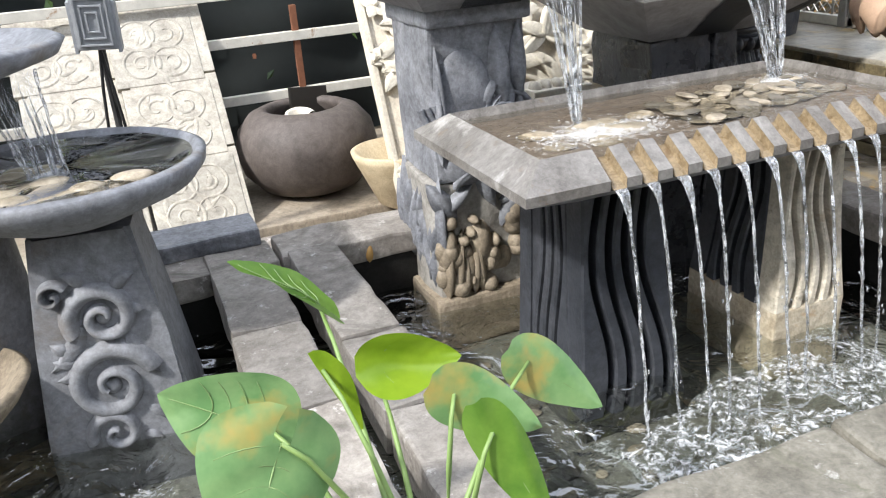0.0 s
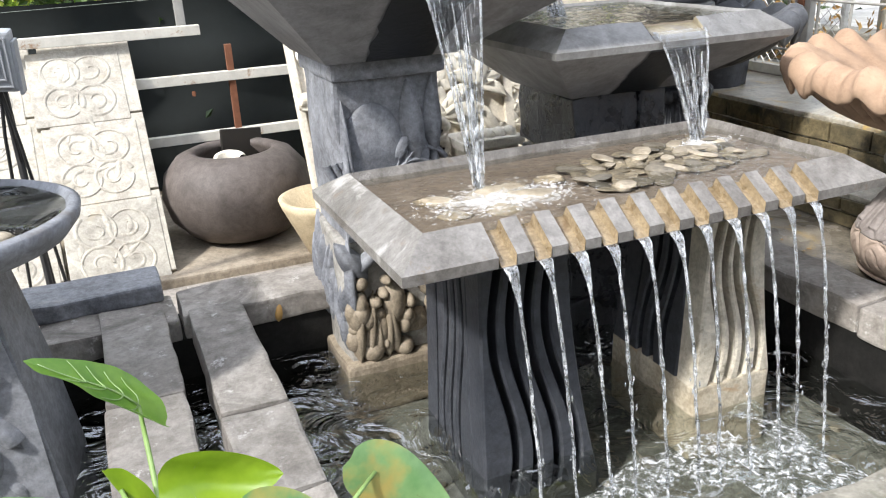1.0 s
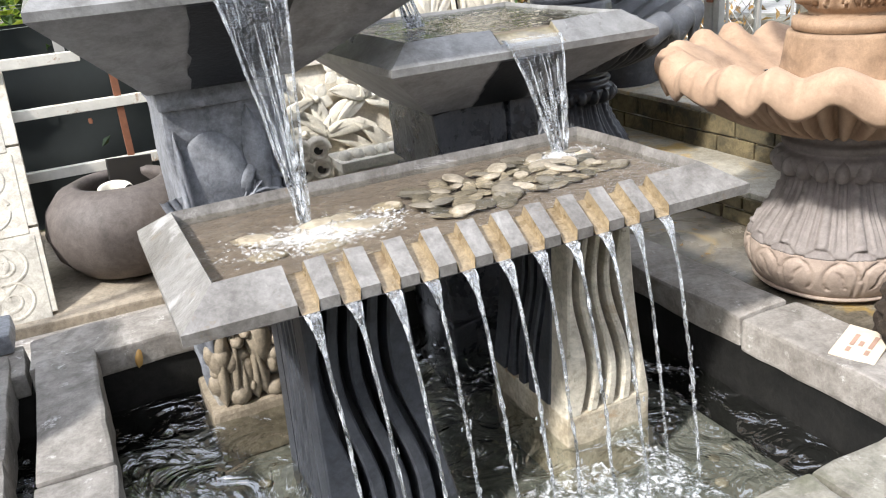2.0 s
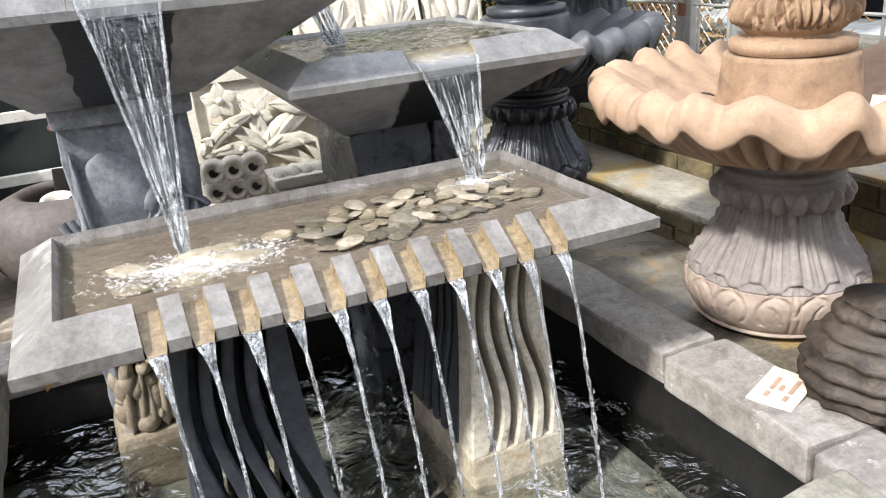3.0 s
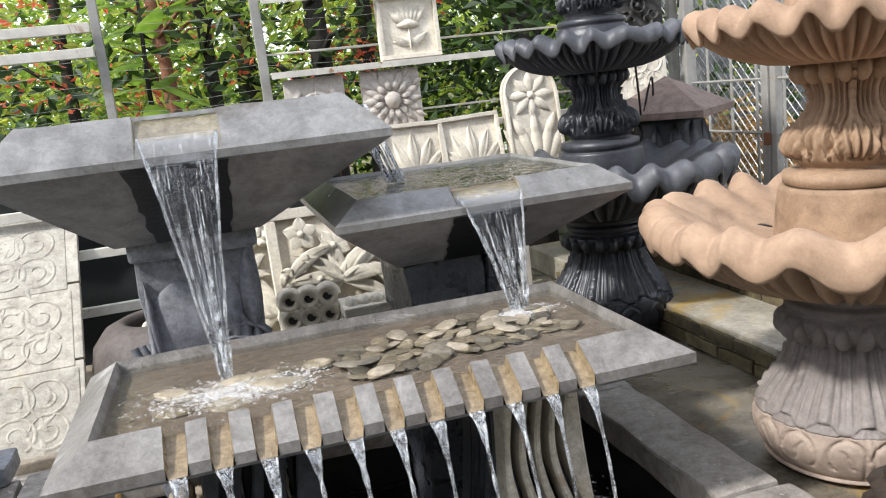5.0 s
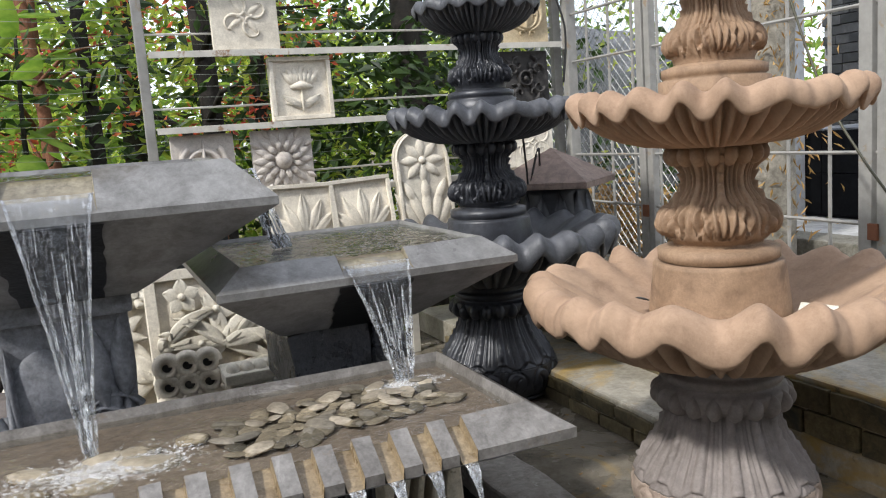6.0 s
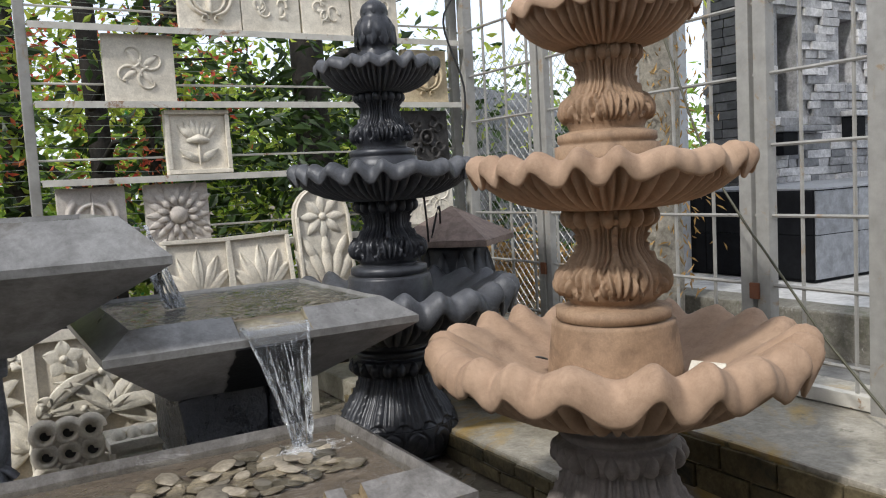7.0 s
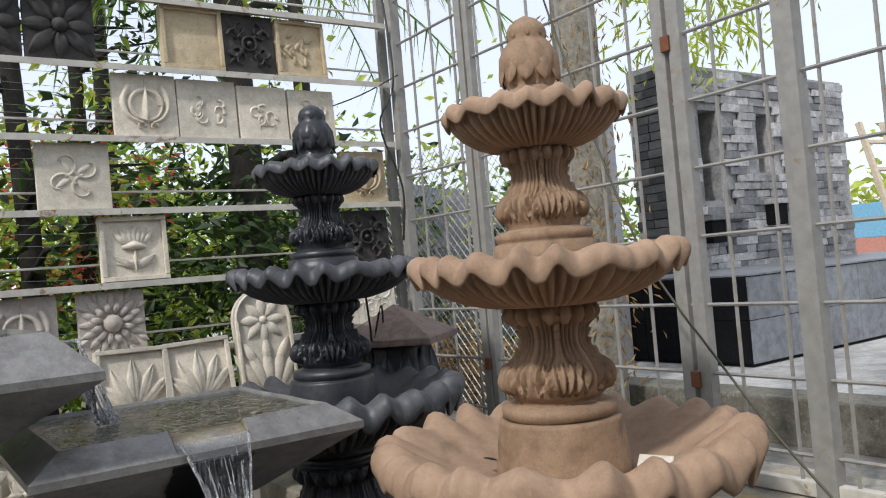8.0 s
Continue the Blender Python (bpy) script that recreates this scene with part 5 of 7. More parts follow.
# ---- carved tiles ----
def tile(motif, x, z, w, h, mat, label, y=2.5, lean=4.0, roll=0.0, base=None, name="relief_tile", thick=0.035):
    """A carved square tile that stands on its lower edge and leans back a little. x: middle; z: lower edge."""
    root = thing(name, label, "carved tile", "carved tiles on the rack", at=pose(x, y, z, -lean, roll, 0))
    bm = bmesh.new()
    if motif == "arch":
        pts = [(-w / 2, 0), (w / 2, 0)] + [(w / 2 * math.cos(a), h - w / 2 + w / 2 * math.sin(a)) for a in [math.pi * i / 20 for i in range(21)]]
        vs = [bm.verts.new((px, 0, pz)) for px, pz in pts]
        ex = bmesh.ops.extrude_face_region(bm, geom=[bm.faces.new(vs)])
        bmesh.ops.translate(bm, vec=(0, thick, 0), verts=[v for v in ex["geom"] if isinstance(v, bmesh.types.BMVert)])
    else:
        box(bm, -w / 2, w / 2, 0, thick, 0, h, 0.004)
    part("slab", bm, mat, root)
    F = pose(0, 0, h / 2, 90, 0, 0)          # x right, y up, z towards the viewer
    rm = base or mat
    R = min(w, h) / 2
    if motif in ("lotus", "leaves", "frame", "foliage", "vine"):
        for a in ((-w / 2, w / 2, -h / 2, -h / 2 + R * 0.14), (-w / 2, w / 2, h / 2 - R * 0.14, h / 2), (-w / 2, -w / 2 + R * 0.14, -h / 2 + R * 0.14, h / 2 - R * 0.14), (w / 2 - R * 0.14, w / 2, -h / 2 + R * 0.14, h / 2 - R * 0.14)):
            bm = bmesh.new()
            box(bm, a[0] + 0.0005, a[1] - 0.0005, a[2] + 0.0005, a[3] - 0.0005, 0.002, 0.022, 0.003, F)
            part("frame", bm, mat, root)
    bm = bmesh.new()
    if motif == "sunflower":
        for ring_n, rr, L, W, hh in ((16, 0.45, 0.58, 0.26, 0.02), (12, 0.3, 0.45, 0.24, 0.034)):
            for i in range(ring_n):
                petal(bm, F @ turn(2 * math.pi * (i + 0.5 * (ring_n == 12)) / ring_n), R * L, R * W, hh, 0.8, 7, 5, R * rr, 0.4)
        for i in range(4):
            for d in (-0.25, 0.25):
                petal(bm, F @ turn(math.pi / 4 + i * math.pi / 2 + d), R * 0.4, R * 0.2, 0.016, 0.8, 6, 5, R * 0.85)
        dome(bm, F, R * 0.3, 0.04)
    elif motif == "lotus":
        for i in range(-3, 4):
            petal(bm, F @ Matrix.Translation((i * R * 0.07, R * 0.1, 0)) @ turn(-i * 0.24), R * 0.62, R * 0.24, 0.022, 0.8, 7, 5, 0, 0.3)
        petal(bm, F @ Matrix.Translation((0, -R * 0.05, 0.004)), R * 0.3, R * 0.8, 0.024, 0.6)
        for s in (-1, 1):
            petal(bm, F @ Matrix.Translation((0, -R * 0.62, 0)) @ turn(s * 1.0), R * 0.75, R * 0.28, 0.022, 0.7, 7, 5, 0, 0.5)
            petal(bm, F @ Matrix.Translation((s * R * 0.03, -R * 0.45, 0)) @ turn(s * 1.6), R * 0.6, R * 0.22, 0.018, 0.7, 7, 5, 0, 0.5)
        petal(bm, F @ Matrix.Translation((0, -R * 0.75, 0)), R * 0.85, R * 0.12, 0.02, 0.6)
    elif motif == "leaves":
        for i in range(-2, 3):
            petal(bm, F @ Matrix.Translation((i * R * 0.06, -R * 0.8, 0)) @ turn(-i * 0.42), R * (1.5 - 0.12 * abs(i)), R * 0.4, 0.03, 0.85, 9, 5, 0, 0.7)
    elif motif == "vine":
        for i in range(20):
            petal(bm, F @ Matrix.Translation((R * rnd(-0.7, 0.7), R * rnd(-0.75, 0.6), 0)) @ turn(rnd(-1.2, 1.2)), R * rnd(0.3, 0.5), R * 0.16, 0.016, 0.75, 6, 5, 0, 0.4)
    elif motif == "emblem":
        arc_ridge(bm, F, 0, 0, R * 0.5, R * 0.5, 0, 6.2832, R * 0.24, 0.02, 40)
        for s in (-1, 1):
            arc_ridge(bm, F, 0, R * 0.02, R * 0.76, R * 0.62, math.pi / 2 - s * 0.7, math.pi / 2 - s * 2.9, R * 0.26, 0.022, 24)
            arc_ridge(bm, F, s * R * 0.2, -R * 0.7, R * 0.13, R * 0.06, 0, 5, R * 0.1, 0.018, 14)
        petal(bm, F @ Matrix.Translation((0, -R * 0.62, 0)), R * 1.5, R * 0.24, 0.034, 0.45)
    elif motif == "swirl":
        for i in range(4):
            a = i * math.pi / 2 + 0.6
            arc_ridge(bm, F, R * 0.48 * math.cos(a), R * 0.48 * math.sin(a), R * 0.42, R * 0.12, a + 2.6, a + 7.0, R * 0.13, 0.009, 22)
            petal(bm, F @ turn(a), R * 0.6, R * 0.2, 0.007, 0.7, 7, 5, R * 0.08)
    elif motif == "floral":
        for i in range(7):
            a = rnd(0, 6.28)
            arc_ridge(bm, F, R * rnd(-0.4, 0.4), R * rnd(-0.4, 0.4), R * rnd(0.2, 0.42), R * 0.1, a, a + rnd(2, 4.5), R * 0.13, 0.009, 18)
        for i in range(5):
            petal(bm, F @ Matrix.Translation((R * rnd(-0.4, 0.4), R * rnd(-0.4, 0.4), 0)) @ turn(rnd(0, 6.28)), R * rnd(0.3, 0.5), R * 0.16, 0.008, 0.75, 6, 5, 0, 0.4)
    elif motif == "pierced":
        for i in range(4):
            a = i * math.pi / 2
            for s in (-1, 1):
                arc_ridge(bm, F @ turn(a), s * R * 0.3, R * 0.52, R * 0.26, R * 0.08, math.pi / 2, math.pi / 2 - s * 5.4, R * 0.13, 0.024, 20)
            petal(bm, F @ turn(a + math.pi / 4), R * 1.0, R * 0.22, 0.024, 0.7, 7, 5, R * 0.15, 0.4)
        arc_ridge(bm, F, 0, 0, R * 0.26, R * 0.26, 0, 6.2832, R * 0.14, 0.026, 24)
        dome(bm, F, R * 0.12, 0.03)
    elif motif == "holes":
        for i in range(-1, 2):
            for j in range(-1, 2):
                arc_ridge(bm, F, i * R * 0.66, j * R * 0.66, R * 0.3, R * 0.3, 0, 6.2832, R * 0.46, 0.022, 20)
        for i in (-0.5, 0.5):
            for j in (-0.5, 0.5):
                dome(bm, F @ Matrix.Translation((i * R * 0.66, j * R * 0.66, 0)), R * 0.16, 0.02, 3, 10)
    elif motif == "bigflower":
        for i in range(8):
            petal(bm, F @ turn(math.pi * i / 4), R * (0.95 if i % 2 == 0 else 1.15), R * 0.5, 0.04, 0.8, 8, 5, R * 0.15, 0.5)
        dome(bm, F, R * 0.25, 0.05)
    elif motif == "arch":
        up = F @ Matrix.Translation((0, h / 2 - w * 0.52, 0.001))
        for i in range(8):
            petal(bm, up @ turn(math.pi * i / 4), w * 0.36, w * 0.17, 0.018, 0.85, 8, 5, w * 0.05, 0.3)
        dome(bm, up, w * 0.07, 0.02)
        for i in range(-2, 3):
            petal(bm, F @ Matrix.Translation((i * w * 0.09, -h * 0.45, 0)) @ turn(-i * 0.28), h * 0.42, w * 0.2, 0.02, 0.75, 8, 5, 0, 0.4)
        for i in range(-1, 2):
            petal(bm, F @ Matrix.Translation((i * w * 0.2, -h * 0.2, 0.002)) @ turn(-i * 0.5), h * 0.24, w * 0.16, 0.02, 0.75, 8, 5, 0, 0.4)
        arc_ridge(bm, F, 0, h / 2 - w / 2, w * 0.46, w * 0.46, 0, math.pi, w * 0.07, 0.02, 24)
        for s in (-1, 1):
            box(bm, s * w * 0.46 - w * 0.03, s * w * 0.46 + w * 0.03, -h / 2 + 0.002, h / 2 - w / 2, 0.001, 0.018, 0.004, F)
    elif motif == "foliage":
        rng = random.Random(int(abs(x) * 1000))
        # sprays of long curling leaves, with blossoms between them
        sprays = [(0.12, -0.36, 11, 0.36), (-0.34, -0.3, 6, 0.3), (0.34, -0.05, 6, 0.3), (-0.05, 0.1, 7, 0.26), (-0.38, 0.15, 4, 0.2), (0.25, 0.25, 5, 0.2)]
        for lay, (sx, sy, n, L) in enumerate(sprays):
            for q in range(n):
                a = 1.9 * (q / (n - 1) * 2 - 1) + rng.uniform(-0.1, 0.1)
                m = F @ Matrix.Translation((sx * w, sy * h, 0.004 + 0.004 * (q % 3) + 0.002 * lay)) @ turn(-a)
                size = min(L, 0.55 * w) * rng.uniform(0.7, 1.05)
                bend = (0.9 if a > 0 else -0.9) * rng.uniform(0.6, 1.3)
                while size > 0.05:
                    ex, ey = sx * w + size * math.sin(a + bend * 0.5), sy * h + size * math.cos(a + bend * 0.5)
                    if abs(ex) < w / 2 - 0.03 and abs(ey) < h / 2 - 0.03:
                        break
                    size *= 0.85
                curved_leaf(bm, m, size, 0.06 * rng.uniform(0.8, 1.1), 0.03, bend * 0.75, 12, True)
        for px, py in ((-0.28, 0.36), (-0.08, 0.28), (0.1, 0.4), (-0.2, 0.12)):
            c = F @ Matrix.Translation((px * w, py * h, 0.026))
            for q in range(5):
                petal(bm, c @ turn(q * 1.2566 + px * 9), 0.06, 0.05, 0.007, 0.8, 6, 5, 0.006, 0.8)
            dome(bm, c, 0.014, 0.02, 3, 8)
    elif motif == "scrolls":
        for i in range(2):
            for s in (-1, 1):
                cx, cy, a = s * R * 0.34, (i - 0.5) * R * 0.8, rnd(0, 6.28)
                arc_ridge(bm, F, cx, cy, R * 0.42, R * 0.4, a, a + 5.9, R * 0.11, 0.0045, 30)
                arc_ridge(bm, F, cx, cy, R * 0.24, R * 0.1, a + 1, a + 5.4, R * 0.1, 0.004, 20)
        for i in range(9):
            curved_leaf(bm, F @ Matrix.Translation((R * rnd(-0.7, 0.5), R * rnd(-0.7, 0.5), 0)) @ turn(rnd(-3, 3)), R * 0.5, R * 0.13, 0.0045, rnd(-1.4, 1.4))
    if len(bm.verts):
        bmesh.ops.remove_doubles(bm, verts=bm.verts, dist=0.00001)
        pieces("carving", bm, rm, root)
    else:
        bm.free()
    return root


def rack():
    """The back rack: posts, angle rails and thin rods that hold the carved tiles."""
    root = thing("tile_rack", "white-painted rusting steel rack that holds carved tiles", "rack")
    for x, w in ((0.04, 0.045), (-0.67, 0.04), (2.26, 0.05)):
        bm = bmesh.new()
        box(bm, x - w / 2, x + w / 2, 2.56, 2.6, 1.15 if x < 0 else 0.31, 3.7, 0.004)
        part("post", bm, M_STEEL, root, "white-painted post")
    for z in (1.345, 1.685, 2.028, 2.37, 2.712, 3.055):
        bm = bmesh.new()
        box(bm, 0.063, 2.235, 2.47, 2.556, z - 0.006, z, 0.001)
        box(bm, 0.063, 2.235, 2.464, 2.47, z - 0.03, z, 0.001)
        part("rail", bm, M_RAIL, root, "rust-streaked angle rail")
        bm = bmesh.new()
        tube(bm, [(0.063, 2.585, z + 0.09), (2.235, 2.585, z + 0.09)], 0.006, 6)
        part("rod", bm, M_RAIL, root)
    for z, x0, x1 in ((1.965, -1.9, -0.69), (1.858, -1.9, -0.69), (0.96, -1.9, 0.3), (1.175, -1.9, -0.6), (0.69, -1.9, 0.3)):
        bm = bmesh.new()
        box(bm, x0, x1, 2.5, 2.54, z - 0.022, z + 0.022, 0.003)
        part("rail", bm, M_RAIL, root)
    bm = bmesh.new()
    box(bm, 0.3, 2.2, 2.3, 2.5, 1.05, 1.08, 0.003)
    part("shelf", bm, M_RAIL, root)
    for x in (0.35, 1.2, 2.1):
        bm = bmesh.new()
        box(bm, x, x + 0.04, 2.4, 2.44, 0.31, 1.05, 0.003)
        part("post", bm, M_RAIL, root)
    bm = bmesh.new()
    box(bm, -0.5, -0.47, 2.51, 2.54, 0.31, 1.1, 0.002)
    part("post", bm, M_RUST, root, "rusty upright")
    T = (("emblem", 0.86, 2.372, 0.3, 0.31, M_TILE, "pale stone tile carved with a ringed sword emblem"), ("floral", 1.165, 2.372, 0.3, 0.3, M_TILE, "pale stone tile with a shallow flower relief"), ("floral", 1.46, 2.372, 0.27, 0.285, M_TILE, "pale stone tile with a looping floral relief"), ("swirl", 1.74, 2.372, 0.27, 0.28, M_TILE, "pale stone tile with a swirl relief"),
         ("swirl", 0.516, 2.03, 0.315, 0.31, M_TILE, "greyish white tile with four round swirls"), ("lotus", 0.757, 1.687, 0.305, 0.305, M_TILE, "framed pale tile carved with a lotus"), ("sunflower", 0.636, 1.347, 0.295, 0.3, M_TILEGREY, "grey-pink stone tile carved as a sunflower"), ("emblem", 0.26, 1.347, 0.29, 0.3, M_TILEGREY, "grey stone tile with a ringed emblem"),
         ("bigflower", 0.19, 2.714, 0.3, 0.33, M_TILEDARK, "dark wooden tile carved as a large flower"), ("bigflower", 0.5, 2.714, 0.3, 0.33, M_TILEDARK, "dark wooden tile carved as a large flower"), ("frame", 1.11, 2.714, 0.31, 0.32, M_TILETAN, "plain tan stone tile with a raised frame"), ("pierced", 1.405, 2.714, 0.285, 0.315, M_TILEDARK, "dark tile with a pierced scroll pattern"), ("vine", 1.7, 2.714, 0.285, 0.31, M_TILETAN, "tan stone tile with a leafy vine relief"),
         ("emblem", 2.03, 2.03, 0.28, 0.29, M_TILETAN, "tan stone tile with a ringed emblem"), ("pierced", 2.01, 1.687, 0.3, 0.3, M_TILEDARK, "dark tile with a pierced rosette"), ("pierced", 1.72, 2.03, 0.26, 0.29, M_TILEDARK, "dark tile behind the fountain"))
    for m, x, z, w, h, mat, lab in T:
        tile(m, x, z, w, h, mat, lab, 2.5, rnd(2, 4))
    tile("leaves", 0.675, 1.082, 0.315, 0.3, M_TILE, "framed pale tile with upright leaf blades", 2.36, 9, 1.0)
    tile("leaves", 0.985, 1.082, 0.315, 0.305, M_TILE, "framed pale tile with upright leaf blades", 2.36, 9, -2.0)
    tile("arch", 1.325, 1.082, 0.3, 0.52, M_TILE, "tall arched pale panel carved with a daisy and leaves", 2.36, 6, -1.0)
    for x, z, w in ((1.75, 1.36, 0.26), (2.0, 1.36, 0.24), (1.75, 1.1, 0.28), (2.04, 1.1, 0.28)):
        tile("scrolls", x, z, w, 0.26, M_CREAM, "plain cream stone tile with faint scrolls", 2.42, 3)


def low_things():
    # leaning slabs with shallow scroll relief, in two piles
    a = math.radians(42)
    for px, n0, n1, top in ((-1.115, 0, 3, 0), (-1.52, 0, 3, 0)):
        for i in range(n0, n1):
            s = 0.375 * i
            for q in range(2):
                off = 0.035 * q
                tile("scrolls" if q == 0 else "none", px + (0.02 if q else -0.015 * i), 0.30 + s * math.cos(a) + off * math.sin(a) + (0.015 if px < -1.3 else 0), 0.37, 0.365, M_SLAB, "cream stone slab with shallow scrolls leaning in a pile", 1.80 + s * math.sin(a) + off * math.cos(a) + (0.05 if px < -1.3 else 0), 42, 0.0, None, "stone_slab", 0.033)
    # tall foliage panels behind the pillar
    tile("foliage", -0.22, 0.31, 0.3, 1.05, M_TILE, "tall cream panel with dense carved foliage", 1.45, 24, 0, M_CREAM, "foliage_panel", 0.05)
    tile("foliage", 0.16, 0.45, 0.56, 0.72, M_TILE, "broad cream panel with deep carved leaves and flowers", 1.42, 10, 0, M_CREAM, "foliage_panel", 0.05)
    bm = bmesh.new()
    box(bm, -0.15, 0.5, 1.38, 1.62, 0.27, 0.448, 0.006)
    solid("stone_block", bm, M_CREAM, "cream stone block under the carved panel", "stone block")
    bm = bmesh.new()
    rough_block(bm, 0.1, 0.32, 1.21, 1.36, 0.27, 0.8, 0.1, 0.003, 0.008)
    post = thing("stone_post", "cream stone post with a moulded top", "stone block")
    part("body", bm, M_CREAM, post)
    bm = bmesh.new()
    rough_block(bm, 0.085, 0.335, 1.19, 1.365, 0.8, 0.835, 0.08, 0.003, 0.008)
    part("cap", bm, M_CREAM, post)
    for a in ((0.11, 0.31, 0.77, 0.79), (0.11, 0.31, 0.66, 0.68), (0.11, 0.13, 0.68, 0.77), (0.29, 0.31, 0.68, 0.77)):
        bm = bmesh.new()
        box(bm, a[0], a[1], 1.192, 1.209, a[2], a[3], 0.004)
        part("frame", bm, M_CREAM, post)
    for q in range(5):
        bm = bmesh.new()
        dome(bm, Matrix.Translation((0.12 + 0.045 * q, 1.25, 0.833)) @ Matrix.Diagonal((1, 1.6, 1, 1)), 0.024, 0.03, 4, 12)
        part("carving", bm, M_CREAM, post, "", True)
    # no holes are cut: the dark slab colour paints the shade inside them
    tile("holes", -0.02, 0.7, 0.2, 0.2, M_TILEDARK, "pale ringed tile before the carved panel, its holes painted by a dark slab", 1.3, 8, 0, M_TILE, "pierced_tile")
    bm = bmesh.new()
    rough_block(bm, -0.12, 0.08, 1.28, 1.36, 0.27, 0.698, 0.1, 0.004, 0.008)
    solid("stone_block", bm, M_CREAM, "cream stone block under the pierced tile", "stone block")
    tile("foliage", 0.72, 0.45, 0.34, 0.5, M_TILE, "cream carved panel behind the basin", 1.9, 12, 0, M_CREAM, "foliage_panel", 0.05)
    bm = bmesh.new()
    box(bm, 0.55, 0.9, 1.86, 2.1, 0.27, 0.448, 0.006)
    solid("stone_block", bm, M_CREAM, "cream stone block under the carved panel", "stone block")
    # round clay pot with a wide mouth
    root = thing("clay_pot", "round brown clay pot with a broken mouth", "pot", at=Matrix.Translation((-0.575, 2.17, 0.312)))
    bm = bmesh.new()
    prof = [(0.15, 0.0), (0.23, 0.03), (0.3, 0.11), (0.325, 0.21), (0.305, 0.3), (0.25, 0.365), (0.19, 0.39), (0.165, 0.385), (0.16, 0.36), (0.2, 0.3), (0.25, 0.2), (0.2, 0.08), (0.05, 0.05)]
    lathe(bm, prof, 64, lambda t, i, r, z: (r * (1 + 0.015 * noise.noise(Vector((math.cos(t), math.sin(t), z * 3)))), z))
    part("body", bm, M_CLAY, root, "", True)
    bm = bmesh.new()
    box(bm, -0.05, 0.14, 0.05, 0.07, 0.32, 0.46, 0.004, pose(0, 0, 0, -8, 6, 12))
    part("shard", bm, M_BLACK, root, "dark broken shard in the mouth")
    bm = bmesh.new()
    arc_ridge(bm, pose(-0.03, -0.05, 0.34, 15, 0, 0), 0, 0, 0.06, 0.05, 0, 5.5, 0.05, 0.03)
    part("ring", bm, M_CREAM, root, "white ring lying inside", True)
    # tan dish beside the pillar
    bm = bmesh.new()
    lathe(bm, [(0.05, 0.3), (0.1, 0.33), (0.19, 0.53), (0.2, 0.56), (0.18, 0.565), (0.14, 0.5), (0.03, 0.46)], 40, None, -0.29, 1.72)
    solid("stone_dish", bm, M_TILETAN, "tan stone dish on the terrace", "dish", smooth=True)
    # flood lamp on a stake with cables
    root = thing("flood_lamp", "grey plastic flood lamp with hanging black cables", "lamp", at=pose(-1.355, 1.56, 1.13, 8, 3, -10))
    bm = bmesh.new()
    box(bm, -0.065, 0.065, -0.03, 0.03, 0.0, 0.19, 0.01)
    part("housing", bm, M_LAMPBOX, root)
    for hw, hh in ((0.052, 0.078), (0.036, 0.056), (0.02, 0.034)):
        for a in ((-hw, hw, hh - 0.006, hh), (-hw, hw, -hh, 0.006 - hh), (-hw, 0.006 - hw, 0.006 - hh, hh - 0.006), (hw - 0.006, hw, 0.006 - hh, hh - 0.006)):
            bm = bmesh.new()
            box(bm, a[0], a[1], -0.038, -0.0305, 0.095 + a[2], 0.095 + a[3], 0.001)
            part("rib", bm, M_LAMPBOX, root)
    for sx in (-0.068, 0.068):
        bm = bmesh.new()
        box(bm, sx - 0.006, sx + 0.006, -0.025, 0.025, -0.01, 0.16, 0.003)
        part("bracket", bm, M_LAMPBOX, root)
    for i, dx in enumerate((-0.04, 0.02, 0.05)):
        bm = bmesh.new()
        tube(bm, [(0, 0, 0.0), (dx * 0.4, 0.0, -0.15), (dx * 0.9, 0.02, -0.45), (dx * 1.5, 0.03, -0.84)], 0.006, 6)
        part("cable", bm, M_CABLE, root)
    # wooden stake that the lamp leans on
    bm = bmesh.new()
    tube(bm, [(-1.35, 1.61, 0.27), (-1.35, 1.605, 1.2)], 0.012, 8)
    solid("stake", bm, M_DARKWIRE, "thin dark stake behind the flood lamp", "stake")
    # price card and dark rock on the coping
    root = thing("price_card", "pale card with faded writing on the coping", "card", at=pose(0.845, -0.235, 0.537, 3, -6, 20))
    bm = bmesh.new()
    box(bm, -0.07, 0.07, -0.05, 0.05, 0, 0.006, 0.002)
    part("card", bm, M_BOARD, root)
    for yy, x0, x1 in ((0.018, -0.045, -0.025), (0.018, -0.015, 0.035), (0.0, -0.01, 0.012), (-0.022, -0.04, -0.02), (-0.022, -0.01, 0.045)):
        bm = bmesh.new()
        box(bm, x0, x1, yy - 0.005, yy + 0.005, 0.0065, 0.0075)
        part("writing", bm, M_INK, root)
    bm = bmesh.new()
    box(bm, -0.06, 0.06, -0.045, 0.045, 0, 0.008, 0.002, pose(1.395, 0.0, 1.05, 4, -12, 35))
    solid("white_tile", bm, M_CREAM, "small white stone tile lying in the sandstone bowl", "tile")
    bm = bmesh.new()
    prof = [(0.11 + 0.05 * math.sin(math.pi * min(1, q / 18 + 0.2)) + 0.012 * math.sin(q * 1.9) - 0.08 * max(0, q / 20 - 0.7), 0.53 + 0.011 * q) for q in range(21)]
    lathe(bm, prof, 44, lambda t, i, r, z: (r * (1 + 0.16 * noise.noise(Vector((math.cos(t) * 2.4, math.sin(t) * 2.4, z * 14))) + 0.08 * noise.noise(Vector((math.cos(t) * 7, math.sin(t) * 7, z * 40)))), z), 1.03, -0.33)
    solid("dark_rock", bm, M_ROCK, "dark wet layered rock on the coping", "rock", smooth=True)
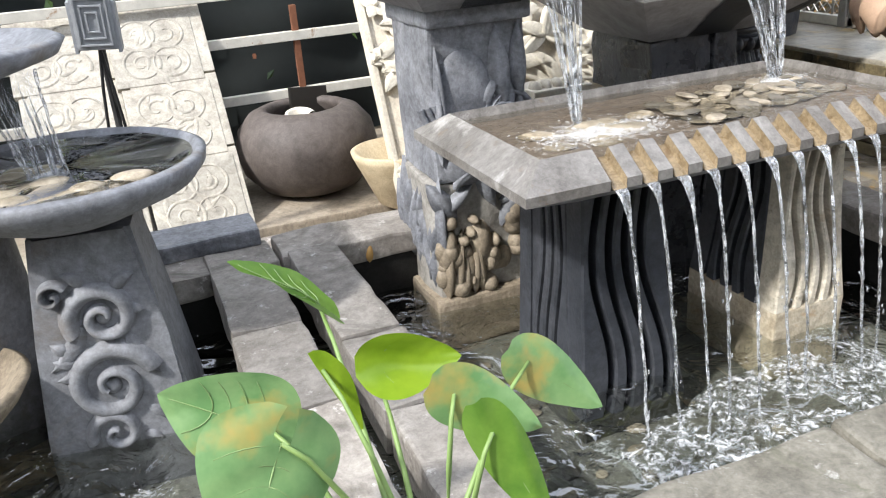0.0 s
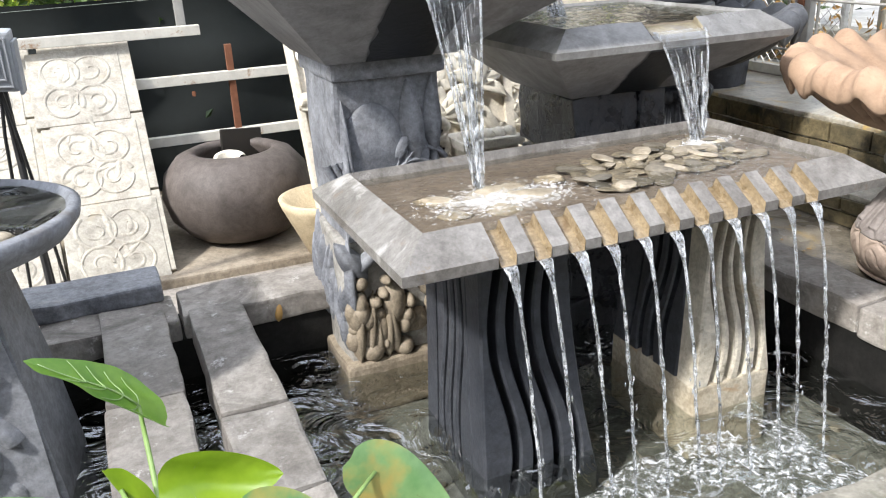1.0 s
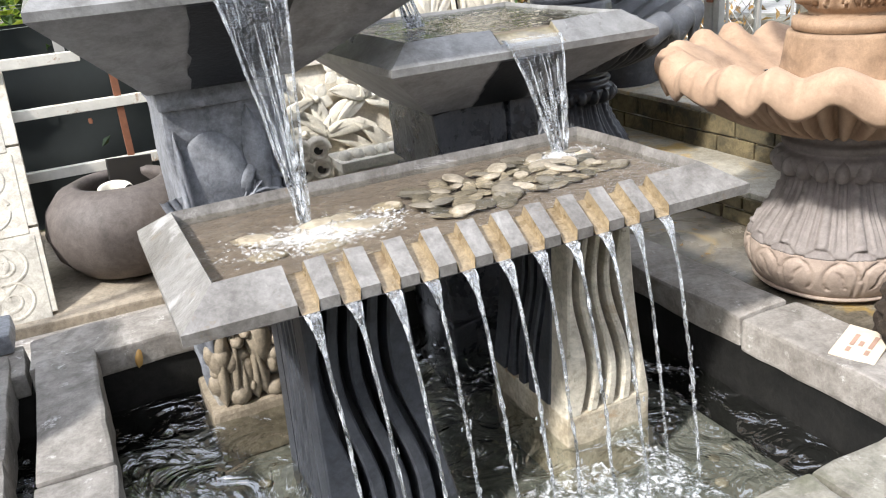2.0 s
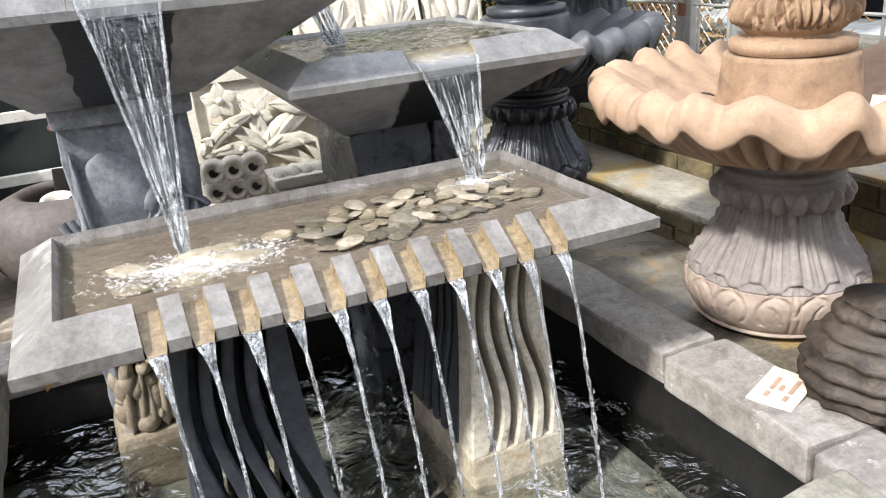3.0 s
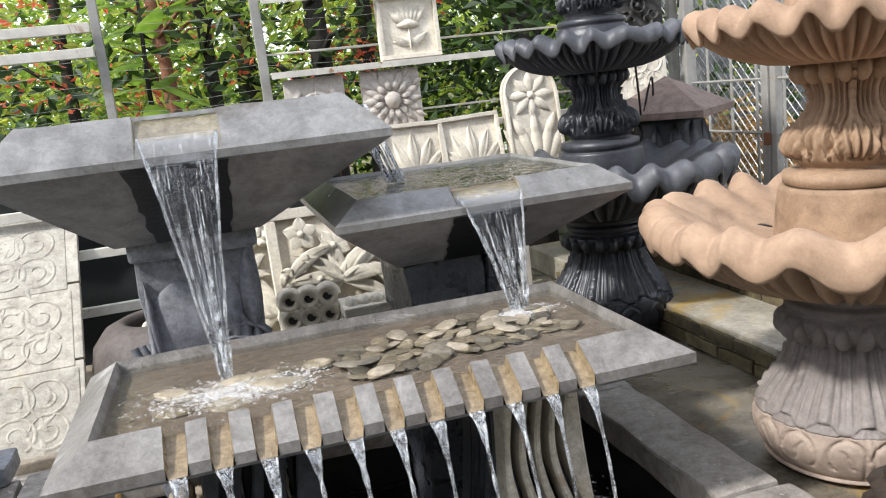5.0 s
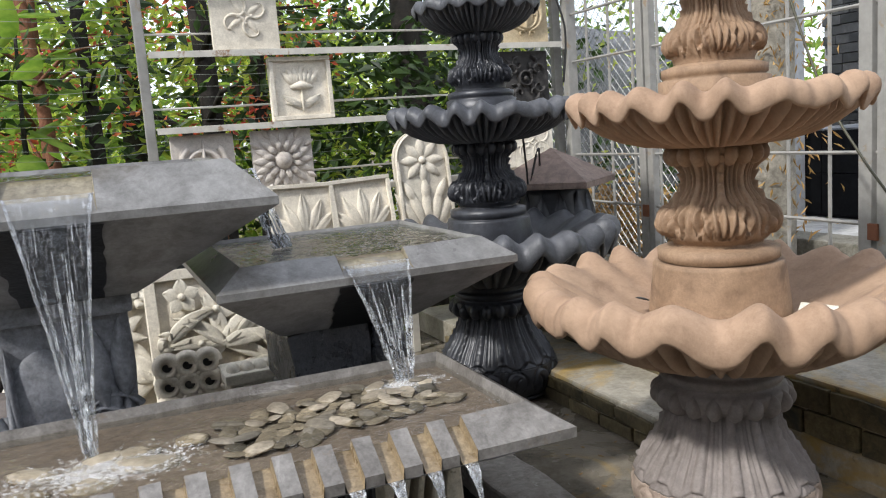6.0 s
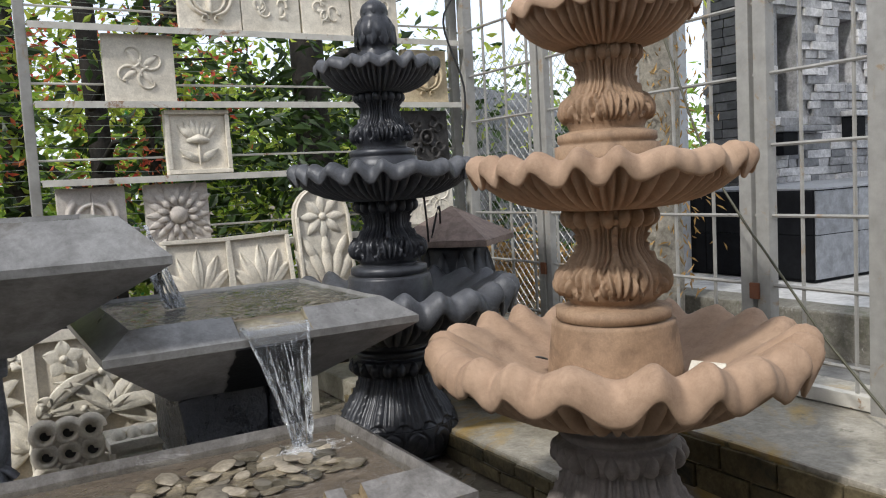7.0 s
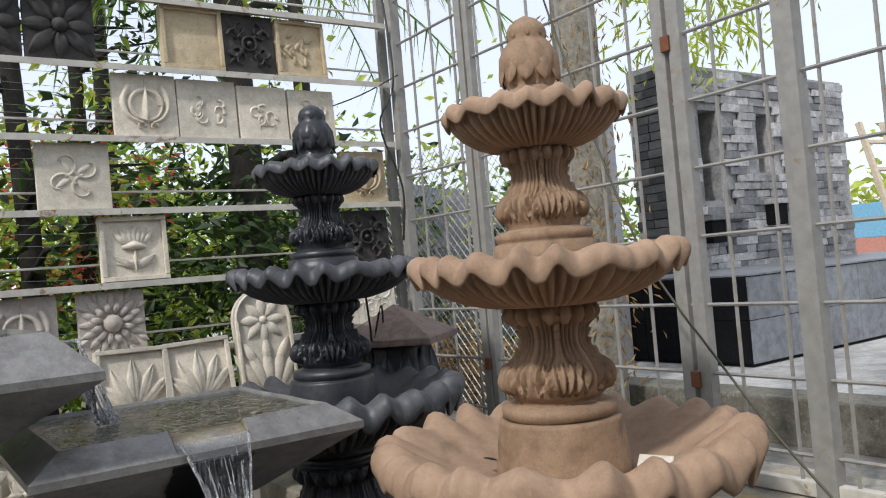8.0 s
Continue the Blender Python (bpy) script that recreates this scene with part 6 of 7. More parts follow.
    # small square column with a pyramid cap behind the dark fountain
    root = thing("capped_column", "short carved column under a brown pyramid cap", "column", at=pose(1.86, 2.02, 0.575, 0, 0, 40))
    bm = bmesh.new()
    lathe(bm, [(0.15, 0.0), (0.2, 0.1), (0.22, 0.35), (0.2, 0.55), (0.17, 0.66), (0.18, 0.7)], 40, lambda t, i, r, z: (r * (1 - 0.05 * abs(math.sin(8 * t))), z))
    part("shaft", bm, M_CHAR, root, "fluted dark shaft", True)
    bm = bmesh.new()
    ring_of_petals(bm, 12, 0.205, 0.4, 0.28, 0.09, 0.03, 8)
    pieces("leaf", bm, M_CHAR, root)
    bm = bmesh.new()
    box(bm, -0.25, 0.25, -0.25, 0.25, 0.7, 0.73, 0.005)
    part("cap_slab", bm, M_CAP, root, "brown slab")
    bm = bmesh.new()
    vs = [bm.verts.new(p) for p in ((-0.25, -0.25, 0.731), (0.25, -0.25, 0.731), (0.25, 0.25, 0.731), (-0.25, 0.25, 0.731), (0, 0, 0.89))]
    for q in range(4):
        bm.faces.new((vs[q], vs[(q + 1) % 4], vs[4]))
    bm.faces.new(vs[:4])
    part("pyramid", bm, M_CAP, root, "brown pyramid top")


def left_fountain():
    # scroll pedestal with a shallow bowl
    root = thing("scroll_pedestal", "grey stone pedestal carved with scrolls", "pedestal", at=pose(-1.47, 0.6, 0.0, 0, 0, -8))
    bm = bmesh.new()
    vs = []
    for z, hx, hy in ((0.17, 0.19, 0.15), (0.35, 0.18, 0.15), (0.6, 0.15, 0.13), (0.86, 0.115, 0.11)):
        vs.append([bm.verts.new((sx * hx, sy * hy, z)) for sx, sy in ((-1, -1), (1, -1), (1, 1), (-1, 1))])
    for A, B in zip(vs, vs[1:]):
        for q in range(4):
            bm.faces.new((A[q], A[(q + 1) % 4], B[(q + 1) % 4], B[q]))
    bm.faces.new(vs[0])
    bm.faces.new(vs[-1])
    bmesh.ops.bevel(bm, geom=[e for e in bm.edges if abs((e.verts[0].co - e.verts[1].co).normalized().z) > 0.5], offset=0.015, segments=2, affect="EDGES")
    part("body", bm, M_LPED, root)
    F = pose(0, -0.16, 0, 87, 0, 0)
    for cx, cy, r, a0, a1, w in ((0.015, 0.655, 0.082, 3.6, 3.6 - 9.5, 0.05), (0.0, 0.475, 0.105, 0.3, 0.3 + 9.8, 0.058), (-0.015, 0.345, 0.062, 3.4, 3.4 - 8.5, 0.044), (-0.085, 0.725, 0.035, 0.5, 7.5, 0.022)):
        bm = bmesh.new()
        arc_ridge(bm, F, cx, cy, r, r * 0.16, a0, a1, w, 0.03, 44)
        part("scroll", bm, M_LPED, root, "", True)
        bm = bmesh.new()
        dome(bm, F @ Matrix.Translation((cx, cy, 0)), r * 0.22, 0.018, 4, 12)
        part("boss", bm, M_LPED, root, "", True)
    for cx, cy, L, W, a, bend in ((-0.05, 0.64, 0.14, 0.045, 2.9, 0.9), (0.07, 0.6, 0.13, 0.04, 3.2, -0.8), (0.06, 0.72, 0.12, 0.035, -0.5, 1.0), (-0.02, 0.74, 0.1, 0.03, 0.4, -1.0), (-0.09, 0.58, 0.09, 0.034, 1.4, 0.8), (-0.08, 0.55, 0.1, 0.034, 1.75, 0.8), (-0.08, 0.52, 0.1, 0.03, 2.1, 0.7), (0.08, 0.4, 0.1, 0.034, -2.0, 0.9), (0.05, 0.33, 0.1, 0.03, -1.7, 0.8), (0.08, 0.66, 0.08, 0.03, -1.2, 0.8)):
        bm = bmesh.new()
        curved_leaf(bm, F @ Matrix.Translation((cx * 0.85, cy, 0)) @ turn(a), L * (1.0 if L > 0.12 else 0.55), W, 0.016, bend)
        part("leaf", bm, M_LPED, root, "", True)
    root = thing("stone_bowl", "shallow round grey stone bowl brimming with water", "fountain bowl", at=Matrix.Translation((-1.49, 0.62, 0.855)))
    bm = bmesh.new()
    lathe(bm, [(0.11, 0.005), (0.16, 0.02), (0.3, 0.08), (0.33, 0.115), (0.335, 0.14), (0.315, 0.148), (0.3, 0.13), (0.2, 0.105), (0.05, 0.1)], 64)
    part("bowl", bm, M_LPED, root, "", True)
    bm = bmesh.new()
    lathe(bm, [(0.302, 0.133), (0.1, 0.1335)], 48, lambda t, i, r, z: (r, z + 0.002 * math.sin(9 * t)))
    w = part("water", bm, M_TRAYWATER, root, "", True)
    w.visible_shadow = False
    rng = random.Random(8)
    for i in range(8):
        bm = bmesh.new()
        bmesh.ops.create_icosphere(bm, subdivisions=2, radius=1.0)
        bmesh.ops.transform(bm, matrix=Matrix.Translation((-1.5 + rng.uniform(-0.16, 0.16), 0.6 + rng.uniform(-0.2, 0.05), 0.985)) @ Matrix.Diagonal((rng.uniform(0.035, 0.06), 0.032, 0.014, 1)), verts=bm.verts)
        solid("pebble", bm, M_PEBWET, "flat pale pebble in the round bowl", "pebble", "pebbles in the bowl", smooth=True)
    # upper bowl and its fall
    root = thing("stone_bowl", "grey stone bowl spilling a curtain of water", "fountain bowl", at=Matrix.Translation((-1.80, 0.78, 1.165)))
    bm = bmesh.new()
    lathe(bm, [(0.1, 0.0), (0.2, 0.02), (0.36, 0.07), (0.38, 0.1), (0.36, 0.11), (0.3, 0.08), (0.05, 0.07)], 56)
    part("bowl", bm, M_LPED, root, "", True)
    bm = bmesh.new()
    lathe(bm, [(0.17, 0.26), (0.16, 0.5), (0.14, 0.9), (0.12, 1.164)], 24, None, -1.80, 0.78)
    rp = thing("round_pedestal", "grey stone pedestal under the spilling bowl", "pedestal")
    part("shaft", bm, M_LPED, rp, "", True)
    bm = bmesh.new()
    lathe(bm, [(0.2, 0.17), (0.22, 0.2), (0.2, 0.255), (0.17, 0.262)], 32, None, -1.80, 0.78)
    part("base", bm, M_PILASTERFOOT, rp, "brown wet base", True)
    stream(-1.555, 0.13, 0.6, 1.225, -1.515, 0.08, 0.55, 0.99, "thin curtain of water falling into the round bowl", "bowl streams", 18, 90, 0.002, True)
    # low brown bowl at the edge of the pool
    bm = bmesh.new()
    lathe(bm, [(0.07, 0.17), (0.1, 0.4), (0.2, 0.5), (0.23, 0.545), (0.215, 0.555), (0.15, 0.5), (0.03, 0.48)], 44, None, -1.89, 0.5)
    solid("stone_bowl", bm, M_PILASTERFOOT, "low brown stone bowl standing in the pool", "fountain bowl", smooth=True)


# ---- plants ----
def arum_leaf(parent, mat, base, tip, side, width, cup=0.1, label=""):
    """A heart-shaped leaf: base is where the stalk joins, side points across the blade."""
    whole = width < 0.18
    b, t = Vector(base), Vector(tip)
    y = t - b
    L = y.length
    y.normalize()
    x = Vector(side)
    x = (x - y * x.dot(y)).normalized()
    zz = x.cross(y)
    bm = bmesh.new()
    n, k = 26, 14
    v0 = -0.3
    rows = []
    for i in range(n + 1):
        v = v0 + (1 - v0) * i / n
        u = min(0.998, max(0.012, i / n))
        half = width / 2 * math.sin(math.pi * u ** 0.62) ** 0.72
        slit = min(half * 0.7, width * 0.16 * (-v / -v0) ** 0.8) if v < 0 else 0.0
        if v < 0:
            slit = 0.0 if whole else min(half * 0.5, width * 0.02 * (v / v0) ** 0.8)
        row = []
        for j in range(k):
            s = (j + (0 if j < k // 2 else 1)) / k * 2 - 1
            px = (slit + abs(s) * (half - slit)) * (1 if s > 0 else -1) if abs(s) > 1e-6 else 0.0
            q = px / (width / 2)
            bend = cup * width * q * q - 0.14 * L * max(0, v) ** 2 + 0.018 * L * math.sin(7 * v + 5 * q)
            vein = 0.010 * width * abs(math.sin(9 * v - 5 * abs(q))) - 0.02 * width * max(0, 1 - abs(q) * 9)
            row.append(bm.verts.new(b + x * px + y * (v * L) + zz * (bend + vein)))
        rows.append(row)
    for i, (A, B) in enumerate(zip(rows, rows[1:])):
        for j in range(k - 1):
            if not whole and j == k // 2 - 1 and v0 + (1 - v0) * i / n < -0.01:
                continue
            bm.faces.new((A[j], A[j + 1], B[j + 1], B[j]))
    ob = part("leaf", bm, mat, parent, label, True)

    def on(v, q):
        px = q * width / 2
        bend = cup * width * q * q - 0.14 * L * max(0, v) ** 2 + 0.018 * L * math.sin(7 * v + 5 * q)
        return b + x * px + y * (v * L) + zz * (bend + 0.002)
    bm = bmesh.new()
    tube(bm, [on(v / 10 * 0.9, 0.0) for v in range(11)], [0.0018 - 0.00012 * v for v in range(11)], 5)
    part("vein", bm, M_VEIN, ob, "", True)
    for k2 in range(4):
        for sgn in (-1, 1):
            bm = bmesh.new()
            v1 = 0.02 + 0.16 * k2
            reach = 0.78 - 0.1 * k2
            tube(bm, [on(v1 + 0.2 * t * t, sgn * reach * t) for t in (0, 0.2, 0.4, 0.6, 0.8, 1.0)], [0.0012, 0.0011, 0.001, 0.0009, 0.0007, 0.0005], 5)
            part("vein", bm, M_VEIN, ob, "", True)
    return ob


def arum():
    root = thing("arum_plant", "green arum with pale heart-shaped leaves growing at the pool", "plant")
    L = (
        (M_PLANTPALE, (-1.237, -0.61, 0.925), (-1.31, -0.66, 0.80), (1, 0.1, -0.35), 0.185, 0.12, "large leaf with yellowed patches"),
        (M_PLANTPALE, (-1.235, -0.43, 0.835), (-1.37, -0.40, 0.905), (0.55, 0.1, 0.9), 0.165, 0.12, "pale green leaf with a reddish edge"),
        (M_PLANTBRIGHT, (-1.06, -0.44, 0.893), (-0.942, -0.46, 0.885), (0.15, 0.35, 0.9), 0.095, -0.5, "bright yellow-green leaf"),
        (M_PLANTPALE, (-0.985, -0.54, 0.875), (-0.868, -0.56, 0.80), (0.5, 0.2, 0.85), 0.095, 0.1, "pale green leaf"),
        (M_PLANTPALE, (-0.805, -0.42, 0.81), (-0.69, -0.44, 0.705), (0.65, 0.2, 0.75), 0.1, 0.1, "pale green leaf"),
        (M_PLANT, (-0.965, -0.62, 0.855), (-0.90, -0.66, 0.70), (1, -0.2, 0.35), 0.075, 0.25, "hanging green leaf"),
        (M_PLANT, (-1.103, -0.27, 0.922), (-1.215, -0.27, 1.045), (0.3, 0.8, -0.2), 0.095, 0.15, "small green leaf"),
        (M_PLANTBRIGHT, (-1.14, -0.42, 0.895), (-1.09, -0.44, 0.79), (0.6, -0.6, 0.3), 0.045, 0.4, "narrow young leaf"),
    )
    foot = Vector((-1.06, -0.64, 0.52))
    for mat, b, t, s, w, c, lab in L:
        arum_leaf(root, mat, b, t, s, w, c, lab)
        bm = bmesh.new()
        f = foot + Vector((rnd(-0.05, 0.05), rnd(-0.04, 0.04), 0.0))
        b = Vector(b)
        if mat is M_PLANTBRIGHT and c < 0:
            b = b + Vector((0.0, 0.0, -0.05))
        mid = f.lerp(b, 0.6) + Vector((0, 0.0, 0.05))
        tube(bm, [f, f.lerp(mid, 0.5) + Vector((0, 0, 0.02)), mid, mid.lerp(b, 0.6) + Vector((0, 0, 0.012)), b], [0.006, 0.005, 0.0042, 0.0036, 0.003], 8)
        part("stalk", bm, M_STEM, root, "", True)
    bm = bmesh.new()
    rough_block(bm, -1.2, -0.96, -0.72, -0.56, 0.44, 0.53, 0.06, 0.012, 0.02)
    solid("soil", bm, M_EARTH, "clump of dark soil round the arum", "soil")
    bm = bmesh.new()
    petal(bm, pose(-0.69, 0.905, 0.44, 70, 0, -30), 0.07, 0.025, 0.008, 0.7)
    solid("dead_leaf", bm, M_DRYLEAF, "curled brown dead leaf hanging at the coping", "leaf", smooth=True)
    rng = random.Random(12)
    for i in range(16):
        bm = bmesh.new()
        petal(bm, pose(rng.uniform(0.93, 1.36), rng.uniform(0.1, 1.2), 0.453, 0, 0, rng.uniform(0, 360)), rng.uniform(0.012, 0.03), 0.01, 0.003, 0.7, 4, 3)
        solid("dead_leaf", bm, M_DRYLEAF, "tiny dry leaf scrap on the wet ledge", "leaf", "dry scraps", smooth=True)


def leaf_cloud(pts, size, rng, aspect=0.42, droop=0.0):
    """Many small folded leaves as one mesh: pts are (centre, spread, count)."""
    verts, faces = [], []
    for c, spread, count in pts:
        for _ in range(count):
            d = Vector((rng.gauss(0, 1), rng.gauss(0, 1), rng.gauss(0, 1)))
            p = Vector(c) + Vector((d.x * spread[0], d.y * spread[1], d.z * spread[2]))
            a = Vector((rng.uniform(-1, 1), rng.uniform(-1, 1), rng.uniform(-0.8, 0.5) - droop)).normalized()
            b = a.cross(Vector((rng.uniform(-1, 1), rng.uniform(-1, 1), rng.uniform(-1, 1)))).normalized()
            s = size * rng.uniform(0.6, 1.4)
            n = a.cross(b) * s * 0.12
            i = len(verts)
            verts += [p, p + a * s * 0.5 + b * s * aspect * 0.5 + n, p + a * s, p + a * s * 0.5 - b * s * aspect * 0.5 + n]
            faces += [(i, i + 1, i + 2), (i, i + 2, i + 3)]
    me = bpy.data.meshes.new("leaves")
    me.from_pydata([tuple(v) for v in verts], [], faces)
    return me


def tree(x, y, h, r, mat, leaves, rng, label, crown_z, spread, count, size=0.09, lean=(0, 0), limbs=6):
    root = thing("tree", label, "tree", "trees behind the yard", at=Matrix.Translation((x, y, -0.05)))
    bm = bmesh.new()
    pts = [(lean[0] * t + 0.04 * math.sin(4 * t), lean[1] * t, h * t) for t in [i / 9 for i in range(10)]]
    tube(bm, pts, [r * (1 - 0.45 * i / 9) * (1.2 if i == 0 else 1) for i in range(10)], 12)
    part("trunk", bm, mat, root, "", True)
    cl = []
    for i in range(limbs):
        z = crown_z + (h - crown_z) * rng.uniform(0, 0.8)
        t = z / h
        a = rng.uniform(0, 6.28)
        L = spread * rng.uniform(0.5, 1.0)
        p0 = Vector((lean[0] * t, lean[1] * t, z))
        p1 = p0 + Vector((math.cos(a) * L * 0.5, math.sin(a) * L * 0.5, L * 0.35))
        p2 = p0 + Vector((math.cos(a) * L, math.sin(a) * L, L * 0.4))
        bm = bmesh.new()
        tube(bm, [p0, p1, p2], [r * 0.35, r * 0.22, r * 0.08], 7)
        part("limb", bm, mat, root, "", True)
        cl += [(p1, (0.25, 0.25, 0.2), count // (limbs * 3)), (p2, (0.3, 0.3, 0.25), 2 * count // (limbs * 3))]
    me = leaf_cloud(cl, size, rng)
    me.materials.append(leaves)
    c = new("crown", me)
    c.parent = root


def palm(x, y, h, rng):
    root = thing("palm", "slender palm with feathery hanging fronds", "tree", "palms behind the yard", at=Matrix.Translation((x, y, -0.05)))
    bm = bmesh.new()
    tube(bm, [(0, 0, h * i / 8) for i in range(9)], [0.09 - 0.003 * i + 0.004 * (i % 2) for i in range(9)], 12)
    part("trunk", bm, M_BARK, root, "", True)
    for i in range(9):
        a = 6.283 * i / 9 + rng.uniform(-0.2, 0.2)
        bm = bmesh.new()
        spine = [Vector((math.cos(a) * d, math.sin(a) * d, h + 0.55 * d - 0.42 * d * d)) for d in [1.9 * q / 14 for q in range(15)]]
        tube(bm, spine, 0.008, 5)
        for q, p in enumerate(spine[2:]):
            for s in (-1, 1):
                for e in range(2):
                    side = Vector((-math.sin(a) * s, math.cos(a) * s, 0))
                    end = p + side * rng.uniform(0.12, 0.3) + Vector((math.cos(a) * 0.1, math.sin(a) * 0.1, -rng.uniform(0.2, 0.45)))
                    w = Vector((math.cos(a), math.sin(a), 0)) * 0.012
                    vs = [bm.verts.new(v) for v in (p - w, p + w, end)]
                    bm.faces.new(vs)
        part("frond", bm, M_LEAF, root)


def background():
    rng = random.Random(21)
    # black shade net low behind the rack
    root = thing("shade_net", "black shade net strung behind the rack", "net")
    bm = bmesh.new()
    n = 40
    rows = [[bm.verts.new((-4.2 + 4.6 * i / n, 3.05 + 0.05 * math.sin(i * 0.9) + 0.03 * math.sin(j * 2), 0.3 + 1.0 * j / 8)) for i in range(n + 1)] for j in range(9)]
    for A, B in zip(rows, rows[1:]):
        for i in range(n):
            bm.faces.new((A[i], A[i + 1], B[i + 1], B[i]))
    part("net", bm, M_NET, root, "", True)
    for x in (-4.2, -2.3, -0.6, 0.4):
        bm = bmesh.new()
        tube(bm, [(x, 3.1, -0.05), (x, 3.1, 1.35)], 0.02, 8)
        part("pole", bm, M_RUST, root)
    T = ((0.56, 3.7, 5.0, 0.085, M_BARK), (2.0, 3.75, 5.0, 0.16, M_BARK), (-0.2, 3.8, 4.5, 0.055, M_BARK), (-0.4, 3.65, 4.0, 0.05, M_REDBARK), (-1.2, 4.3, 4.5, 0.05, M_BARK), (-0.6, 3.9, 3.6, 0.04, M_REDBARK), (0.95, 4.4, 5.0, 0.07, M_BARK))
    for i, (x, y, h, r, m) in enumerate(T):
        tree(x, y + 0.45, h, r, m, (M_LEAFDARK, M_LEAFLIGHT, M_LEAF)[i % 3], rng, "dark-barked tree with thin leafy limbs behind the rack" if m is M_BARK else "slender reddish tree behind the rack", 1.6, 0.9, 480, 0.1, (rng.uniform(-0.2, 0.2), 0), 7)
    palm(0.1, 5.2, 4.4, rng)
    palm(2.9, 5.0, 4.2, rng)
    palm(1.5, 6.2, 4.8, rng)
    for name, mat, label, boxes, size in (
        ("hedge", M_LEAF, "dense mid-green shrubs behind the rack", [((rng.uniform(-5, 5), rng.uniform(4.8, 8.5), rng.uniform(0.3, 2.7)), (0.4, 0.4, 0.4), 130) for _ in range(150)], 0.1),
        ("undergrowth", M_LEAFDARK, "leafy undergrowth behind the rack, coloured dark for the shaded gaps", [((rng.uniform(-5, 4.5), rng.uniform(3.6, 5.5), rng.uniform(0.3, 2.3)), (0.3, 0.3, 0.35), 130) for _ in range(60)], 0.12),
        ("bright_shrubs", M_LEAFLIGHT, "yellow-green shrubs beyond the yard, coloured bright for sky-lit patches", [((rng.uniform(-5, 4.5), rng.uniform(4.6, 8), rng.uniform(0.5, 2.8)), (0.4, 0.4, 0.4), 130) for _ in range(150)], 0.1),
        ("flowers", M_FLOWER, "red and orange blossom among the shrubs", [((rng.uniform(-2.5, 1.4), rng.uniform(4.2, 4.7), rng.uniform(1.7, 2.7)), (0.13, 0.08, 0.1), 40) for _ in range(30)], 0.06),
        ("far_trees", M_LEAF, "tree line beyond the yard", [((rng.uniform(-30, 34), rng.uniform(22, 30), rng.uniform(0.5, 4.5)), (1.3, 1.2, 1.0), 160) for _ in range(90)], 0.5),
        ("road_trees", M_LEAFLIGHT, "light green trees beyond the concrete yard", [((rng.uniform(20, 32), rng.uniform(-3, 13), rng.uniform(0.8, 3.2)), (1.0, 1.2, 0.8), 170) for _ in range(50)], 0.4),
        ("dry_brush", M_DRYLEAF, "dry brown brush behind the wire fence", [((rng.uniform(2.75, 3.1), rng.uniform(2.5, 4.5), rng.uniform(0.6, 1.05)), (0.14, 0.3, 0.12), 130) for _ in range(24)], 0.07),
    ):
        me = leaf_cloud(boxes, size, rng)
        me.materials.append(mat)
        tagged(new(name, me), label, "shrubs", kind="stuff")
    # fine wires of a bird net strung behind the rack
    bm = bmesh.new()
    for i in range(34):
        z = 1.3 + 0.055 * i + rng.uniform(-0.012, 0.012)
        for x0, x1 in ((-2.2, -0.68), (-0.66, 0.03), (0.05, 1.15)):
            sag = rng.uniform(-0.012, 0.012)
            tube(bm, [(x0, 2.95, z), ((x0 + x1) / 2, 2.95, z - 0.015 + sag), (x1, 2.95, z + sag)], 0.0012, 4, False)
    tagged(finish("bird_net", bm, M_NETWIRE), "fine horizontal wires strung behind the rack", "net", kind="stuff")
    # heap under a grey tarpaulin behind the chain-link
    bm = bmesh.new()
    rows = []
    for j in range(41):
        row = []
        for i in range(61):
            u, v = i / 60 * 2 - 1, j / 40 * 2 - 1
            x, y = 4.3 + 1.6 * u, 5.6 + 1.3 * v
            top = 2.5 * max(0.0, 1 - abs(u) ** 3) * max(0.0, 1 - abs(v) ** 3) ** 0.6
            row.append(bm.verts.new((x, y, top * (1 + 0.12 * noise.noise(Vector((x * 1.3, y * 1.3, 2)))) + 0.05 * noise.noise(Vector((x * 6, y * 3, 5))) - 0.03)))
        rows.append(row)
    for A, B in zip(rows, rows[1:]):
        for i in range(60):
            bm.faces.new((A[i], A[i + 1], B[i + 1], B[i]))
    solid("tarpaulin", bm, stone("grey_tarpaulin", (0.07, 0.072, 0.075), (0.19, 0.195, 0.2), (0.05, 0.045, 0.04), 0.58, 0.6, 2.5, 40, 0.5), "creased grey tarpaulin drawn over a heap behind the wire", "tarpaulin", smooth=True)
    root = thing("broad_leaf_shrub", "shrub with broad dark green leaves behind the rack", "shrub", at=Matrix.Translation((-0.55, 3.55, 0.0)))
    bm = bmesh.new()
    tube(bm, [(0, 0, -0.02), (0.02, 0, 0.8), (0.0, 0.0, 1.7), (0.03, 0, 2.3)], [0.02, 0.018, 0.014, 0.008], 8)
    part("trunk", bm, M_BARK, root, "", True)
    for i in range(22):
        bm = bmesh.new()
        a = i * 2.4
        m = Matrix.Translation((0, 0, 1.45 + 0.045 * i)) @ turn(a) @ Matrix.Rotation(math.radians(rng.uniform(-35, 30)), 4, "X")
        curved_leaf(bm, m @ Matrix.Translation((0, 0.05, 0)), rng.uniform(0.3, 0.42), rng.uniform(0.11, 0.15), 0.02, rng.uniform(-0.4, 0.4))
        part("leaf", bm, M_LEAF, root, "", True)
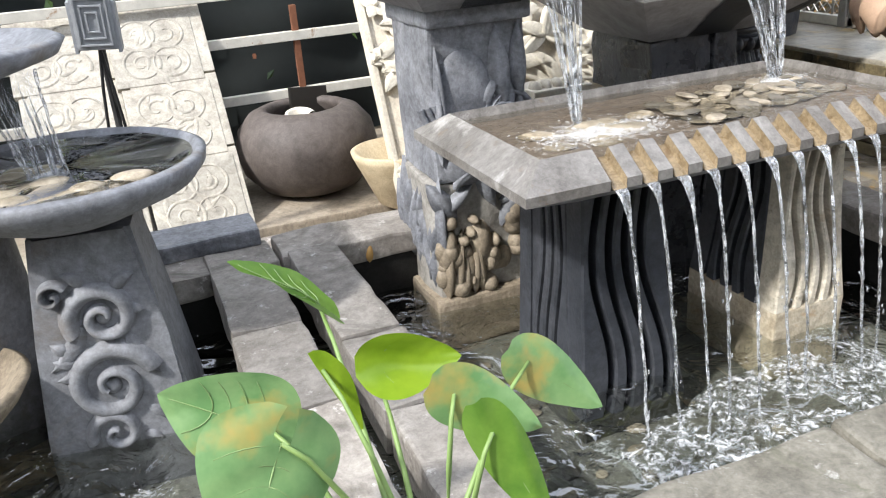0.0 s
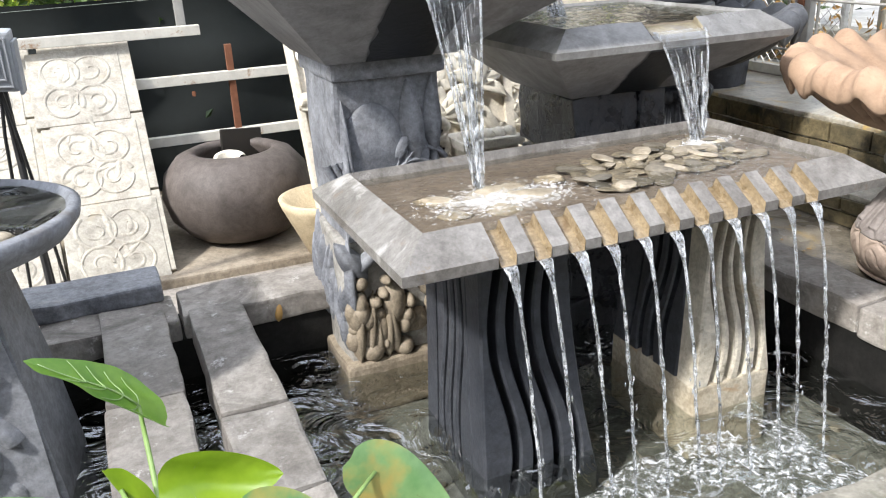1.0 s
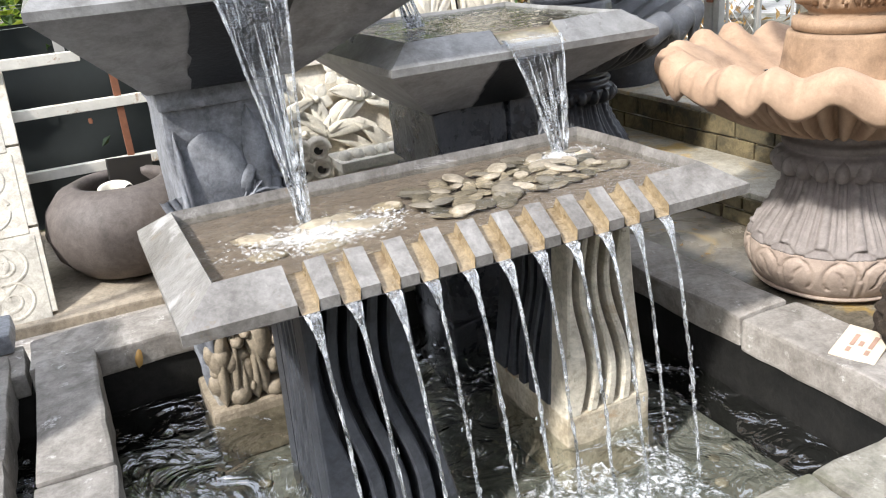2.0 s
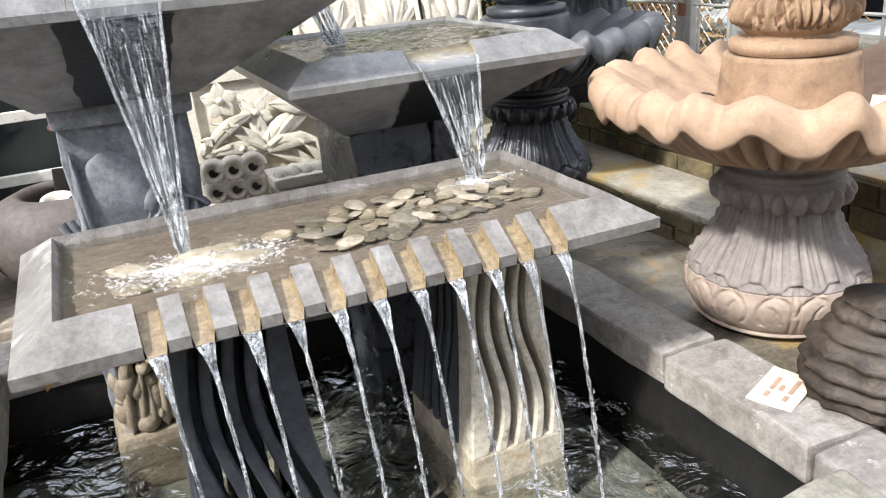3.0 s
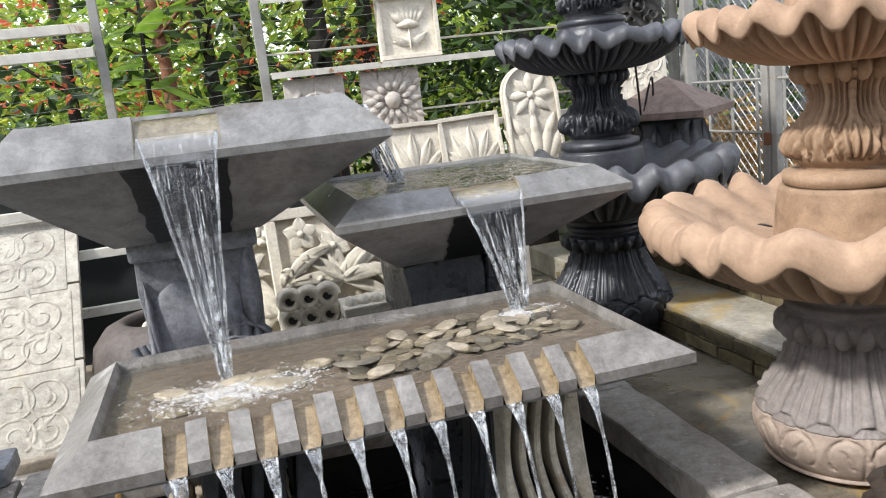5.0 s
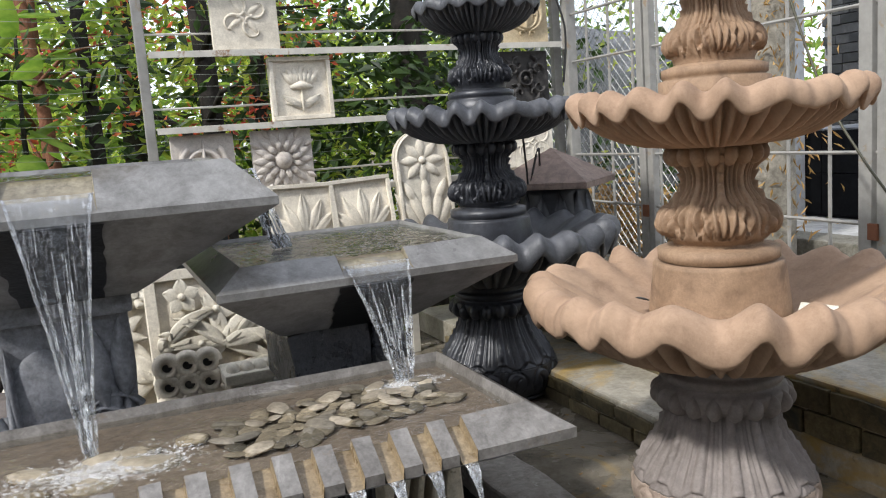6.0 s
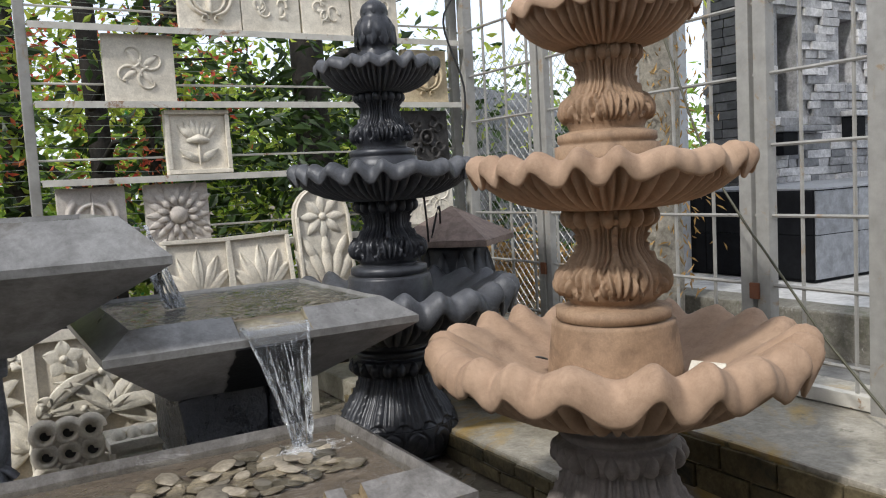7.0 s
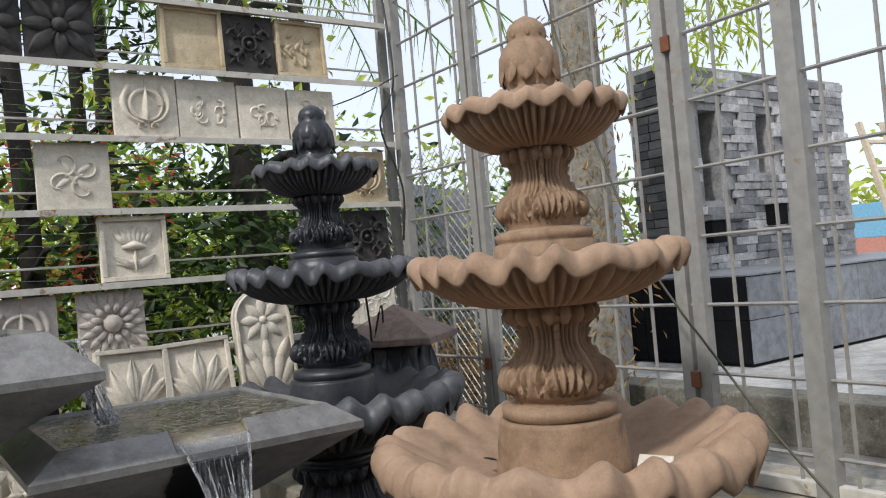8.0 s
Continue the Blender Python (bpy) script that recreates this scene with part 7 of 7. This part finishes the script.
    # banners
    for x, y, z, w, h, c in ((1.55, 7.0, 2.62, 0.7, 0.18, (0.05, 0.3, 0.1)), (1.6, 7.0, 2.25, 0.4, 0.5, (0.75, 0.55, 0.03)), (-1.0, 8.2, 1.7, 0.9, 0.5, (0.65, 0.1, 0.08))):
        bm = bmesh.new()
        box(bm, x - w / 2, x + w / 2, y, y + 0.03, z - h / 2, z + h / 2, 0.004)
        box(bm, x - w / 2, x - w / 2 + 0.03, y + 0.031, y + 0.06, -0.05, z, 0.0)
        solid("banner", bm, plain("banner_cloth", c, 0.8), "coloured banner on a pole beyond the shrubs", "banner")
    # old palm trunk and steel sheet beside the stone display
    bm = bmesh.new()
    tube(bm, [(3.3, 2.03, 0.5 + 0.5 * i) for i in range(9)], [0.13 + 0.008 * (i % 2) for i in range(9)], 14)
    op = thing("old_palm", "pale rough palm trunk hung with dry creeper", "tree")
    part("trunk", bm, M_PALMBARK, op, "", True)
    for i in range(30):
        bm = bmesh.new()
        a, z = rng.uniform(0, 6.28), rng.uniform(0.7, 4.2)
        petal(bm, Matrix.Translation((3.3 + 0.13 * math.cos(a), 2.03 + 0.13 * math.sin(a), z)) @ turn(a + math.pi / 2) @ Matrix.Rotation(math.radians(75), 4, "X"), rng.uniform(0.1, 0.2), 0.09, 0.02, 0.6)
        part("leaf_scar", bm, M_PALMBARK, op, "", True)
    me = leaf_cloud([((3.27, 1.98, 0.9 + 0.14 * i), (0.12, 0.12, 0.1), 60) for i in range(16)], 0.06, rng, 0.2, 0.8)
    me.materials.append(M_DRYLEAF)
    tagged(new("creeper", me), "dry hanging creeper round the palm trunk", "creeper", kind="stuff")
    me = leaf_cloud([((4.9 + rng.uniform(-0.5, 0.9), 2.2 + rng.uniform(-0.7, 0.5), 3.35 + rng.uniform(-0.2, 0.7)), (0.22, 0.22, 0.16), 90) for i in range(12)], 0.13, rng, 0.14, 0.6)
    me.materials.append(M_LEAFLIGHT)
    tagged(new("bamboo_leaves", me), "bright bamboo leaves hanging over the stone display", "bamboo", kind="stuff")


def fence():
    root = thing("fence_right", "white steel grid fence with hinged panels", "fence", kind="structure")
    for y, w, d in ((2.5, 0.06, 0.06), (1.845, 0.05, 0.05), (1.79, 0.04, 0.04), (0.58, 0.055, 0.05), (0.505, 0.055, 0.05), (0.06, 0.075, 0.06), (-0.55, 0.05, 0.05), (-1.2, 0.06, 0.06)):
        bm = bmesh.new()
        box(bm, 2.3 - d / 2, 2.3 + d / 2, y - w / 2, y + w / 2, 0.74, 4.2, 0.004)
        part("post", bm, M_STEEL, root)
    bm = bmesh.new()
    box(bm, 2.28, 2.32, -1.5, 2.5, 0.75, 0.8, 0.004)
    part("base_rail", bm, M_RAIL, root, "rust-streaked base rail")
    for i in range(12):
        bm = bmesh.new()
        z = 0.885 + 0.257 * i
        tube(bm, [(2.3, -1.5, z), (2.3, 2.5, z)], 0.0075, 6)
        part("bar", bm, M_STEEL, root)
    for i in range(20):
        y = 2.33 - 0.197 * i
        bm = bmesh.new()
        tube(bm, [(2.305, y, 0.8), (2.305, y, 4.1)], 0.0075, 6)
        part("bar", bm, M_STEEL, root)
    for y in (1.82, 0.54):
        for z in (1.12, 2.4):
            bm = bmesh.new()
            box(bm, 2.262, 2.274, y - 0.02, y + 0.02, z - 0.03, z + 0.03, 0.003)
            part("hinge", bm, M_RUST, root, "rusty hinge")
    # chain-link behind
    root = thing("chain_link_fence", "grey chain-link wire behind the grid fence", "fence")
    bm = bmesh.new()
    h = 0.062
    for k in range(84):
        for s in (1, -1):
            pts, y0 = [], 0.1 + h * k
            zz = 0.62
            y = y0
            L = 1.75
            a0, a1 = (y0, y0 + s * L)
            lo, hi = 1.87, 3.4
            p, q = Vector((2.62, a0, 0.62)), Vector((2.62, a1, 0.62 + L))
            t0, t1 = 0.0, 1.0
            for bound, sign in ((lo, 1), (hi, -1)):
                if abs(q.y - p.y) > 1e-6:
                    t = (bound - p.y) / (q.y - p.y)
                    if sign * (p.y - bound) < 0:
                        t0 = max(t0, t)
                    if sign * (q.y - bound) < 0:
                        t1 = min(t1, t)
            if t1 > t0:
                tube(bm, [p.lerp(q, t0), p.lerp(q, t1)], 0.0022, 4, False)
    part("mesh", bm, M_WIRE, root, "woven wire mesh")
    for y in (1.87, 3.4):
        bm = bmesh.new()
        tube(bm, [(2.64, y, 0.5), (2.64, y, 2.5)], 0.02, 8)
        part("pole", bm, M_WIRE, root)
    # loose cables in the corner and down the fence
    for pts, r, mat, lab in ((((2.2, 2.45, 3.3), (2.18, 2.35, 2.7), (2.1, 2.4, 2.45), (2.2, 2.38, 2.1), (2.19, 2.4, 1.8)), 0.006, M_CABLE, "black cable looped in the fence corner"),
                             (((1.55, 1.75, 1.62), (1.62, 1.85, 1.4), (1.66, 1.9, 1.3), (1.72, 1.9, 1.47), (1.8, 2.05, 1.2)), 0.005, M_CABLE, "black cable hanging from the dark fountain"),
                             (((2.1, 1.02, 2.75), (2.1, 0.89, 2.36), (2.1, 0.74, 1.95), (2.1, 0.6, 1.62), (2.1, 0.45, 1.4), (2.1, 0.349, 1.277), (2.1, 0.164, 1.05), (2.1, 0.065, 0.944), (2.1, -0.12, 0.76)), 0.0045, M_HOSE, "yellow-black cable trailing along the fence"),
                             (((2.26, 2.42, 2.75), (2.0, 2.52, 2.62), (1.6, 2.57, 2.5), (1.4, 2.6, 2.55)), 0.004, M_CABLE, "thin cable strung along the rack")):
        bm = bmesh.new()
        pv = [Vector(p) for p in pts]
        fine = []
        for i in range(len(pv) - 1):
            p0, p1, p2, p3 = pv[max(i - 1, 0)], pv[i], pv[i + 1], pv[min(i + 2, len(pv) - 1)]
            for s in range(6):
                t = s / 6
                fine.append(0.5 * ((2 * p1) + (p2 - p0) * t + (2 * p0 - 5 * p1 + 4 * p2 - p3) * t * t + (3 * p1 - p0 - 3 * p2 + p3) * t ** 3))
        fine.append(pv[-1])
        tube(bm, fine, r, 6)
        solid("cable", bm, mat, lab, "cable", smooth=True)


def stone_display():
    """The slate-clad water wall beyond the fence and the tiled plinth before it."""
    root = thing("slate_wall", "slate-clad display wall with two niches", "wall", at=Matrix.Translation((5.5, 3.18, 0.8)))
    W, H, D = 2.95, 2.48, 0.42
    holes = [(0.46, 0.72, 1.24, 2.08), (1.33, 1.56, 1.5, 2.08)]
    xs = [0, 0.46, 0.72, 1.33, 1.56, W]
    for a in ((0, 0.46, 0, H), (0.46, 0.72, 0, 1.24), (0.46, 0.72, 2.08, H), (0.72, 1.33, 0, H), (1.33, 1.56, 0, 1.5), (1.33, 1.56, 2.08, H), (1.56, W, 0, H)):
        bm = bmesh.new()
        box(bm, a[0] + 0.001, a[1] - 0.001, 0.02, D, a[2], a[3])
        part("wall", bm, M_SLATE, root)
    for a, b, c in ((0.3, 0.95, 1.05), (1.28, 1.9, 1.18)):
        bm = bmesh.new()
        box(bm, a, b, -0.16, -0.02, c, c + 0.05, 0.01)
        part("ledge", bm, M_SLATE, root, "projecting slate ledge")
        # solid near-black block paints the shade of a hollow below the ledge
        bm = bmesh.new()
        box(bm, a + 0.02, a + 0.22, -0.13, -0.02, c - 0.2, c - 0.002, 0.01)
        part("bracket", bm, M_BLACKTILE_NICHE, root, "near-black block painted as the shaded hollow under the ledge")
    # niches closed by added near-black panels that paint their shade, with bare brick inside
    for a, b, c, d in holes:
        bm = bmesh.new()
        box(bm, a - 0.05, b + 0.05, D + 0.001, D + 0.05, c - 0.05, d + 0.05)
        part("niche_back", bm, M_BLACKTILE_NICHE, root)
        q = c
        while q < d - 0.05:
            bm = bmesh.new()
            box(bm, a + 0.01 + rnd(0, 0.015), a + 0.12, D - 0.16, D - 0.06 + rnd(0, 0.01), q + 0.003, q + 0.052, 0.003)
            part("brick", bm, M_REDBRICK, root)
            q += 0.056
    rng = random.Random(33)
    meshes = []
    for k in range(6):
        bm = bmesh.new()
        box(bm, 0.002, 0.12 + 0.045 * k, -0.014, 0.02, 0.002, 0.072, 0.004, None, 0.006)
        me = bpy.data.meshes.new("slate_piece")
        bm.to_mesh(me)
        bm.free()
        me.materials.append(M_SLATE)
        meshes.append((0.12 + 0.045 * k, me))
    z = 0.0
    while z < H - 0.09:
        x = -0.12 * rng.random()
        while x < W - 0.1:
            L, me = rng.choice(meshes)
            inside = any(x + L > a and x < b and z + 0.074 > c and z < d for a, b, c, d in holes)
            if x >= 0 and x + L <= W and not inside:
                ob = new("slate_piece", me)
                ob.parent = root
                ob.location = (x, rng.uniform(-0.018, 0.008), z)
            x += L
        z += 0.074
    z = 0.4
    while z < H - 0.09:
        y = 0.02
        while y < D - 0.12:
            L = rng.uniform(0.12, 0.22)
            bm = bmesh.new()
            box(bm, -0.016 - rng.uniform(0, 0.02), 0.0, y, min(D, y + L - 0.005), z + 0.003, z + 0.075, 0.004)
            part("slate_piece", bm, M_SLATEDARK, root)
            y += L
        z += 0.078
    root = thing("tiled_plinth", "low plinth clad in black and grey tiles", "plinth", at=Matrix.Translation((4.46, 1.82, 0.8)))
    bm = bmesh.new()
    box(bm, 0.0, 4.2, 0.0, 1.33, 0.0, 0.6, 0.003)
    part("body", bm, M_BLACKTILE_NICHE, root)
    for r in range(2):
        for i in range(9):
            bm = bmesh.new()
            box(bm, 0.004 + 0.46 * i, 0.458 + 0.46 * i, -0.012, -0.001, 0.02 + 0.29 * r, 0.305 + 0.29 * r, 0.002)
            part("tile", bm, M_GREYTILE, root)
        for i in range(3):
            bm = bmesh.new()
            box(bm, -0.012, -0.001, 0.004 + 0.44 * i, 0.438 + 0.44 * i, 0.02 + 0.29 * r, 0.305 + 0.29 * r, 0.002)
            part("tile", bm, M_BLACKTILE_NICHE, root)
    for i in range(9):
        bm = bmesh.new()
        box(bm, 0.0 + 0.46 * i, 0.456 + 0.46 * i, -0.02, 1.3, 0.602, 0.615, 0.002)
        part("tile", bm, M_GREYTILE, root)
    # steel sheet leaning at the wall
    bm = bmesh.new()
    box(bm, 4.0, 4.35, 2.75, 2.78, 0.8, 2.75, 0.004, None)
    solid("steel_sheet", bm, M_LAMPBOX, "grey steel sheet standing beside the slate wall", "metal sheet")
    # kerb beyond the fence
    bm = bmesh.new()
    rough_block(bm, 3.6, 3.85, -6.0, 4.5, 0.54, 0.8, 0.2, 0.01, 0.015)
    solid("kerb", bm, M_MOSS, "dark weathered kerb beyond the fence", "kerb", kind="structure")
    # a low house far beyond, with a blue and a red band
    house = thing("far_building", "low white building with blue and red bands far off", "building")
    for nm, z0, z1, mt in (("wall", 0.5, 1.2, M_CREAM), ("red_band", 1.201, 1.55, plain("red_paint", (0.45, 0.2, 0.15), 0.6)), ("blue_band", 1.551, 2.2, plain("blue_paint", (0.16, 0.36, 0.5), 0.6))):
        bm = bmesh.new()
        box(bm, 15, 20, 5, 8.5, z0, z1, 0.01)
        part(nm, bm, mt, house)
    # ladder leaning at the plinth
    lad = thing("ladder", "pale wooden ladder leaning beside the slate wall", "ladder", at=pose(8.75, 2.6, 0.8, -14, 0, -8))
    for sx in (-0.2, 0.2):
        bm = bmesh.new()
        box(bm, sx - 0.025, sx + 0.025, -0.03, 0.03, 0.0, 2.1, 0.005)
        part("rail", bm, M_BOARD, lad)
    for q in range(6):
        bm = bmesh.new()
        box(bm, -0.174, 0.174, -0.02, 0.02, 0.25 + 0.32 * q, 0.29 + 0.32 * q, 0.004)
        part("rung", bm, M_BOARD, lad)


def enclosure():
    """Plain unseen walls, added behind and left of the camera to hold back light."""
    bm = bmesh.new()
    box(bm, -5.2, 4.0, -4.3, -4.0, -0.02, 3.4, 0.01)
    solid("light_block_behind", bm, M_YARD, "unseen grey wall added behind the camera to cut front light", "wall", kind="structure")
    bm = bmesh.new()
    box(bm, -5.2, -4.9, -3.99, 3.0, -0.02, 3.0, 0.01)
    solid("light_block_left", bm, M_POOLFLOOR, "unseen grey wall added on the left to cut side light", "wall", kind="structure")


setting()
copings()
water_table()
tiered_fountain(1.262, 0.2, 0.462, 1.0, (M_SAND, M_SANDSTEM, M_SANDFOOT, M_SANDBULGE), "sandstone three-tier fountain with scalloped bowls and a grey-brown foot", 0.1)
tiered_fountain(1.27, 1.57, 0.462, 1.03, (M_CHARDUST, M_CHAR, M_CHAR, M_CHAR), "charcoal grey three-tier fountain with scalloped bowls", 0.3)
rack()
low_things()
left_fountain()
arum()
fence()
stone_display()
background()
enclosure()
